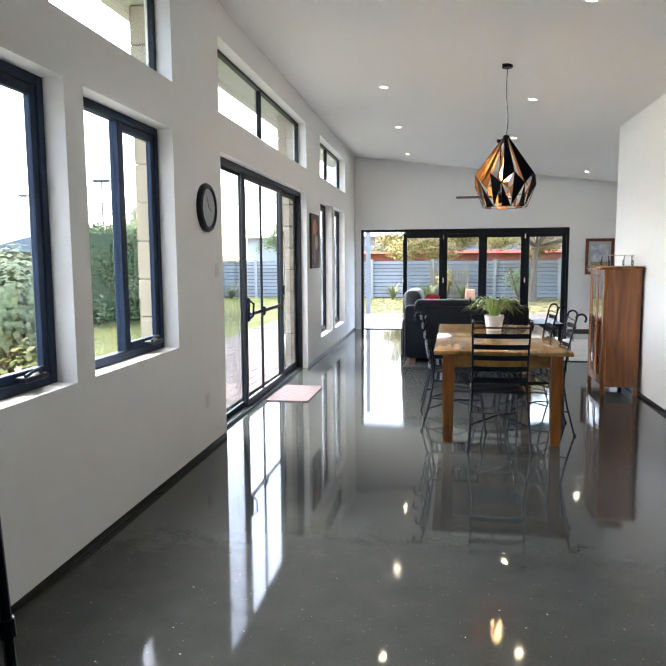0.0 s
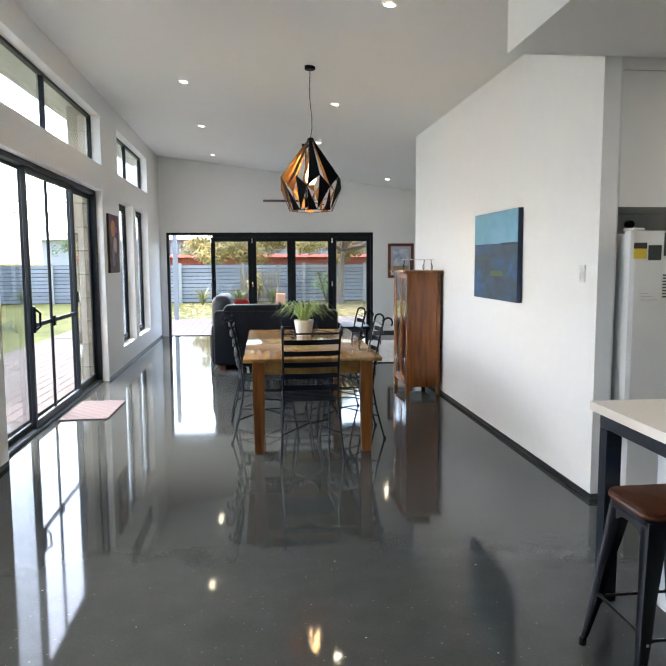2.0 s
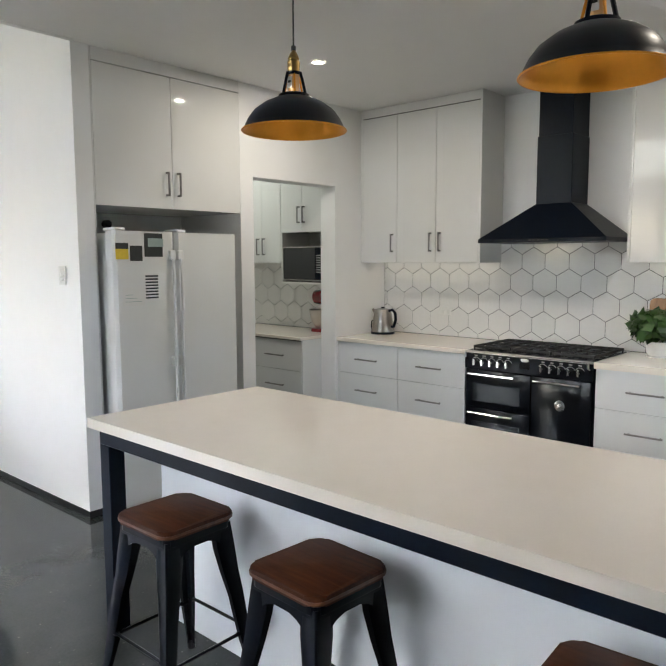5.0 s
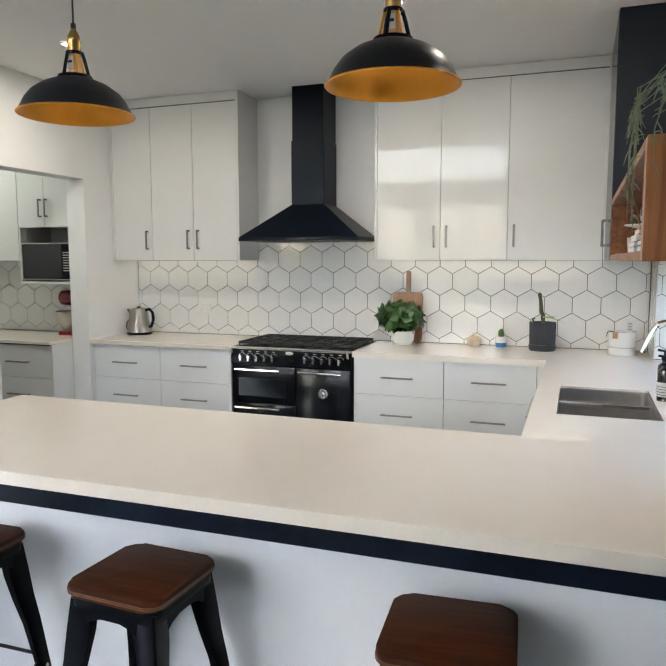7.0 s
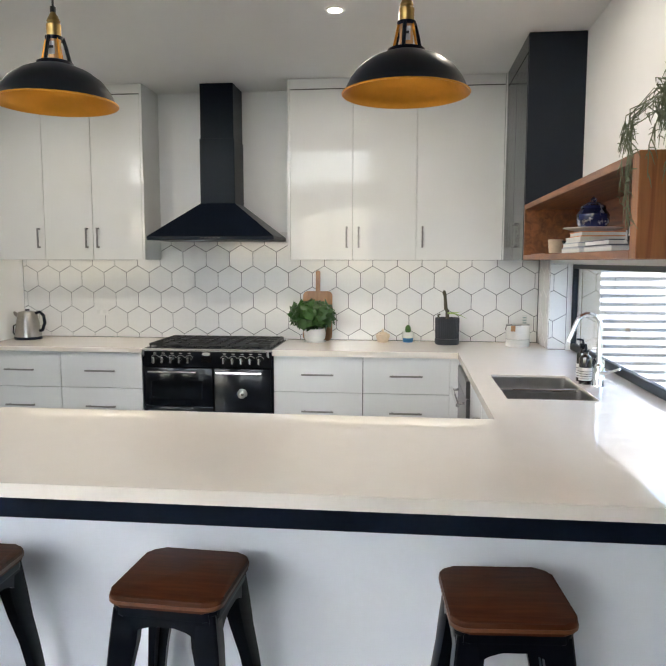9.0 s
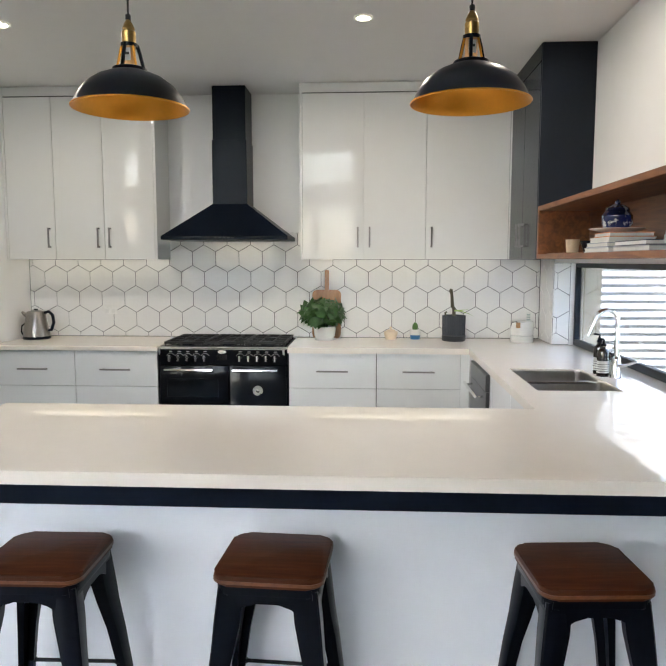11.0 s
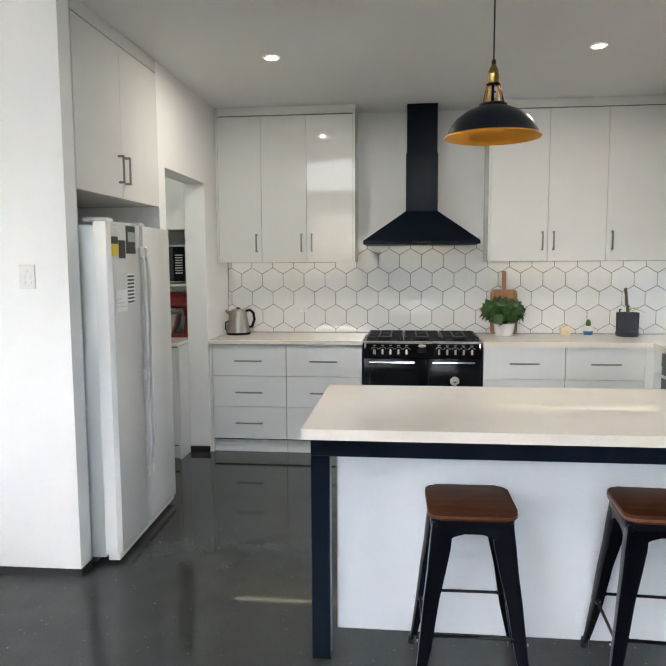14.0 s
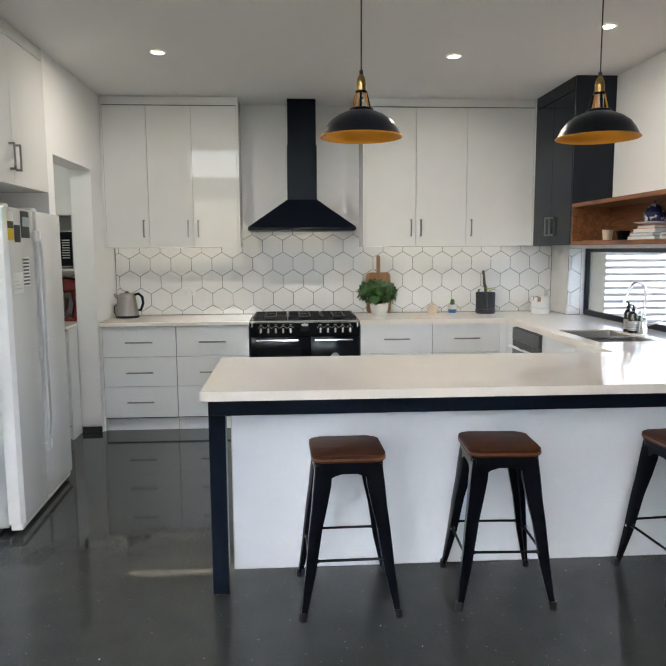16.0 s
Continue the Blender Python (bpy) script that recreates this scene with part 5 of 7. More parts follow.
for k, (dy, dz) in enumerate(((-0.14, -0.04), (-0.1, 0.01))):
    rings = [[bm.verts.new((c[0] - 0.02 * k, c[1] + dy * t + e * 0.0, 1.125 + dz * t * t + e)) for e in (-0.006 * (1 - t), 0.006 * (1 - t) + 0.001)] for t in (0, 0.35, 0.7, 1)]
    for a, b in zip(rings, rings[1:]):
        bm.faces.new((a[0], b[0], b[1], a[1]))
part("leaf", bm, M_PALELEAF, u)

c = (4.78, 0.62, 0.9)
u = thing("white_planter", c, "white two-part ceramic planter with a plant tag", "planter")
pot(u, "pot", [(0.078, 0.05), (0.082, 0.055), (0.083, 0.15), (0.078, 0.15), (0.076, 0.135)], c, M_POTWHITE)
pot(u, "saucer", [(0.0001, 0.0), (0.08, 0.0), (0.083, 0.006), (0.083, 0.048), (0.0001, 0.05)], c, M_POTWHITE)
pot(u, "soil", [(0.077, 0.138), (0.0001, 0.142)], c, SOIL)
boxed("plant_tag", (c[0] - 0.01, c[0] - 0.008, c[1] - 0.06, c[1] - 0.025, 1.03, 1.12), PAPER, u, 0.0, 1, "printed white plant tag")
for k in range(3):
    boxed("tag_print", (c[0] - 0.012, c[0] - 0.0101, c[1] - 0.055, c[1] - 0.03, 1.06 + k * 0.018, 1.069 + k * 0.018), GREENP, u)
bm = B()
tube(bm, [(c[0] - 0.07, c[1] + 0.04, 1.04), (c[0] - 0.08, c[1] + 0.055, 1.055), (c[0] - 0.075, c[1] + 0.09, 1.05), (c[0] - 0.07, c[1] + 0.095, 1.02)], 0.003, 6)
part("wire_hook", bm, M_BLACKMETAL, u)
boxed("tan_tag", (c[0] - 0.088, c[0] - 0.083, c[1] + 0.03, c[1] + 0.06, 1.01, 1.05), mat("tan_leather", (0.4, 0.22, 0.1), 0.6), u)

c = (4.9, 1.575, 0.9)
u = thing("candle_pot", c, "small cream ribbed trinket pot with a lid knob", "pot")
CREAM = mat("cream_clay", (0.68, 0.55, 0.4), 0.6)
pot(u, "body", [(0.0001, 0.0), (0.038, 0.0), (0.052, 0.045), (0.05, 0.06), (0.03, 0.062), (0.0001, 0.064)], c, CREAM)
pot(u, "lid", [(0.035, 0.062), (0.03, 0.072), (0.01, 0.075), (0.006, 0.082), (0.012, 0.09), (0.0001, 0.098)], c, CREAM)
c = (4.92, 1.39, 0.9)
u = thing("cactus_pot", c, "tiny cactus in a blue and white pot", "potted plant")
pot(u, "pot", [(0.0001, 0.0), (0.036, 0.0), (0.04, 0.032)], c, mat("blue_glaze", (0.03, 0.16, 0.35), 0.3))
pot(u, "pot_rim", [(0.04, 0.032), (0.042, 0.075), (0.036, 0.075), (0.035, 0.065), (0.0001, 0.065)], c, M_POTWHITE)
pot(u, "cactus", [(0.014, 0.06), (0.022, 0.085), (0.02, 0.11), (0.009, 0.125), (0.0001, 0.128)], c, M_LEAF, 12)
u = thing("power_point", (4.987, 3.78, 1.11), "white double power point on the tiles", "power point", "power points")
boxed("plate", (4.98, 4.988, 3.722, 3.838, 1.075, 1.145), M_WHITEPLASTIC, u, 0.002)
for y in (3.75, 3.8):
    boxed("socket", (4.9785, 4.981, y - 0.014, y + 0.014, 1.085, 1.115), PAPER, u, 0.001)
    boxed("switch", (4.977, 4.981, y - 0.006, y + 0.006, 1.125, 1.138), M_WHITEPLASTIC, u, 0.001)

# ---- things on the timber shelf ----
BLUE = mat("blue_white_porcelain", (0.015, 0.025, 0.1), 0.2, coat=0.3)
n, l = BLUE.node_tree.nodes, BLUE.node_tree.links
co, nz, cr = (n.new(k) for k in ("ShaderNodeTexCoord", "ShaderNodeTexNoise", "ShaderNodeValToRGB"))
nz.inputs["Scale"].default_value, nz.inputs["Detail"].default_value = 28, 3
cr.color_ramp.elements[0].position, cr.color_ramp.elements[1].position = 0.56, 0.62
cr.color_ramp.elements[0].color, cr.color_ramp.elements[1].color = (0.012, 0.02, 0.085, 1), (0.45, 0.47, 0.52, 1)
l.new(co.outputs["Object"], nz.inputs["Vector"])
l.new(nz.outputs[0], cr.inputs[0])
l.new(cr.outputs[0], n["Principled BSDF"].inputs["Base Color"])
for k, (x0, x1, y0, y1, col, lab) in enumerate(((2.72, 3.05, 0.5, 0.715, (0.5, 0.52, 0.55), "grey hardback book lying on the shelf"), (2.74, 3.02, 0.5, 0.715, (0.35, 0.4, 0.46), "blue-grey hardback book in a stack"), (2.73, 2.99, 0.51, 0.71, (0.72, 0.72, 0.7), "white paperback book in a stack"), (2.75, 2.96, 0.51, 0.7, (0.65, 0.25, 0.1), "orange-spined book on top of a stack"))):
    t = thing("book", ((x0 + x1) / 2, (y0 + y1) / 2, 1.53 + k * 0.022), lab, "book", "stacked books")
    z = 1.5305 + k * 0.022
    cov = mat("book_cover", col, 0.5)
    boxed("cover", (x0, x1, y0, y1, z, z + 0.004), cov, t)
    boxed("cover", (x0, x1, y0, y1, z + 0.017, z + 0.021), cov, t)
    boxed("pages", (x0 + 0.004, x1 - 0.004, y0 + 0.004, y1 - 0.002, z + 0.004, z + 0.017), PAPER, t)
for k, (x0, x1, col, lab) in enumerate(((2.3, 2.68, (0.42, 0.43, 0.45), "grey magazine lying on the shelf"), (2.33, 2.66, (0.06, 0.07, 0.1), "dark blue book on a magazine"))):
    t = thing("book", ((x0 + x1) / 2, 0.6, 1.53 + k * 0.022), lab, "book", "stacked books")
    z = 1.5305 + k * 0.022
    cov = mat("book_cover", col, 0.5)
    boxed("cover", (x0, x1, 0.5, 0.71, z, z + 0.004), cov, t)
    boxed("cover", (x0, x1, 0.5, 0.71, z + 0.017, z + 0.021), cov, t)
    boxed("pages", (x0 + 0.004, x1 - 0.004, 0.504, 0.708, z + 0.004, z + 0.017), PAPER, t)
c = (2.9, 0.62, 1.6185)
u = thing("ceramic_plate", c, "shallow white plate on the stacked books", "plate")
pot(u, "dish", [(0.0001, 0.0), (0.05, 0.0), (0.12, 0.016), (0.121, 0.019), (0.05, 0.005), (0.0001, 0.004)], c, M_POTWHITE)
c = (2.9, 0.62, 1.6235)
u = thing("ginger_jar", c, "blue and white porcelain lidded jar", "jar")
pot(u, "body", [(0.0001, 0.0), (0.045, 0.0), (0.066, 0.035), (0.066, 0.07), (0.048, 0.095)], c, BLUE)
pot(u, "lid", [(0.052, 0.095), (0.05, 0.105), (0.025, 0.12), (0.01, 0.122), (0.013, 0.135), (0.0001, 0.145)], c, BLUE)
u = thing("cup", (3.44, 0.64, 1.53), "small cream ceramic cup", "cup")
pot(u, "body", [(0.0001, 0.006), (0.03, 0.006), (0.036, 0.075), (0.033, 0.075), (0.028, 0.012), (0.0001, 0.012)], (3.44, 0.66, 1.5295), CREAM)
u = thing("bowl", (3.34, 0.6, 1.53), "small black ceramic bowl", "bowl")
pot(u, "body", [(0.0001, 0.0), (0.03, 0.0), (0.05, 0.06), (0.047, 0.06), (0.028, 0.006), (0.0001, 0.006)], (3.34, 0.6, 1.5355), M_ENAMEL)
u = thing("tray", (3.4, 0.64, 1.53), "thin wooden serving tray", "tray")
boxed("board", (3.3, 3.68, 0.52, 0.735, 1.5302, 1.535), M_SHELFWOOD, u, 0.001)
c = (2.2, 0.63, 1.5305)
u = thing("patterned_vase", c, "black vase with a white leaf pattern", "vase")
pot(u, "body", [(0.0001, 0.0), (0.045, 0.0), (0.06, 0.04), (0.055, 0.1), (0.03, 0.13), (0.034, 0.14)], c, M_ENAMEL)
bm = B()
for k in range(9):
    a = 1.2 + k * 0.35
    p = Vector((c[0] + 0.061 * math.cos(a), c[1] + 0.061 * math.sin(a), 1.555 + 0.012 * (k % 3)))
    tube(bm, [p, p + Vector((0.002, 0, 0.03))], [0.006, 0.002], 5)
part("leaf_pattern", bm, M_POTWHITE, u)

c = (1.965, 0.6, 1.811)
u = thing("trailing_plant", c, "grey-green trailing succulent in a pot on the shelf", "potted plant")
pot(u, "pot", [(0.0001, 0.0), (0.042, 0.0), (0.06, 0.1), (0.055, 0.1), (0.0001, 0.09)], c, DKPOT)
rnd = random.Random(11)


def needle(bm, p, d, r):
    tube(bm, [p, p + d * 0.5 + Vector((0, 0, 0.12 * d.length)), p + d], [r, r, r * 0.35], 4)


for name, count in (("hanging_foliage", 120), ("top_foliage", 80)):
    bm = B()
    for k in range(count):
        p = Vector((c[0] + rnd.uniform(-0.05, 0.05), c[1] + rnd.uniform(-0.05, 0.05), 1.9))
        if name == "top_foliage":
            a = rnd.uniform(0, 6.28)
            reach = rnd.uniform(0.03, 0.1)
            edge = Vector((c[0] + reach * math.cos(a), max(c[1] + reach * math.sin(a), 0.46), 1.93 + rnd.uniform(0, 0.1)))
            end = edge + Vector((0.05 * math.cos(a), 0.04 * math.sin(a) if edge.y > 0.5 else 0.01, -rnd.uniform(-0.03, 0.1)))
        elif rnd.random() < 0.93:
            edge = Vector((1.885 - rnd.uniform(0, 0.05), rnd.uniform(0.46, 0.715), 1.95 - rnd.uniform(0, 0.09)))
            end = Vector((edge.x + rnd.uniform(-0.035, 0.02), edge.y + rnd.uniform(-0.03, 0.03), 1.58 + 0.34 * rnd.random() ** 0.7))
        else:
            edge = Vector((rnd.uniform(1.87, 1.99), 0.768 + rnd.uniform(0, 0.01), 1.93 - rnd.uniform(0, 0.06)))
            end = Vector((edge.x + rnd.uniform(-0.03, 0.03), edge.y + rnd.uniform(-0.005, 0.02), rnd.uniform(1.55, 1.86)))
        end.x = min(end.x, 1.905) if name == "hanging_foliage" and end.y < 0.76 else end.x
        over = p.lerp(edge, 0.6) + Vector((0, 0, rnd.uniform(0.03, 0.1)))
        mid = edge.lerp(end, 0.5) + Vector((rnd.uniform(-0.02, 0.0), rnd.uniform(-0.01, 0.015), 0))
        tube(bm, [p, over, edge, mid, end], [0.0016, 0.0018, 0.0018, 0.0016, 0.0008], 4)
        for q in range(11):
            t = rnd.random()
            b = edge.lerp(mid, t * 2) if t < 0.5 else mid.lerp(end, t * 2 - 1)
            if name == "top_foliage" and rnd.random() < 0.5:
                b = over.lerp(edge, rnd.random())
            needle(bm, b, Vector((rnd.uniform(-0.03, 0.01), rnd.uniform(-0.02, 0.018), -rnd.uniform(-0.01, 0.06))), 0.0017)
    part(name, bm, M_SAGE, u, kind="stuff")


# ---- west wall things ----
SKEW.append(WEST)
u = thing("wall_clock", (WX, 5.225, 1.927), "round wall clock with a dark rim and pale dial", "clock")
u.matrix_basis = Matrix.Translation((WX + 0.02, 5.225, 1.927))
SKEW.append(GRID)
cx = WX - 0.0175 * 3.2
turn = Matrix.Translation((cx, 5.225, 1.927)) @ Euler((0, radians(90), 0)).to_matrix().to_4x4()
for name, prof, material in (("rim", [(0.0001, 0.002), (0.185, 0.002), (0.19, 0.02), (0.178, 0.04), (0.155, 0.045), (0.145, 0.03)], mat("dark_clock_rim", (0.006, 0.009, 0.018), 0.35, spec=0.2)), ("dial", [(0.147, 0.03), (0.0001, 0.0305)], mat("pale_dial", (0.45, 0.47, 0.5), 0.5))):
    bm = B()
    lathe(bm, prof, 48)
    bmesh.ops.transform(bm, matrix=turn, verts=bm.verts)
    part(name, bm, material, u)
bm = B()
for k in range(12):
    a = k * math.pi / 6
    box(bm, cx + 0.031, cx + 0.0325, 5.225 + 0.125 * math.sin(a) - 0.003, 5.225 + 0.125 * math.sin(a) + 0.003, 1.927 + 0.125 * math.cos(a) - 0.005, 1.927 + 0.125 * math.cos(a) + 0.005)
part("hour_marks", bm, mat("grey_dial_print", (0.16, 0.17, 0.19), 0.5), u, kind="stuff")
for a, length in ((radians(115), 0.06), (radians(-25), 0.085)):
    bm = B()
    tube(bm, [(cx + 0.035, 5.225, 1.927), (cx + 0.035, 5.225 + length * math.sin(a), 1.927 + length * math.cos(a))], 0.0022, 6)
    part("pointer", bm, DARK, u)
SKEW.append(WEST)


def canvas(name, dims, label, face, edge, strokes, normal):
    """A stretched canvas: dark sides, a painted face and raised strokes of paint."""
    x0, x1, y0, y1, z0, z1 = dims
    t = thing(name, ((x0 + x1) / 2, (y0 + y1) / 2, z0), label, "painting")
    boxed("canvas", dims, edge, t, 0.003)
    fx = (x1, x1 + 0.0015) if normal > 0 else (x0 - 0.0015, x0)
    boxed("painted_face", (*fx, y0 + 0.003, y1 - 0.003, z0 + 0.003, z1 - 0.003), face, t)
    for a, b, c, d, m in strokes:
        gx = (x1 + 0.0015, x1 + 0.003) if normal > 0 else (x0 - 0.003, x0 - 0.0015)
        bm = B()
        prism(bm, rounded(y0 + a * (y1 - y0), y0 + b * (y1 - y0), z0 + c * (z1 - z0), z0 + d * (z1 - z0), 0.45 * min((b - a) * (y1 - y0), (d - c) * (z1 - z0)) if b - a < 0.9 else 0.004, 3), "x", *gx)
        part("paint_patch", bm, m, t)
    return t


def paint(name, stops, scale=3.0, stretch=(1, 1, 3)):
    m = mat(name, stops[0][1], 0.5, bump=0.2, bscale=70)
    n, l = m.node_tree.nodes, m.node_tree.links
    co, mp, nz, cr = (n.new(k) for k in ("ShaderNodeTexCoord", "ShaderNodeMapping", "ShaderNodeTexNoise", "ShaderNodeValToRGB"))
    mp.inputs["Scale"].default_value = stretch
    nz.inputs["Scale"].default_value, nz.inputs["Detail"].default_value, nz.inputs["Distortion"].default_value = scale, 8, 0.6
    while len(cr.color_ramp.elements) < len(stops):
        cr.color_ramp.elements.new(0.5)
    for e, (p, c) in zip(cr.color_ramp.elements, stops):
        e.position, e.color = p, (*c, 1)
    l.new(co.outputs["Object"], mp.inputs[0])
    l.new(mp.outputs[0], nz.inputs["Vector"])
    l.new(nz.outputs[0], cr.inputs[0])
    l.new(cr.outputs[0], n["Principled BSDF"].inputs["Base Color"])
    return m


OR, MV, SKN = mat("orange_paint", (0.55, 0.2, 0.05), 0.5), mat("mauve_paint", (0.2, 0.12, 0.22), 0.5), mat("pale_paint", (0.5, 0.4, 0.35), 0.5)
canvas("tall_canvas", (WX, WX + 0.03, 9.54, 10.17, 1.386, 2.157), "tall dark canvas with orange and mauve shapes", paint("dark_violet_paint", [(0.3, (0.03, 0.015, 0.03)), (0.55, (0.1, 0.04, 0.07)), (0.75, (0.25, 0.1, 0.06))], 4.0), M_SKIRT, [(0.2, 0.6, 0.62, 0.9, OR), (0.4, 0.75, 0.35, 0.62, SKN), (0.25, 0.5, 0.1, 0.45, MV), (0.5, 0.85, 0.7, 0.8, MV)], 1)
for name, y, z in (("light_switch", 5.48, 1.44), ("power_point", 5.17, 0.41)):
    t = thing(name, (WX, y, z - 0.057), "white wall plate on the painted window wall", "wall plate", "wall plates")
    boxed("plate", (WX, WX + 0.007, y - 0.04, y + 0.04, z - 0.057, z + 0.057), M_WHITEPLASTIC, t, 0.002)
    boxed("rocker", (WX + 0.006, WX + 0.01, y - 0.008, y + 0.008, z - 0.014, z + 0.014), M_WHITEPLASTIC, t, 0.002)
SKEW.append(PICTURE)
SKYP = paint("sky_blue_paint", [(0.3, (0.12, 0.34, 0.5)), (0.7, (0.2, 0.45, 0.62))], 2.0, (1, 1.5, 2))
canvas("seascape_canvas", (2.113, 2.154, 5.625, 6.695, 1.19, 1.942), "blue seascape canvas on the white wall", paint("deep_blue_paint", [(0.25, (0.006, 0.03, 0.07)), (0.45, (0.025, 0.055, 0.09)), (0.6, (0.012, 0.08, 0.2)), (0.78, (0.02, 0.13, 0.33))], 2.6, (1, 1.2, 2.6)), mat("canvas_edge_navy", (0.01, 0.03, 0.07), 0.6), [(0.003, 0.997, 0.635, 0.996, SKYP), (0.0, 0.35, 0.62, 0.645, mat("dark_line_paint", (0.01, 0.03, 0.06), 0.6)), (0.35, 1.0, 0.63, 0.642, bpy.data.materials["dark_line_paint"]), (0.3, 0.58, 0.27, 0.33, mat("moss_paint", (0.1, 0.15, 0.05), 0.6)), (0.68, 0.9, 0.45, 0.5, mat("teal_paint", (0.05, 0.1, 0.1), 0.6))], -1)
t = thing("light_switch", (2.155, 4.615, 1.385), "white double switch plate on the picture wall", "wall plate", "wall plates")
boxed("plate", (2.147, 2.155, 4.577, 4.654, 1.385, 1.497), M_WHITEPLASTIC, t, 0.002)
for y, z in ((4.602, 1.414), (4.63, 1.414), (4.602, 1.442), (4.63, 1.442), (4.616, 1.47)):
    bm = B()
    tube(bm, [(2.143, y, z), (2.148, y, z)], 0.0085, 14)
    part("rocker", bm, M_WHITEPLASTIC, t)

# ---- glazed timber cabinet ----
u = thing("display_cabinet", (1.88, 8.4, 0.0), "red-brown timber display cabinet with two glazed doors", "cabinet")
cx0, cx1, cy0, cy1 = 1.735, 2.125, 7.92, 8.64
for x in (cx0, cx1 - 0.045):
    for y in (cy0, cy1 - 0.045):
        boxed("leg", (x, x + 0.045, y, y + 0.045, 0.0, 1.388), M_CABWOOD, u, 0.004)
boxed("top", (cx0 - 0.04, cx1 + 0.02, cy0 - 0.04, cy1 + 0.04, 1.388, 1.418), M_CABWOOD, u, 0.006, 2)
for y in (cy0 + 0.012, cy1 - 0.03):
    boxed("side_panel", (cx0 + 0.045, cx1 - 0.045, y, y + 0.018, 0.09, 1.388), M_CABWOOD, u)
boxed("back_panel", (cx1 - 0.02, cx1 - 0.008, cy0 + 0.045, cy1 - 0.045, 0.09, 1.388), M_CABWOOD, u)
for z in (0.09, 0.5, 0.92):
    sh = boxed("shelf", (cx0 + 0.03, cx1 - 0.02, cy0 + 0.03, cy1 - 0.03, z, z + 0.018), M_CABWOOD, u)
for a, b in ((cy0 + 0.047, 8.278), (8.282, cy1 - 0.047)):
    bm = B()
    frame_rect(bm, "x", cx0 + 0.004, cx0 + 0.024, a, b, 0.11, 1.385, 0.06, 0.08)
    dr = part("door", bm, M_CABWOOD, u)
    pane(dr, "x", cx0 + 0.014, a + 0.06, b - 0.06, 0.19, 1.323)
    bm = B()
    y = 8.25 if a < 8.1 else 8.31
    tube(bm, [(cx0 + 0.004, y, 0.8), (cx0 - 0.02, y, 0.79), (cx0 - 0.024, y, 0.76), (cx0 - 0.012, y, 0.73), (cx0 + 0.004, y, 0.735)], 0.005, 7)
    part("handle", bm, M_BLACKMETAL, dr)
rnd = random.Random(5)
for z in (0.109, 0.519, 0.939):
    for k in range(5):
        x, y, h, r = 1.88 + rnd.uniform(-0.05, 0.06), 8.03 + k * 0.12, rnd.uniform(0.09, 0.24), rnd.uniform(0.025, 0.04)
        t = thing("glass_vessel", (x, y, z), "small glass or china vessel on a cabinet shelf", "vessel", "cabinet contents")
        pot(t, "body", [(0.0001, 0.0), (r, 0.0), (r * 1.1, h * 0.5), (r * 0.5, h * 0.75), (r * 0.55, h)], (x, y, z), (M_POTWHITE, M_AMBER, M_CLEAR, RED, CREAM)[rnd.randrange(5)], 14)
u = thing("wire_stand", (1.88, 8.2, 1.418), "white tray on black scrolled wire legs", "stand")
boxed("tray", (1.78, 2.06, 7.98, 8.42, 1.536, 1.545), M_POTWHITE, u, 0.003)
for x in (1.8, 2.04):
    for y, s in ((8.02, -1), (8.38, 1)):
        bm = B()
        tube(bm, [(x, y - 0.02 * s, 1.535)] + [(x, y - 0.02 * s + 0.012 * s * k / 4, 1.535 - 0.06 * k / 4) for k in range(1, 5)] + [(x, y + 0.015 * s + 0.03 * s * math.sin(a), 1.453 + 0.032 * math.cos(a) * 0.9) for a in [math.pi * 1.5 - 0.0 - 0.5 * k for k in range(10)]], 0.0045, 6)
        part("leg", bm, M_BLACKMETAL, u)
SKEW.append(GRID)

# ---- picture on the end wall ----
u = thing("framed_picture", (3.0, BY, 1.14), "red-brown framed landscape picture under glass", "picture")
bm = B()
frame_rect(bm, "y", BY - 0.03, BY - 0.001, 2.69, 3.24, 1.165, 1.885, 0.06)
part("frame", bm, mat("mahogany_frame", (0.14, 0.035, 0.02), 0.35), u)
boxed("mount", (2.75, 3.18, BY - 0.015, BY - 0.008, 1.225, 1.825), mat("grey_mount", (0.45, 0.47, 0.5), 0.7), u)
boxed("landscape", (2.8, 3.13, BY - 0.018, BY - 0.0155, 1.285, 1.765), paint("cloudy_sky_print", [(0.3, (0.2, 0.3, 0.5)), (0.5, (0.45, 0.5, 0.6)), (0.7, (0.75, 0.75, 0.75))], 3.0, (2, 1, 2)), u)
boxed("field", (2.8, 3.13, BY - 0.0195, BY - 0.0181, 1.285, 1.42), mat("field_print", (0.35, 0.25, 0.12), 0.6, var=0.3, scale=12), u)

# ---- dining table ----
u = thing("dining_table", (0.48, 6.8, 0.0), "honey-coloured solid timber dining table", "table")
boxed("tabletop", (-0.075, 1.03, 5.69, 8.0, 0.735, 0.77), M_TABLEWOOD, u, 0.008, 2)
for x, sx in ((0.0, 1), (0.95, -1)):
    for y in (5.745, 7.945):
        bm = B()
        h0, h1 = 0.047, 0.036
        c = (0.045 if sx > 0 else 0.905)
        rings = [[bm.verts.new((c + a * h, y + b * h, z)) for a, b in ((-1, -1), (1, -1), (1, 1), (-1, 1))] for h, z in ((h1, 0.0), (h1 + 0.004, 0.1), (h0, 0.55), (h0, 0.735))]
        skin(bm, rings)
        part("leg", bm, M_LEGWOOD, u)
boxed("apron", (0.09, 0.86, 5.735, 5.757, 0.635, 0.735), M_TABLEWOOD, u)
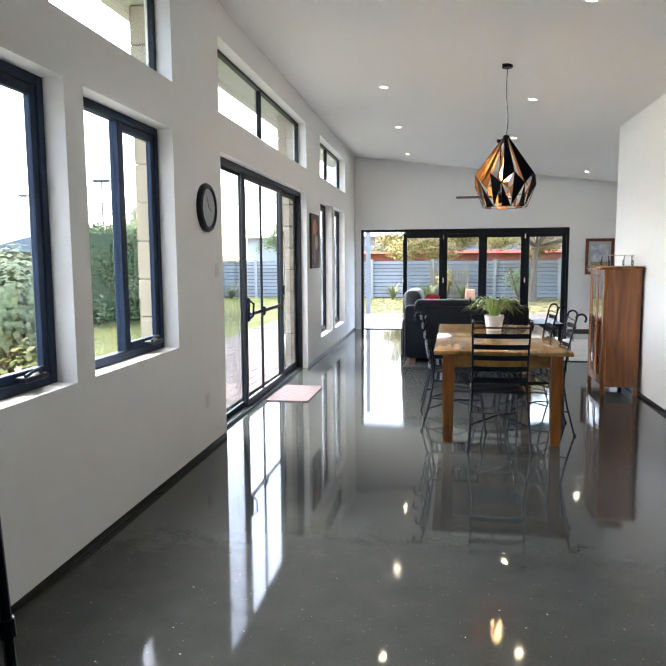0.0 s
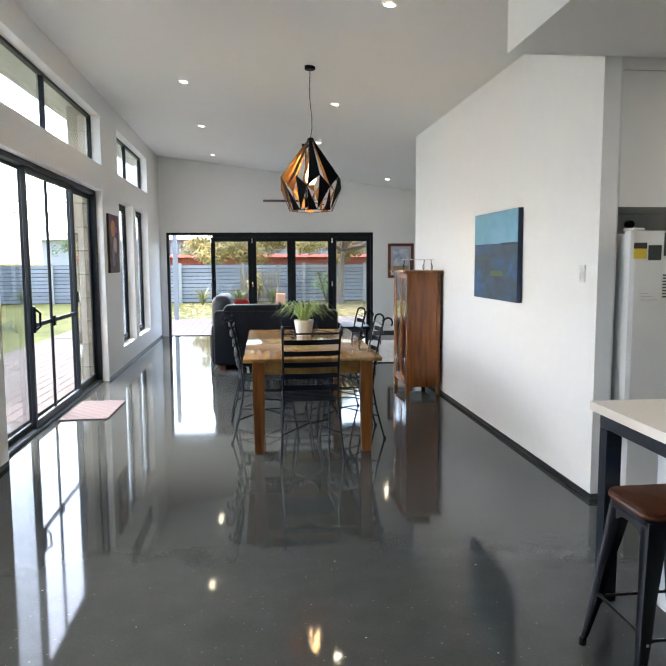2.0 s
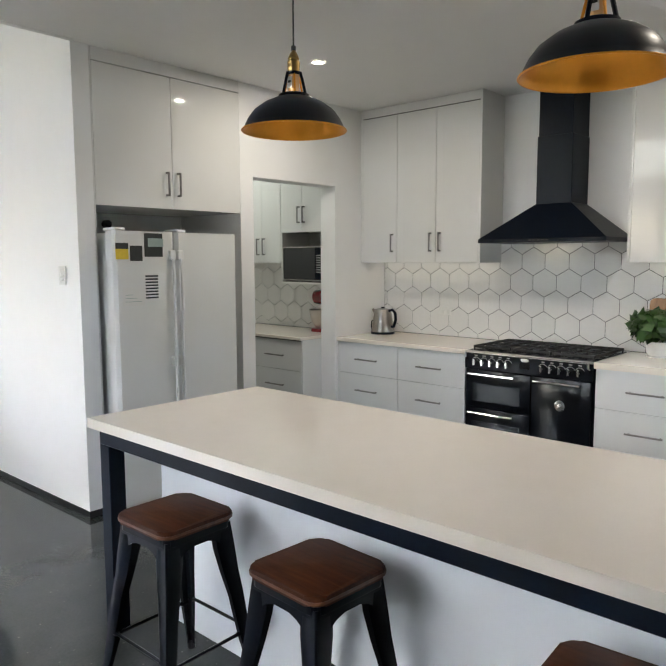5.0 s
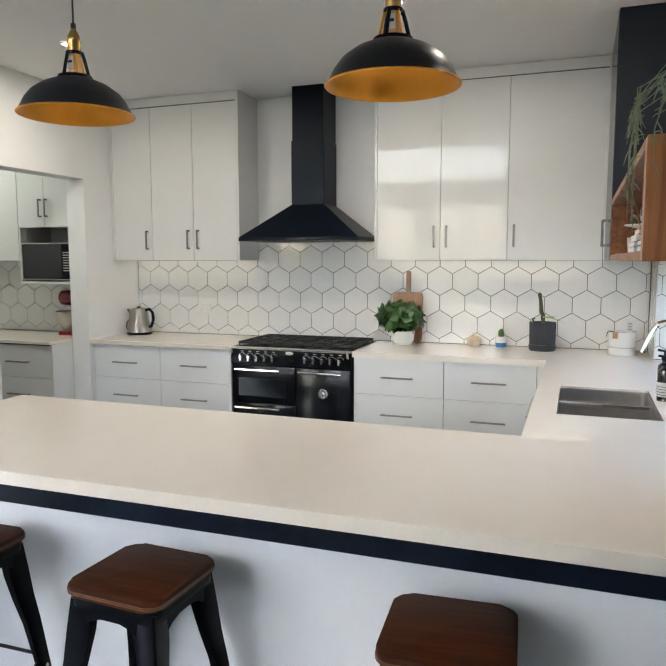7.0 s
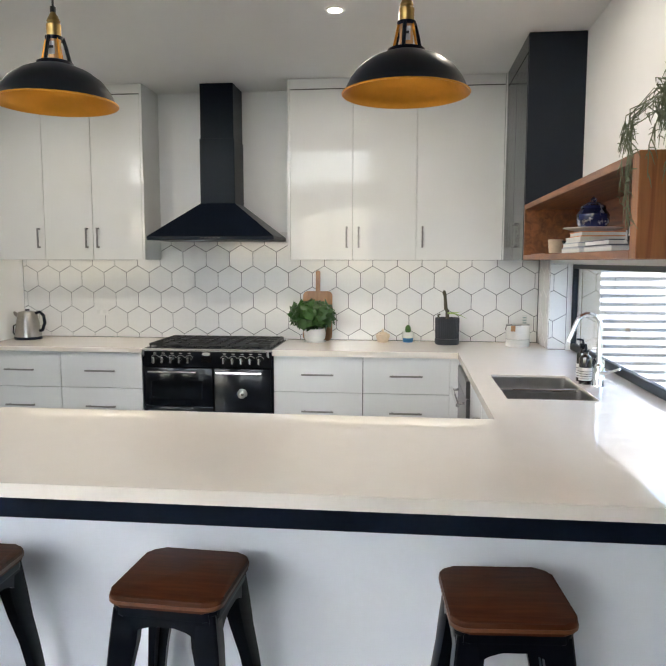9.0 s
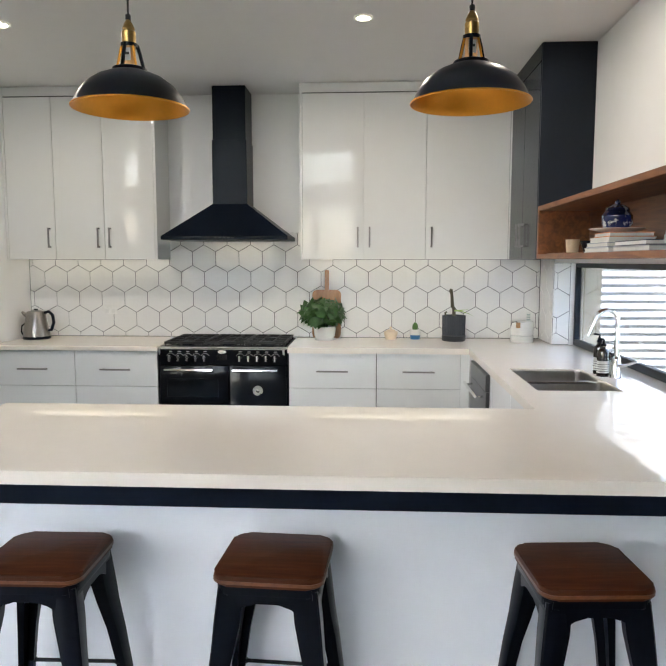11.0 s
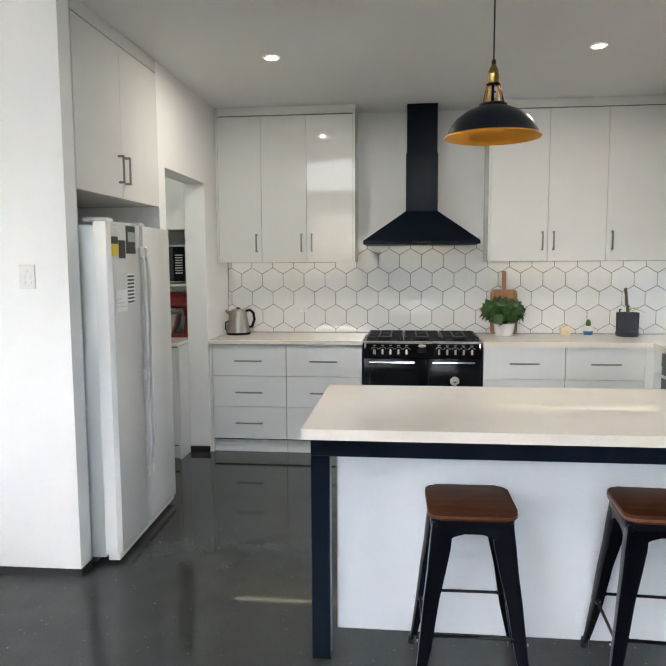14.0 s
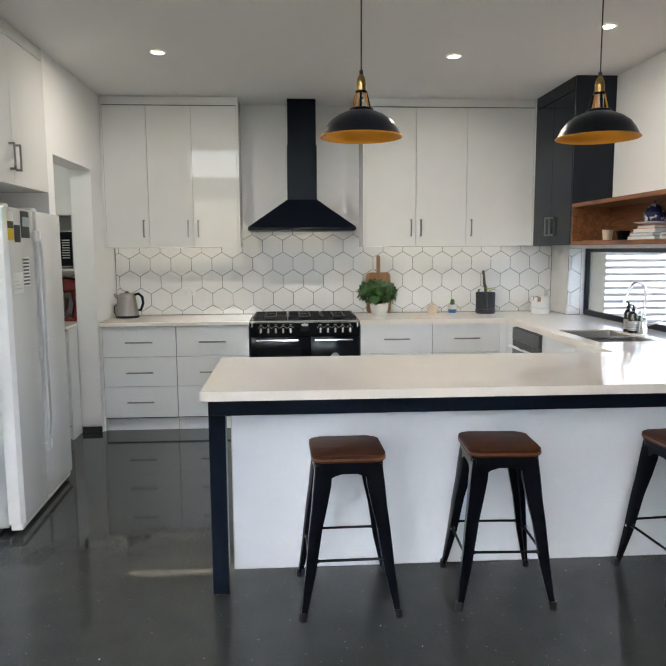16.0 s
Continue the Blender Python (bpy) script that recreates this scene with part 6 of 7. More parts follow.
boxed("apron", (0.09, 0.86, 7.933, 7.955, 0.635, 0.735), M_TABLEWOOD, u)
boxed("apron", (0.02, 0.042, 5.79, 7.9, 0.635, 0.735), M_TABLEWOOD, u)
boxed("apron", (0.908, 0.93, 5.79, 7.9, 0.635, 0.735), M_TABLEWOOD, u)


# ---- wrought-iron chairs ----
def iron_chair():
    u = thing("dining_chair", (0, 0, 0), "black wrought-iron dining chair with slatted seat and scrolled back", "chair", "chairs round the table")
    w = 0.2
    for s in (-1, 1):
        bm = B()
        path = [(s * 0.245, -0.3, 0.0), (s * 0.225, -0.235, 0.25), (s * 0.212, -0.2, 0.45), (s * 0.212, -0.225, 0.7), (s * 0.218, -0.27, 0.93), (s * 0.22, -0.29, 1.0)]
        path += [(s * 0.22, -0.33 + 0.04 * math.cos(radians(a)), 1.005 + 0.04 * math.sin(radians(a))) for a in range(0, 250, 25)]
        tube(bm, path, 0.0085, 8)
        part("back_post", bm, M_BLACKMETAL, u)
        bm = B()
        tube(bm, [(s * 0.2, 0.26, 0.0), (s * 0.195, 0.225, 0.25), (s * 0.19, 0.2, 0.45)], 0.008, 8)
        part("front_leg", bm, M_BLACKMETAL, u)
        for x, y in ((0.245, -0.3), (0.2, 0.26)):
            bm = B()
            lathe(bm, [(0.0001, 0.0), (0.013, 0.0), (0.014, 0.012), (0.009, 0.022)], 10, (s * x, y, 0))
            part("foot", bm, M_BLACKMETAL, u)
        bm = B()
        tube(bm, [(s * 0.222, -0.22, 0.3), (s * 0.205, -0.05, 0.36), (s * 0.2, 0.08, 0.36), (s * 0.196, 0.218, 0.3)], 0.006, 6)
        part("side_stretcher", bm, M_BLACKMETAL, u)
        bm = B()
        tube(bm, [(s * 0.228, -0.245, 0.2), (0, 0, 0.235 + 0.006 * s), (-s * 0.198, 0.235, 0.2)], 0.006, 6)
        part("cross_stretcher", bm, M_BLACKMETAL, u)
        bm = B()
        tube(bm, [(s * 0.205, -0.21, 0.448), (s * 0.2, 0.215, 0.448)], 0.008, 6)
        part("seat_rail", bm, M_BLACKMETAL, u)
    for k in range(5):
        z = 0.57 + k * 0.088
        y = -0.207 - (z - 0.45) * 0.13 - max(0, z - 0.7) * 0.08
        bm = B()
        rings = []
        for i in range(9):
            t = i / 4 - 1
            yy = y - 0.028 * (1 - t * t)
            rings.append([bm.verts.new((t * 0.212, yy + a * 0.003, z + b * 0.019)) for a, b in ((-1, -1), (1, -1), (1, 1), (-1, 1))])
        skin(bm, rings)
        part("back_slat", bm, M_BLACKMETAL, u)
    bm = B()
    tube(bm, [(-0.22, -0.288, 0.985), (0.22, -0.288, 0.985)], 0.007, 8)
    part("top_bar", bm, M_BLACKMETAL, u)
    for k in range(8):
        y = -0.19 + k * 0.056
        bm = B()
        box(bm, -0.205, 0.205, y - 0.013, y + 0.013, 0.452, 0.456)
        part("seat_slat", bm, M_BLACKMETAL, u)
    return u


chair = iron_chair()
copy_thing(chair, pose(0.115, 6.29, 0, 0, 0, -90))
copy_thing(chair, pose(0.06, 7.15, 0, 0, 0, -88))
copy_thing(chair, pose(0.815, 6.31, 0, 0, 0, 90))
copy_thing(chair, pose(0.78, 7.18, 0, 0, 0, 92))
copy_thing(chair, pose(0.5, 8.12, 0, 0, 0, 180))
chair.matrix_basis = pose(0.44, 5.76, 0, 0, 0, 2)

# ---- spider plant ----
c = (0.5, 7.35, 0.77)
u = thing("spider_plant", c, "spider plant with arching striped leaves in a white pot", "potted plant")
pot(u, "pot", [(0.0001, 0.0), (0.075, 0.0), (0.1, 0.14), (0.102, 0.16), (0.095, 0.16), (0.09, 0.14), (0.0001, 0.135)], c, M_POTWHITE)
rnd = random.Random(8)
bm = B()
for k in range(80):
    a, reach, up = rnd.uniform(0, 6.28), rnd.uniform(0.1, 0.34), rnd.uniform(0.14, 0.33)
    d, s = Vector((math.cos(a), math.sin(a), 0)), Vector((-math.sin(a), math.cos(a), 0))
    prev = None
    for i in range(7):
        t = i / 6
        p = Vector((c[0], c[1], c[2] + 0.14)) + d * (0.03 + reach * t) + Vector((0, 0, up * 4 * t * (1 - t * 0.82) * 0.6 - 0.04 * t * t))
        p.z = max(p.z, 0.785)
        wdt = 0.0075 * (1 - t) ** 0.5 + 0.0006
        cur = [bm.verts.new(p + s * wdt), bm.verts.new(p - s * wdt)]
        if prev:
            bm.faces.new((prev[0], cur[0], cur[1], prev[1]))
        prev = cur
part("foliage", bm, M_PALELEAF, u)

# ---- faceted dining pendant ----
px, py, pz = 0.553, 6.9, 2.002
u = thing("faceted_pendant", (px, py, pz), "black faceted cage pendant with copper inside and a warm bulb, lit", "pendant lamp")
COPPER = mat("copper_inner", (0.3, 0.15, 0.045), 0.4, metal=0.5, var=0.1)
N = 8


def facet(r, z, k):
    a = 2 * math.pi * k / N - radians(77.8)
    return Vector((px + r * math.cos(a), py + r * math.sin(a), pz + z))


def plate(verts):
    """A thin metal facet: black outside, copper inside."""
    ctr = sum(verts, Vector()) / len(verts)
    axis = Vector((px, py, ctr.z))
    inward = (axis - ctr).normalized() * 0.003
    for name, off, m in (("outer_facet", Vector((0, 0, 0)), M_BLACKMETAL), ("inner_facet", inward, COPPER)):
        bm = B()
        bm.faces.new([bm.verts.new(v + off) for v in verts])
        bmesh.ops.solidify(bm, geom=bm.faces[:], thickness=0.0012)
        part(name, bm, m, u)


rods = []
for k in range(N):
    upper, lower, after = facet(0.29, 0.305, k), facet(0.285, 0.205, k - 0.51), facet(0.285, 0.205, k + 0.49)
    base, base_low, base_after = facet(0.205, 0.0, k), facet(0.205, 0.0, k - 0.51), facet(0.205, 0.0, k + 0.49)
    plate([facet(0.028, 0.655, k - 0.45), facet(0.028, 0.655, k + 0.1), upper, lower])
    plate([upper, after, base])
    plate([lower, base, base_low])
    rods += [(facet(0.028, 0.655, k), upper), (upper, after), (lower, upper), (lower, base_low), (base_low, base), (base, base_after)]
bm = B()
for a, b in rods:
    tube(bm, [a, b], 0.0022, 5)
part("wire_frame", bm, M_BLACKMETAL, u)
bm = B()
lathe(bm, [(0.03, pz + 0.645), (0.032, pz + 0.665), (0.02, pz + 0.675), (0.0001, pz + 0.676)], 16, (px, py, 0))
lathe(bm, [(0.02, pz + 0.46), (0.02, pz + 0.65)], 12, (px, py, 0))
part("cap", bm, M_BLACKMETAL, u)
bm = B()
lathe(bm, [(0.0001, pz + 0.24), (0.03, pz + 0.25), (0.05, pz + 0.29), (0.05, pz + 0.33), (0.025, pz + 0.39), (0.018, pz + 0.46)], 20, (px, py, 0))
part("bulb", bm, M_BULB, u)
zc = ceil_z(px)
bm = B()
tube(bm, [(px, py, pz + 0.67)] + [(px + 0.02 * math.sin(t * 6.2) * (1 - t), py, pz + 0.67 + (zc - 0.03 - pz - 0.67) * t) for t in (0.15, 0.3, 0.45, 0.6, 0.75, 0.9, 1)], 0.0035, 6)
part("cord", bm, M_SKIRT, u)
bm = B()
lathe(bm, [(0.05, zc + 0.006), (0.05, zc - 0.025), (0.045, zc - 0.03), (0.0001, zc - 0.03)], 24, (px, py, 0))
part("ceiling_rose", bm, M_BLACKMETAL, u)
lamp = new("pendant_bulb_lamp", bpy.data.lights.new("pendant_bulb_lamp", "POINT"))
lamp.data.energy, lamp.data.color, lamp.data.shadow_soft_size = 0.35, (1.0, 0.62, 0.3), 0.05
lamp.location = (px, py, pz + 0.21)

# ---- ceiling fan ----
fx, fy, fz = 0.76, 11.0, 2.43
u = thing("ceiling_fan", (fx, fy, fz), "dark ceiling fan with thin blades at rest", "ceiling fan")
bm = B()
lathe(bm, [(0.0001, fz - 0.09), (0.07, fz - 0.08), (0.1, fz - 0.02), (0.1, fz + 0.04), (0.04, fz + 0.08), (0.0001, fz + 0.085)], 24, (fx, fy, 0))
part("motor", bm, M_BLACKMETAL, u)
bm = B()
tube(bm, [(fx, fy, fz + 0.07), (fx, fy, ceil_z(fx) - 0.04)], 0.012, 8)
lathe(bm, [(0.06, ceil_z(fx) + 0.008), (0.06, ceil_z(fx) - 0.03), (0.015, ceil_z(fx) - 0.06)], 18, (fx, fy, 0))
part("rod", bm, M_BLACKMETAL, u)
for k in range(3):
    a = radians(184 + 120 * k)
    d, s = Vector((math.cos(a), math.sin(a), 0)), Vector((-math.sin(a), math.cos(a), 0))
    bm = B()
    rings = [[bm.verts.new(Vector((fx, fy, fz + 0.01)) + d * r + s * (wd * e) + Vector((0, 0, 0.008 * e + h))) for e, h in ((-1, 0), (1, 0), (1, 0.008), (-1, 0.008))] for r, wd in ((0.09, 0.04), (0.2, 0.065), (0.55, 0.06), (0.66, 0.045))]
    skin(bm, rings)
    part("blade", bm, M_BLACKMETAL, u)

# ---- sofa, rug, mat ----
u = thing("sofa", (0.4, 10.5, 0.0), "black leather sofa seen from behind, with a red cushion", "sofa")
boxed("back_frame", (-0.62, 1.14, 10.0, 10.22, 0.06, 0.84), M_LEATHER, u, 0.06, 3)
boxed("base", (-0.6, 1.12, 10.2, 11.0, 0.06, 0.4), M_LEATHER, u, 0.03, 2)
for a, b in ((-0.48, 0.42), (0.44, 1.02)):
    boxed("back_cushion", (a, b, 10.04, 10.42, 0.55, 0.915), M_LEATHER, u, 0.07, 3)
    boxed("seat_cushion", (a, b, 10.4, 10.98, 0.38, 0.52), M_LEATHER, u, 0.05, 3)
for a in (-0.66, 1.0):
    boxed("arm", (a, a + 0.2, 10.05, 11.02, 0.06, 0.66), M_LEATHER, u, 0.07, 3)
for x in (-0.55, 1.05):
    for y in (10.06, 10.9):
        boxed("foot", (x, x + 0.09, y, y + 0.08, 0.0, 0.06), mat("red_brown_foot", (0.15, 0.04, 0.02), 0.4) if "red_brown_foot" not in bpy.data.materials else bpy.data.materials["red_brown_foot"], u)
u = thing("sofa_chaise", (-0.35, 11.9, 0.0), "black leather chaise end of the sofa", "sofa")
boxed("base", (-0.75, 0.1, 11.04, 12.3, 0.0, 0.42), M_LEATHER, u, 0.05, 3)
# Same black leather, coloured greyer here to paint in its sheen.
boxed("headrest", (-0.72, -0.42, 11.05, 12.2, 0.4, 1.0), mat("leather_sheen_grey", (0.025, 0.028, 0.034), 0.3, bump=0.3, bscale=60), u, 0.12, 4)
bm = B()
box(bm, -0.38, -0.14, 11.3, 11.45, 0.43, 0.93, 0.06, 3)
one("cushion", bm, mat("red_fabric", (0.4, 0.02, 0.02), 0.8), "red fabric cushion on the sofa", "cushion")
u = thing("coffee_table", (1.6, 11.7, 0.0), "low dark coffee table on the rug", "table")
boxed("tabletop", (1.25, 1.85, 11.6, 12.4, 0.4, 0.44), M_BLACKMETAL, u, 0.004)
for x in (1.28, 1.77):
    for y in (11.63, 12.32):
        boxed("leg", (x, x + 0.05, y, y + 0.05, 0.0, 0.4), M_BLACKMETAL, u)
bm = B()
box(bm, 1.25, 3.2, 10.45, 13.2, 0.001, 0.014, 0.004)
one("rug", bm, mat("grey_white_rug", (0.6, 0.6, 0.59), 0.95, var=0.25, scale=9, bump=0.5, bscale=150), "pale grey woven rug", "rug")
bm = B()
box(bm, 1.245, 3.205, 10.42, 10.448, 0.001, 0.013)
one("rug_border", bm, M_SKIRT, "dark bound edge of the rug", "rug edge")
m = mat("red_white_mat", (0.6, 0.5, 0.5), 0.95, var=0.1, scale=20, bump=0.4, bscale=200)
n, l = m.node_tree.nodes, m.node_tree.links
ch, co = n.new("ShaderNodeTexChecker"), n.new("ShaderNodeTexCoord")
ch.inputs["Scale"].default_value = 16
ch.inputs[1].default_value, ch.inputs[2].default_value = (0.105, 0.092, 0.095, 1), (0.082, 0.054, 0.06, 1)
l.new(co.outputs["Object"], ch.inputs[0])
l.new(ch.outputs[0], n["Principled BSDF"].inputs["Base Color"])
bm = B()
prism(bm, rounded(-1.905, -1.445, 7.1, 8.0, 0.02), "z", 0.001, 0.012)
one("door_mat", bm, m, "red and white woven door mat", "mat")

# dark stand beside the window wall
u = thing("floor_stand", (-0.56, 1.0, 0.0), "thin black metal stand leg with a collar", "stand")
bm = B()
tube(bm, [(-0.568, 1.0, 0.0), (-0.6465, 1.0, 1.35)], 0.0095, 8)
part("pole", bm, M_BLACKMETAL, u)
bm = B()
tube(bm, [(-0.6221, 1.0, 0.93), (-0.6244, 1.0, 0.96)], 0.014, 10)
part("collar", bm, M_BLACKMETAL, u)

# ---- outside ----
bm = B()
bmesh.ops.create_grid(bm, x_segments=4, y_segments=4, size=700)
for v in bm.verts:
    v.co.z = -0.16
tagged(part("ground", bm, M_GRASS), "green lawn with dry patches", "lawn", kind="structure")


def deck(name, x0, x1, y0, y1):
    d = thing(name, ((x0 + x1) / 2, (y0 + y1) / 2, -0.16), "weathered grey-pink timber deck", "deck", kind="structure")
    boxed("joist_bed", (x0, x1, y0, y1, -0.16, -0.06), M_SKIRT, d)
    mesh, x = None, x0
    while x < x1 - 0.05:
        b = boxed("plank", (x, x + 0.135, y0, y1, -0.058, -0.03), M_DECK, d, 0.003) if mesh is None else new("plank", mesh)
        if mesh is None:
            mesh, first = b.data, x
        else:
            b.parent = d
            b.location.x = x - first
        x += 0.14


deck("deck_west", -4.35, -2.33, 4.2, 14.8)
deck("deck_north", -4.35, 4.8, 14.86, 19.4)

for y0, y1 in ((5.29, 5.62), (9.6, 10.1), (-0.4, 0.2)):
    t = thing("stone_pier", (-2.35, (y0 + y1) / 2, -0.16), "cream sandstone block pier under the eave", "pier", "stone piers")
    for k in range(12):
        z = -0.15 + k * 0.305
        b = boxed("stone", ((-2.45 if y0 < 9 else -2.38), (-2.08 if y0 < 9 else -2.14), y0, y1, z, z + 0.298), M_SANDSTONE, t, 0.008)
t = thing("veranda_post", (-2.3, 19.3, -0.16), "pale grey metal veranda post", "post")
boxed("shaft", (-2.34, -2.22, 19.15, 19.27, -0.16, 2.9), mat("pale_grey_metal", (0.2, 0.205, 0.21), 0.6), t, 0.004)

# fence of horizontal slats
f = thing("slat_fence", (-2, 28.6, -0.16), "blue-grey horizontal slat fence with posts", "fence")
mesh = None
for bay in range(14):
    x0 = -23.28 + bay * 2.5
    boxed("post", (x0 - 0.06, x0 + 0.06, 28.5, 28.58, -0.16, 1.46), mat("old_fence_post", (0.3, 0.29, 0.26), 0.85) if bay == 0 else bpy.data.materials["old_fence_post"], f)
    for k in range(10):
        if mesh is None:
            first = boxed("slat", (x0, x0 + 2.5, 28.6, 28.63, -0.1, 0.026), M_FENCE, f, 0.004)
            mesh = first.data
        else:
            ob = new("slat", mesh)
            ob.parent = f
            ob.location = (bay * 2.5, 0.006 * (k % 2), k * 0.15)
# Added dark sheet that gives the slat gaps their shade.
boxed("gap_shade_sheet", (-23.28, 11.72, 28.66, 28.68, -0.14, 1.4), mat("fence_gap_shade", (0.035, 0.037, 0.04), 0.8), f)
f2 = thing("slat_fence", (-14, 20, -0.16), "blue-grey horizontal slat side fence", "fence")
for k in range(9):
    boxed("slat", (-20.03, -20.0, -5, 28.5, -0.1 + k * 0.187, 0.078 + k * 0.187), M_FENCE, f2, 0.004)

t = thing("picket_gate", (0.2, 27.9, -0.16), "weathered timber picket panel against the fence", "gate")
PICK = mat("old_picket_wood", (0.2, 0.16, 0.11), 0.9, var=0.2)
for k in range(12):
    x = -0.78 + k * 0.113
    boxed("picket", (x, x + 0.062, 27.9, 27.925, -0.16, 1.06 + 0.05 * (k % 2)), PICK, t)
for x in (-0.86, 0.6):
    boxed("gate_post", (x, x + 0.09, 27.9, 27.99, -0.16, 1.4), PICK, t, 0.006)
for z in (0.1, 0.8):
    boxed("rail", (-0.8, 0.62, 27.93, 27.97, z, z + 0.07), PICK, t)
bm = B()
box(bm, 0.53, 0.89, 26.4, 26.8, -0.16, 0.3, 0.03, 2)
one("planter_box", bm, mat("terracotta", (0.36, 0.18, 0.1), 0.8), "orange terracotta planter in the garden bed", "planter")

# garden bed of fallen leaves
bm = B()
rnd = random.Random(21)
for k in range(9000):
    x, y = rnd.uniform(-3, 9), rnd.uniform(20.5, 28.3)
    if rnd.random() > 0.25 + 0.75 * (x + 3) / 12:
        continue
    a, s = rnd.uniform(0, 6.28), rnd.uniform(0.03, 0.06)
    vs = [bm.verts.new((x + s * math.cos(a + q), y + s * math.sin(a + q), -0.15 + rnd.uniform(0, 0.03))) for q in (0, 1.7, 3.1, 4.6)]
    bm.faces.new(vs)
tagged(part("fallen_leaves", bm, mat("dry_leaf", (0.3, 0.22, 0.11), 0.9, var=0.4, scale=8)), "dry fallen leaves on the lawn", "leaves", kind="stuff")


def shrub(name, x, y, r, h, n, leaf, material, label, seed, group=""):
    t = thing(name, (x, y, -0.16), label, "shrub", group)
    bm = B()
    rnd = random.Random(seed)
    for k in range(6):
        a = rnd.uniform(0, 6.28)
        tube(bm, [(x, y, -0.16), (x + 0.5 * r * math.cos(a), y + 0.5 * r * math.sin(a), h * 0.5), (x + 0.8 * r * math.cos(a), y + 0.8 * r * math.sin(a), h * 0.85)], [0.03, 0.02, 0.008], 5)
    part("trunk", bm, mat("shrub_bark", (0.1, 0.07, 0.045), 0.9) if "shrub_bark" not in bpy.data.materials else bpy.data.materials["shrub_bark"], t)
    bm = B()
    for k in range(7):
        a, q = rnd.uniform(0, 6.28), rnd.uniform(0, 0.55)
        leaf_blob(bm, (x + q * r * math.cos(a), y + q * r * math.sin(a), h * rnd.uniform(0.4, 0.65)), r * rnd.uniform(0.5, 0.75), h * rnd.uniform(0.3, 0.42), n // 7, leaf, seed * 31 + k)
    part("crown", bm, material, t)


def tuft(x, y, r, h, seed):
    t = thing("strap_leaf_clump", (x, y, -0.16), "clump of green strap-leaved plant by the fence", "plant", "strap-leaf clumps")
    bm = B()
    rnd = random.Random(seed)
    for k in range(90):
        a, q, u2 = rnd.uniform(0, 6.28), rnd.uniform(0.3, 1.0) * r, rnd.uniform(0.6, 1.0) * h
        d, s = Vector((math.cos(a), math.sin(a), 0)), Vector((-math.sin(a), math.cos(a), 0))
        prev = None
        for i in range(5):
            tt = i / 4
            p = Vector((x, y, -0.16)) + d * q * tt + Vector((0, 0, u2 * 2 * tt * (1 - 0.55 * tt)))
            w = 0.016 * (1 - tt) + 0.001
            cur = [bm.verts.new(p + s * w), bm.verts.new(p - s * w)]
            if prev:
                bm.faces.new((prev[0], cur[0], cur[1], prev[1]))
            prev = cur
    part("leaves", bm, M_TUFT, t, kind="stuff")


M_TUFT = mat("strap_leaf", (0.16, 0.17, 0.07), 0.6, var=0.3, scale=9)
M_HEDGE = mat("hedge_leaf", (0.15, 0.2, 0.09), 0.8, spec=0.2, var=0.4, scale=9)
M_BUSH = mat("grey_green_bush_leaf", (0.15, 0.19, 0.105), 0.85, spec=0.15, var=0.35, scale=14)
M_AUTUMN = mat("yellow_green_leaf", (0.26, 0.21, 0.075), 0.8, spec=0.2, var=0.55, scale=6)
for k, (x, r) in enumerate(((-2.3, 0.75), (-0.9, 0.8), (0.4, 0.6), (4.6, 0.8), (6.8, 0.9), (-6, 0.8), (-9, 0.8), (-4.2, 0.7))):
    tuft(x, 27.4 - 0.2 * (k % 3), r, 0.8, 40 + k)
shrub("garden_shrub", 2.6, 27.5, 0.7, 1.3, 500, 0.12, M_HEDGE, "round green shrub by the fence", 3, "garden shrubs")
shrub("garden_shrub", -0.2, 27.0, 0.5, 1.3, 400, 0.1, M_AUTUMN, "yellowing shrub by the fence", 9, "garden shrubs")

# hedge seen through the side windows
t = thing("hedge", (-9.0, 18, -0.16), "tall clipped green hedge", "hedge")
bm = B()
rnd = random.Random(77)
for k in range(17000):
    s = rnd.uniform(0.58, 1.12)
    face = rnd.random()
    x, y = -13 + 4.6 * s, 12.4 + 6.6 * s
    off = 0.6 if face < 0.7 else rnd.uniform(-0.6, 0.6)
    z = rnd.uniform(-0.1, 2.3) if face < 0.7 else 2.3 + rnd.uniform(-0.1, 0.15)
    nx, ny = 0.82, -0.57
    bulge = 0.16 * math.sin(5 * s * 3.1) + 0.12 * math.sin(z * 4 + s * 20)
    p = Vector((x + nx * (off + bulge), y + ny * (off + bulge), z)) + Vector((rnd.uniform(-0.1, 0.1), rnd.uniform(-0.1, 0.1), rnd.uniform(-0.1, 0.1)))
    a = Vector((rnd.uniform(-1, 1), rnd.uniform(-1, 1), rnd.uniform(-1, 0.4))).normalized() * 0.075
    b = a.cross(Vector((rnd.uniform(-1, 1), rnd.uniform(-1, 1), rnd.uniform(-1, 1)))).normalized() * 0.034
    bm.faces.new([bm.verts.new(q) for q in (p, p + a * 0.5 + b, p + a, p + a * 0.5 - b)])
part("leaves", bm, M_HEDGE, t, kind="stuff")
# Solid dark block standing in for the shade between the inner leaves.
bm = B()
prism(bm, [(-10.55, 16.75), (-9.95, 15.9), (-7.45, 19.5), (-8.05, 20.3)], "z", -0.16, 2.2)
part("core", bm, mat("hedge_shade_core", (0.05, 0.075, 0.03), 0.9, var=0.4), t)
shrub("window_bush", -4.7, 6.9, 1.1, 1.7, 5600, 0.085, M_BUSH, "grey-green bush close to the side window", 15)
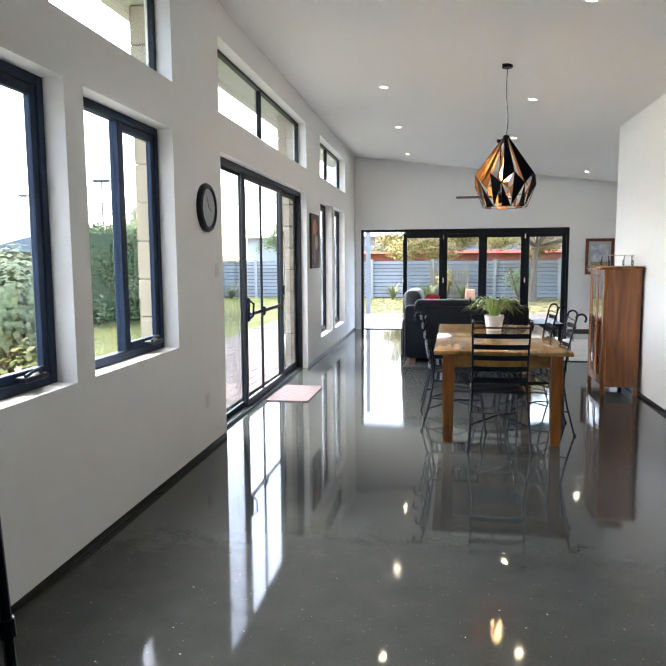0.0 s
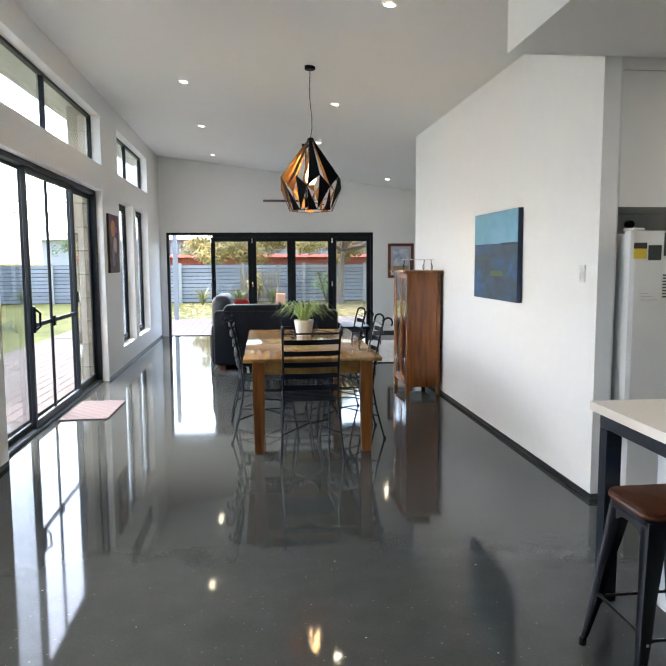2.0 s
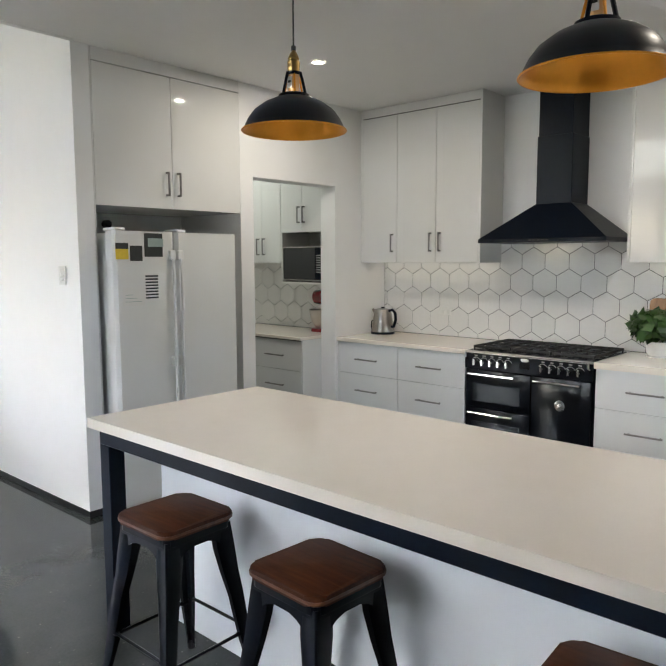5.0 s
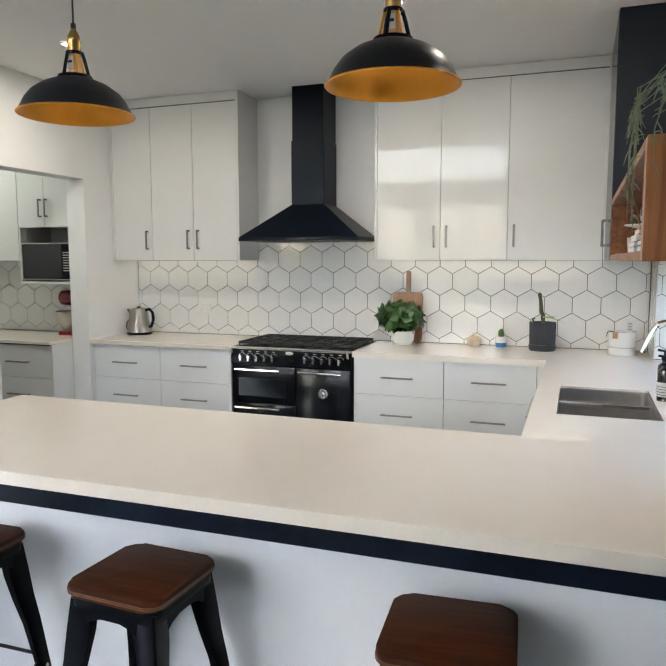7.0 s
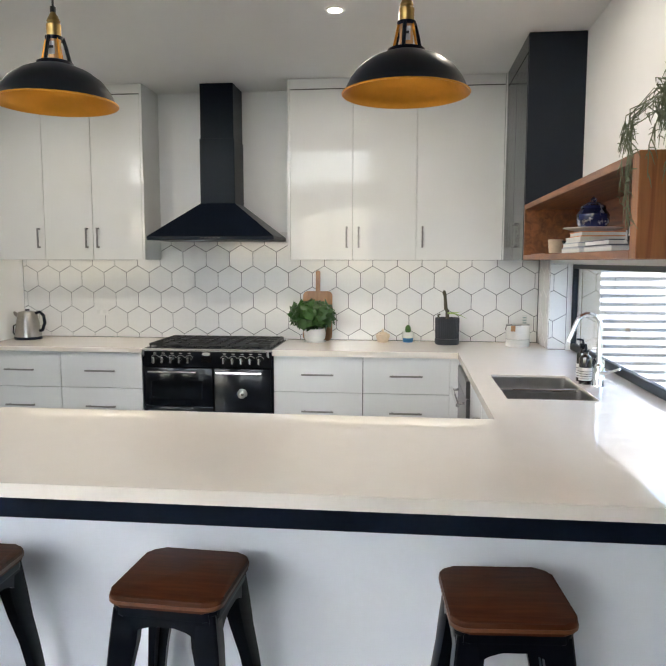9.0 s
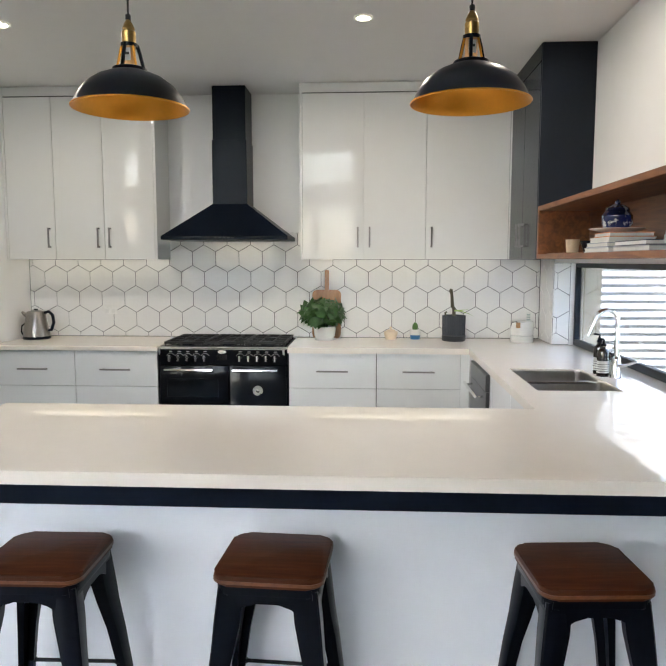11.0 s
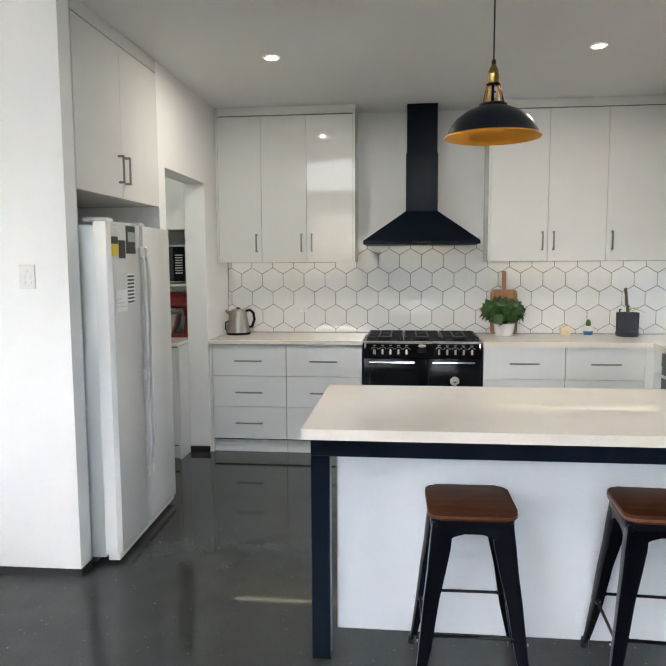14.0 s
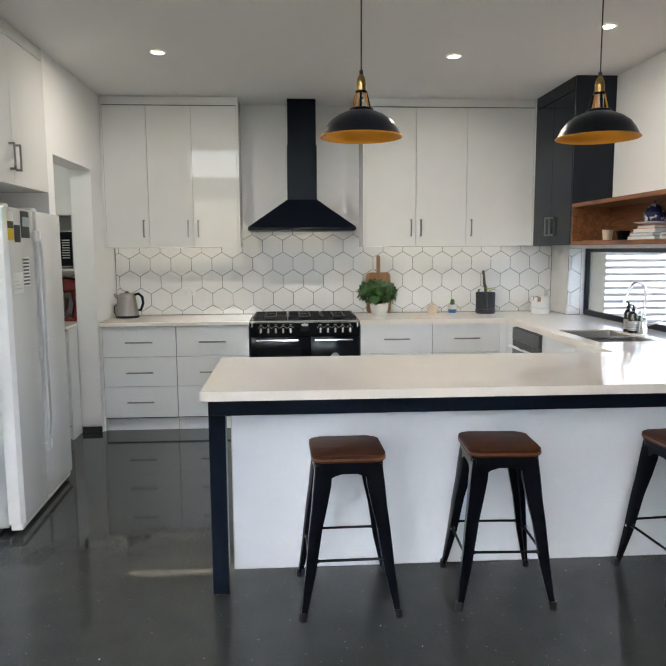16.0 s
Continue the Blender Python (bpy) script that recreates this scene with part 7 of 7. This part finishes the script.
shrub("window_bush", -4.0, 6.0, 0.5, 0.9, 420, 0.1, mat("yellowing_leaf", (0.16, 0.17, 0.03), 0.5, var=0.4, scale=9), "low bush with yellowing leaves under the window", 16)


def tree(x, y, h, spread, n, seed, material, lean=0.0):
    t = thing("tree", (x, y, -0.16), "garden tree with a pale trunk and thinning yellow-green leaves", "tree", "garden trees")
    rnd = random.Random(seed)
    bm = B()
    fork = Vector((x + lean, y, h * 0.52))
    tube(bm, [(x, y, -0.2), (x + 0.04, y, 0.6), (x + lean * 0.5, y, h * 0.25), fork], [0.17, 0.14, 0.12, 0.09], 10)
    tips = []
    for k in range(16):
        a = 2 * math.pi * k / 16 + rnd.uniform(-0.3, 0.3)
        out = spread * rnd.uniform(0.25, 1)
        tip = Vector((x + out * math.cos(a), y + out * math.sin(a), h * rnd.uniform(0.5, 1.0)))
        mid = fork.lerp(tip, 0.5) + Vector((0, 0, 0.3))
        tube(bm, [fork, mid, tip], [0.08, 0.045, 0.012], 6)
        tips += [tip, mid.lerp(tip, 0.5), tip + Vector((rnd.uniform(-0.5, 0.5), rnd.uniform(-0.5, 0.5), -rnd.uniform(0.1, 0.5)))]
    part("trunk", bm, M_BARK, t)
    bm = B()
    for k, tip in enumerate(tips):
        leaf_blob(bm, tip, spread * rnd.uniform(0.12, 0.28), h * rnd.uniform(0.06, 0.14), n // len(tips), 0.1, seed * 50 + k, 0.1)
    part("crown", bm, material, t)


M_BARK = mat("pale_mottled_bark", (0.13, 0.1, 0.075), 0.9, var=0.35, scale=5, bump=0.4, bscale=20)
tree(3.03, 27.0, 3.7, 3.4, 22000, 2, M_AUTUMN, 0.1)
tree(-0.6, 31.5, 3.6, 3.2, 18000, 5, M_AUTUMN)
tree(8.5, 31, 4.0, 3.0, 8000, 6, M_HEDGE)
tree(-18.6, 40, 4.9, 1.8, 5000, 7, M_HEDGE)
tree(-10.2, 40, 3.9, 1.2, 2500, 8, M_HEDGE)

# neighbouring houses
ROOFRED = mat("red_roof_sheet", (0.2, 0.04, 0.026), 0.95, spec=0.05, var=0.2)


def corrugated(name, x0, x1, y, z0, z1, material, parent, step=0.16):
    bm = B()
    k, x, lo, hi = 0, x0, [], []
    while x <= x1:
        d = 0.03 * (k % 2)
        lo.append(bm.verts.new((x, y + d, z0)))
        hi.append(bm.verts.new((x, y + d, z1)))
        x += step / 2
        k += 1
    for i in range(len(lo) - 1):
        bm.faces.new((lo[i], lo[i + 1], hi[i + 1], hi[i]))
    bmesh.ops.solidify(bm, geom=bm.faces[:], thickness=0.02)
    part(name, bm, material, parent)


t = thing("neighbour_house", (2, 37, -0.16), "low brick house with a red sheet roof beyond the fence", "house")
boxed("wall", (-7, 16, 37, 44, -0.16, 1.74), mat("brick_red_wall", (0.26, 0.075, 0.045), 0.9, spec=0.1, var=0.25), t)
bm = B()
prism(bm, [(36.7, 1.74), (44.3, 1.74), (40.5, 1.93)], "x", -7.6, 16.6)
part("roof", bm, ROOFRED, t)
for x in (-4, 1.5, 7, 12):
    w = boxed("window", (x, x + 1.6, 36.96, 37.02, 0.5, 1.35), M_POTWHITE, t)
    boxed("pane", (x + 0.1, x + 1.5, 36.93, 36.955, 0.6, 1.25), M_ENAMEL, w)
t = thing("shed", (2, 47, -0.16), "large pale corrugated metal shed in the distance", "shed")
corrugated("wall", -14, 20, 46, 0, 2.95, mat("pale_corrugated_steel", (0.42, 0.44, 0.46), 0.5, var=0.05), t, 0.5)
bm = B()
prism(bm, [(45.5, 2.95), (56, 2.95), (51, 3.5)], "x", -14.5, 20.5)
part("roof", bm, mat("white_shed_roof", (0.7, 0.7, 0.7), 0.5), t)
t = thing("neighbour_house", (-19, 23, -0.16), "grey-roofed house beyond the hedge", "house")
boxed("wall", (-24.6, -14.1, 18.5, 28, -0.16, 1.85), mat("cream_render", (0.3, 0.25, 0.19), 0.85, var=0.08), t)
bm = B()
prism(bm, [(17.8, 1.8), (28.7, 1.8), (23.2, 2.8)], "x", -25.2, -13.5)
part("roof", bm, mat("slate_grey_roof", (0.13, 0.15, 0.18), 0.6, var=0.1), t)
w = boxed("window", (-18.6, -17.0, 18.44, 18.52, 0.7, 1.6), M_POTWHITE, t)
boxed("pane", (-18.5, -17.1, 18.41, 18.435, 0.8, 1.5), M_ENAMEL, w)
POLE = mat("dull_grey_pole", (0.06, 0.062, 0.065), 0.7, spec=0.2)
for x, y, h in ((-25.2, 47, 7.1), (-27.4, 62, 6.4), (-40.4, 60, 7.5)):
    t = thing("street_lamp", (x, y, -0.16), "tall thin light pole with a flat head", "street lamp", "light poles")
    bm = B()
    tube(bm, [(x, y, -0.16), (x, y, h)], [0.075, 0.05], 8)
    part("pole", bm, POLE, t)
    boxed("head", (x - 0.6, x + 0.6, y - 0.2, y + 0.2, h, h + 0.2), POLE, t)
t = thing("power_line", (-10, 34, -0.16), "overhead power lines beyond the fence", "power line")
boxed("pole", (-21.1, -20.9, 33.9, 34.1, -0.16, 7.0), PICK, t)
for z in (4.0, 4.5, 5.2):
    bm = B()
    tube(bm, [(-40, 34, z + 0.3), (-21, 34, z), (-5, 34, z - 0.25), (12, 34, z + 0.2)], 0.02, 5)
    part("wire", bm, M_SKIRT, t)
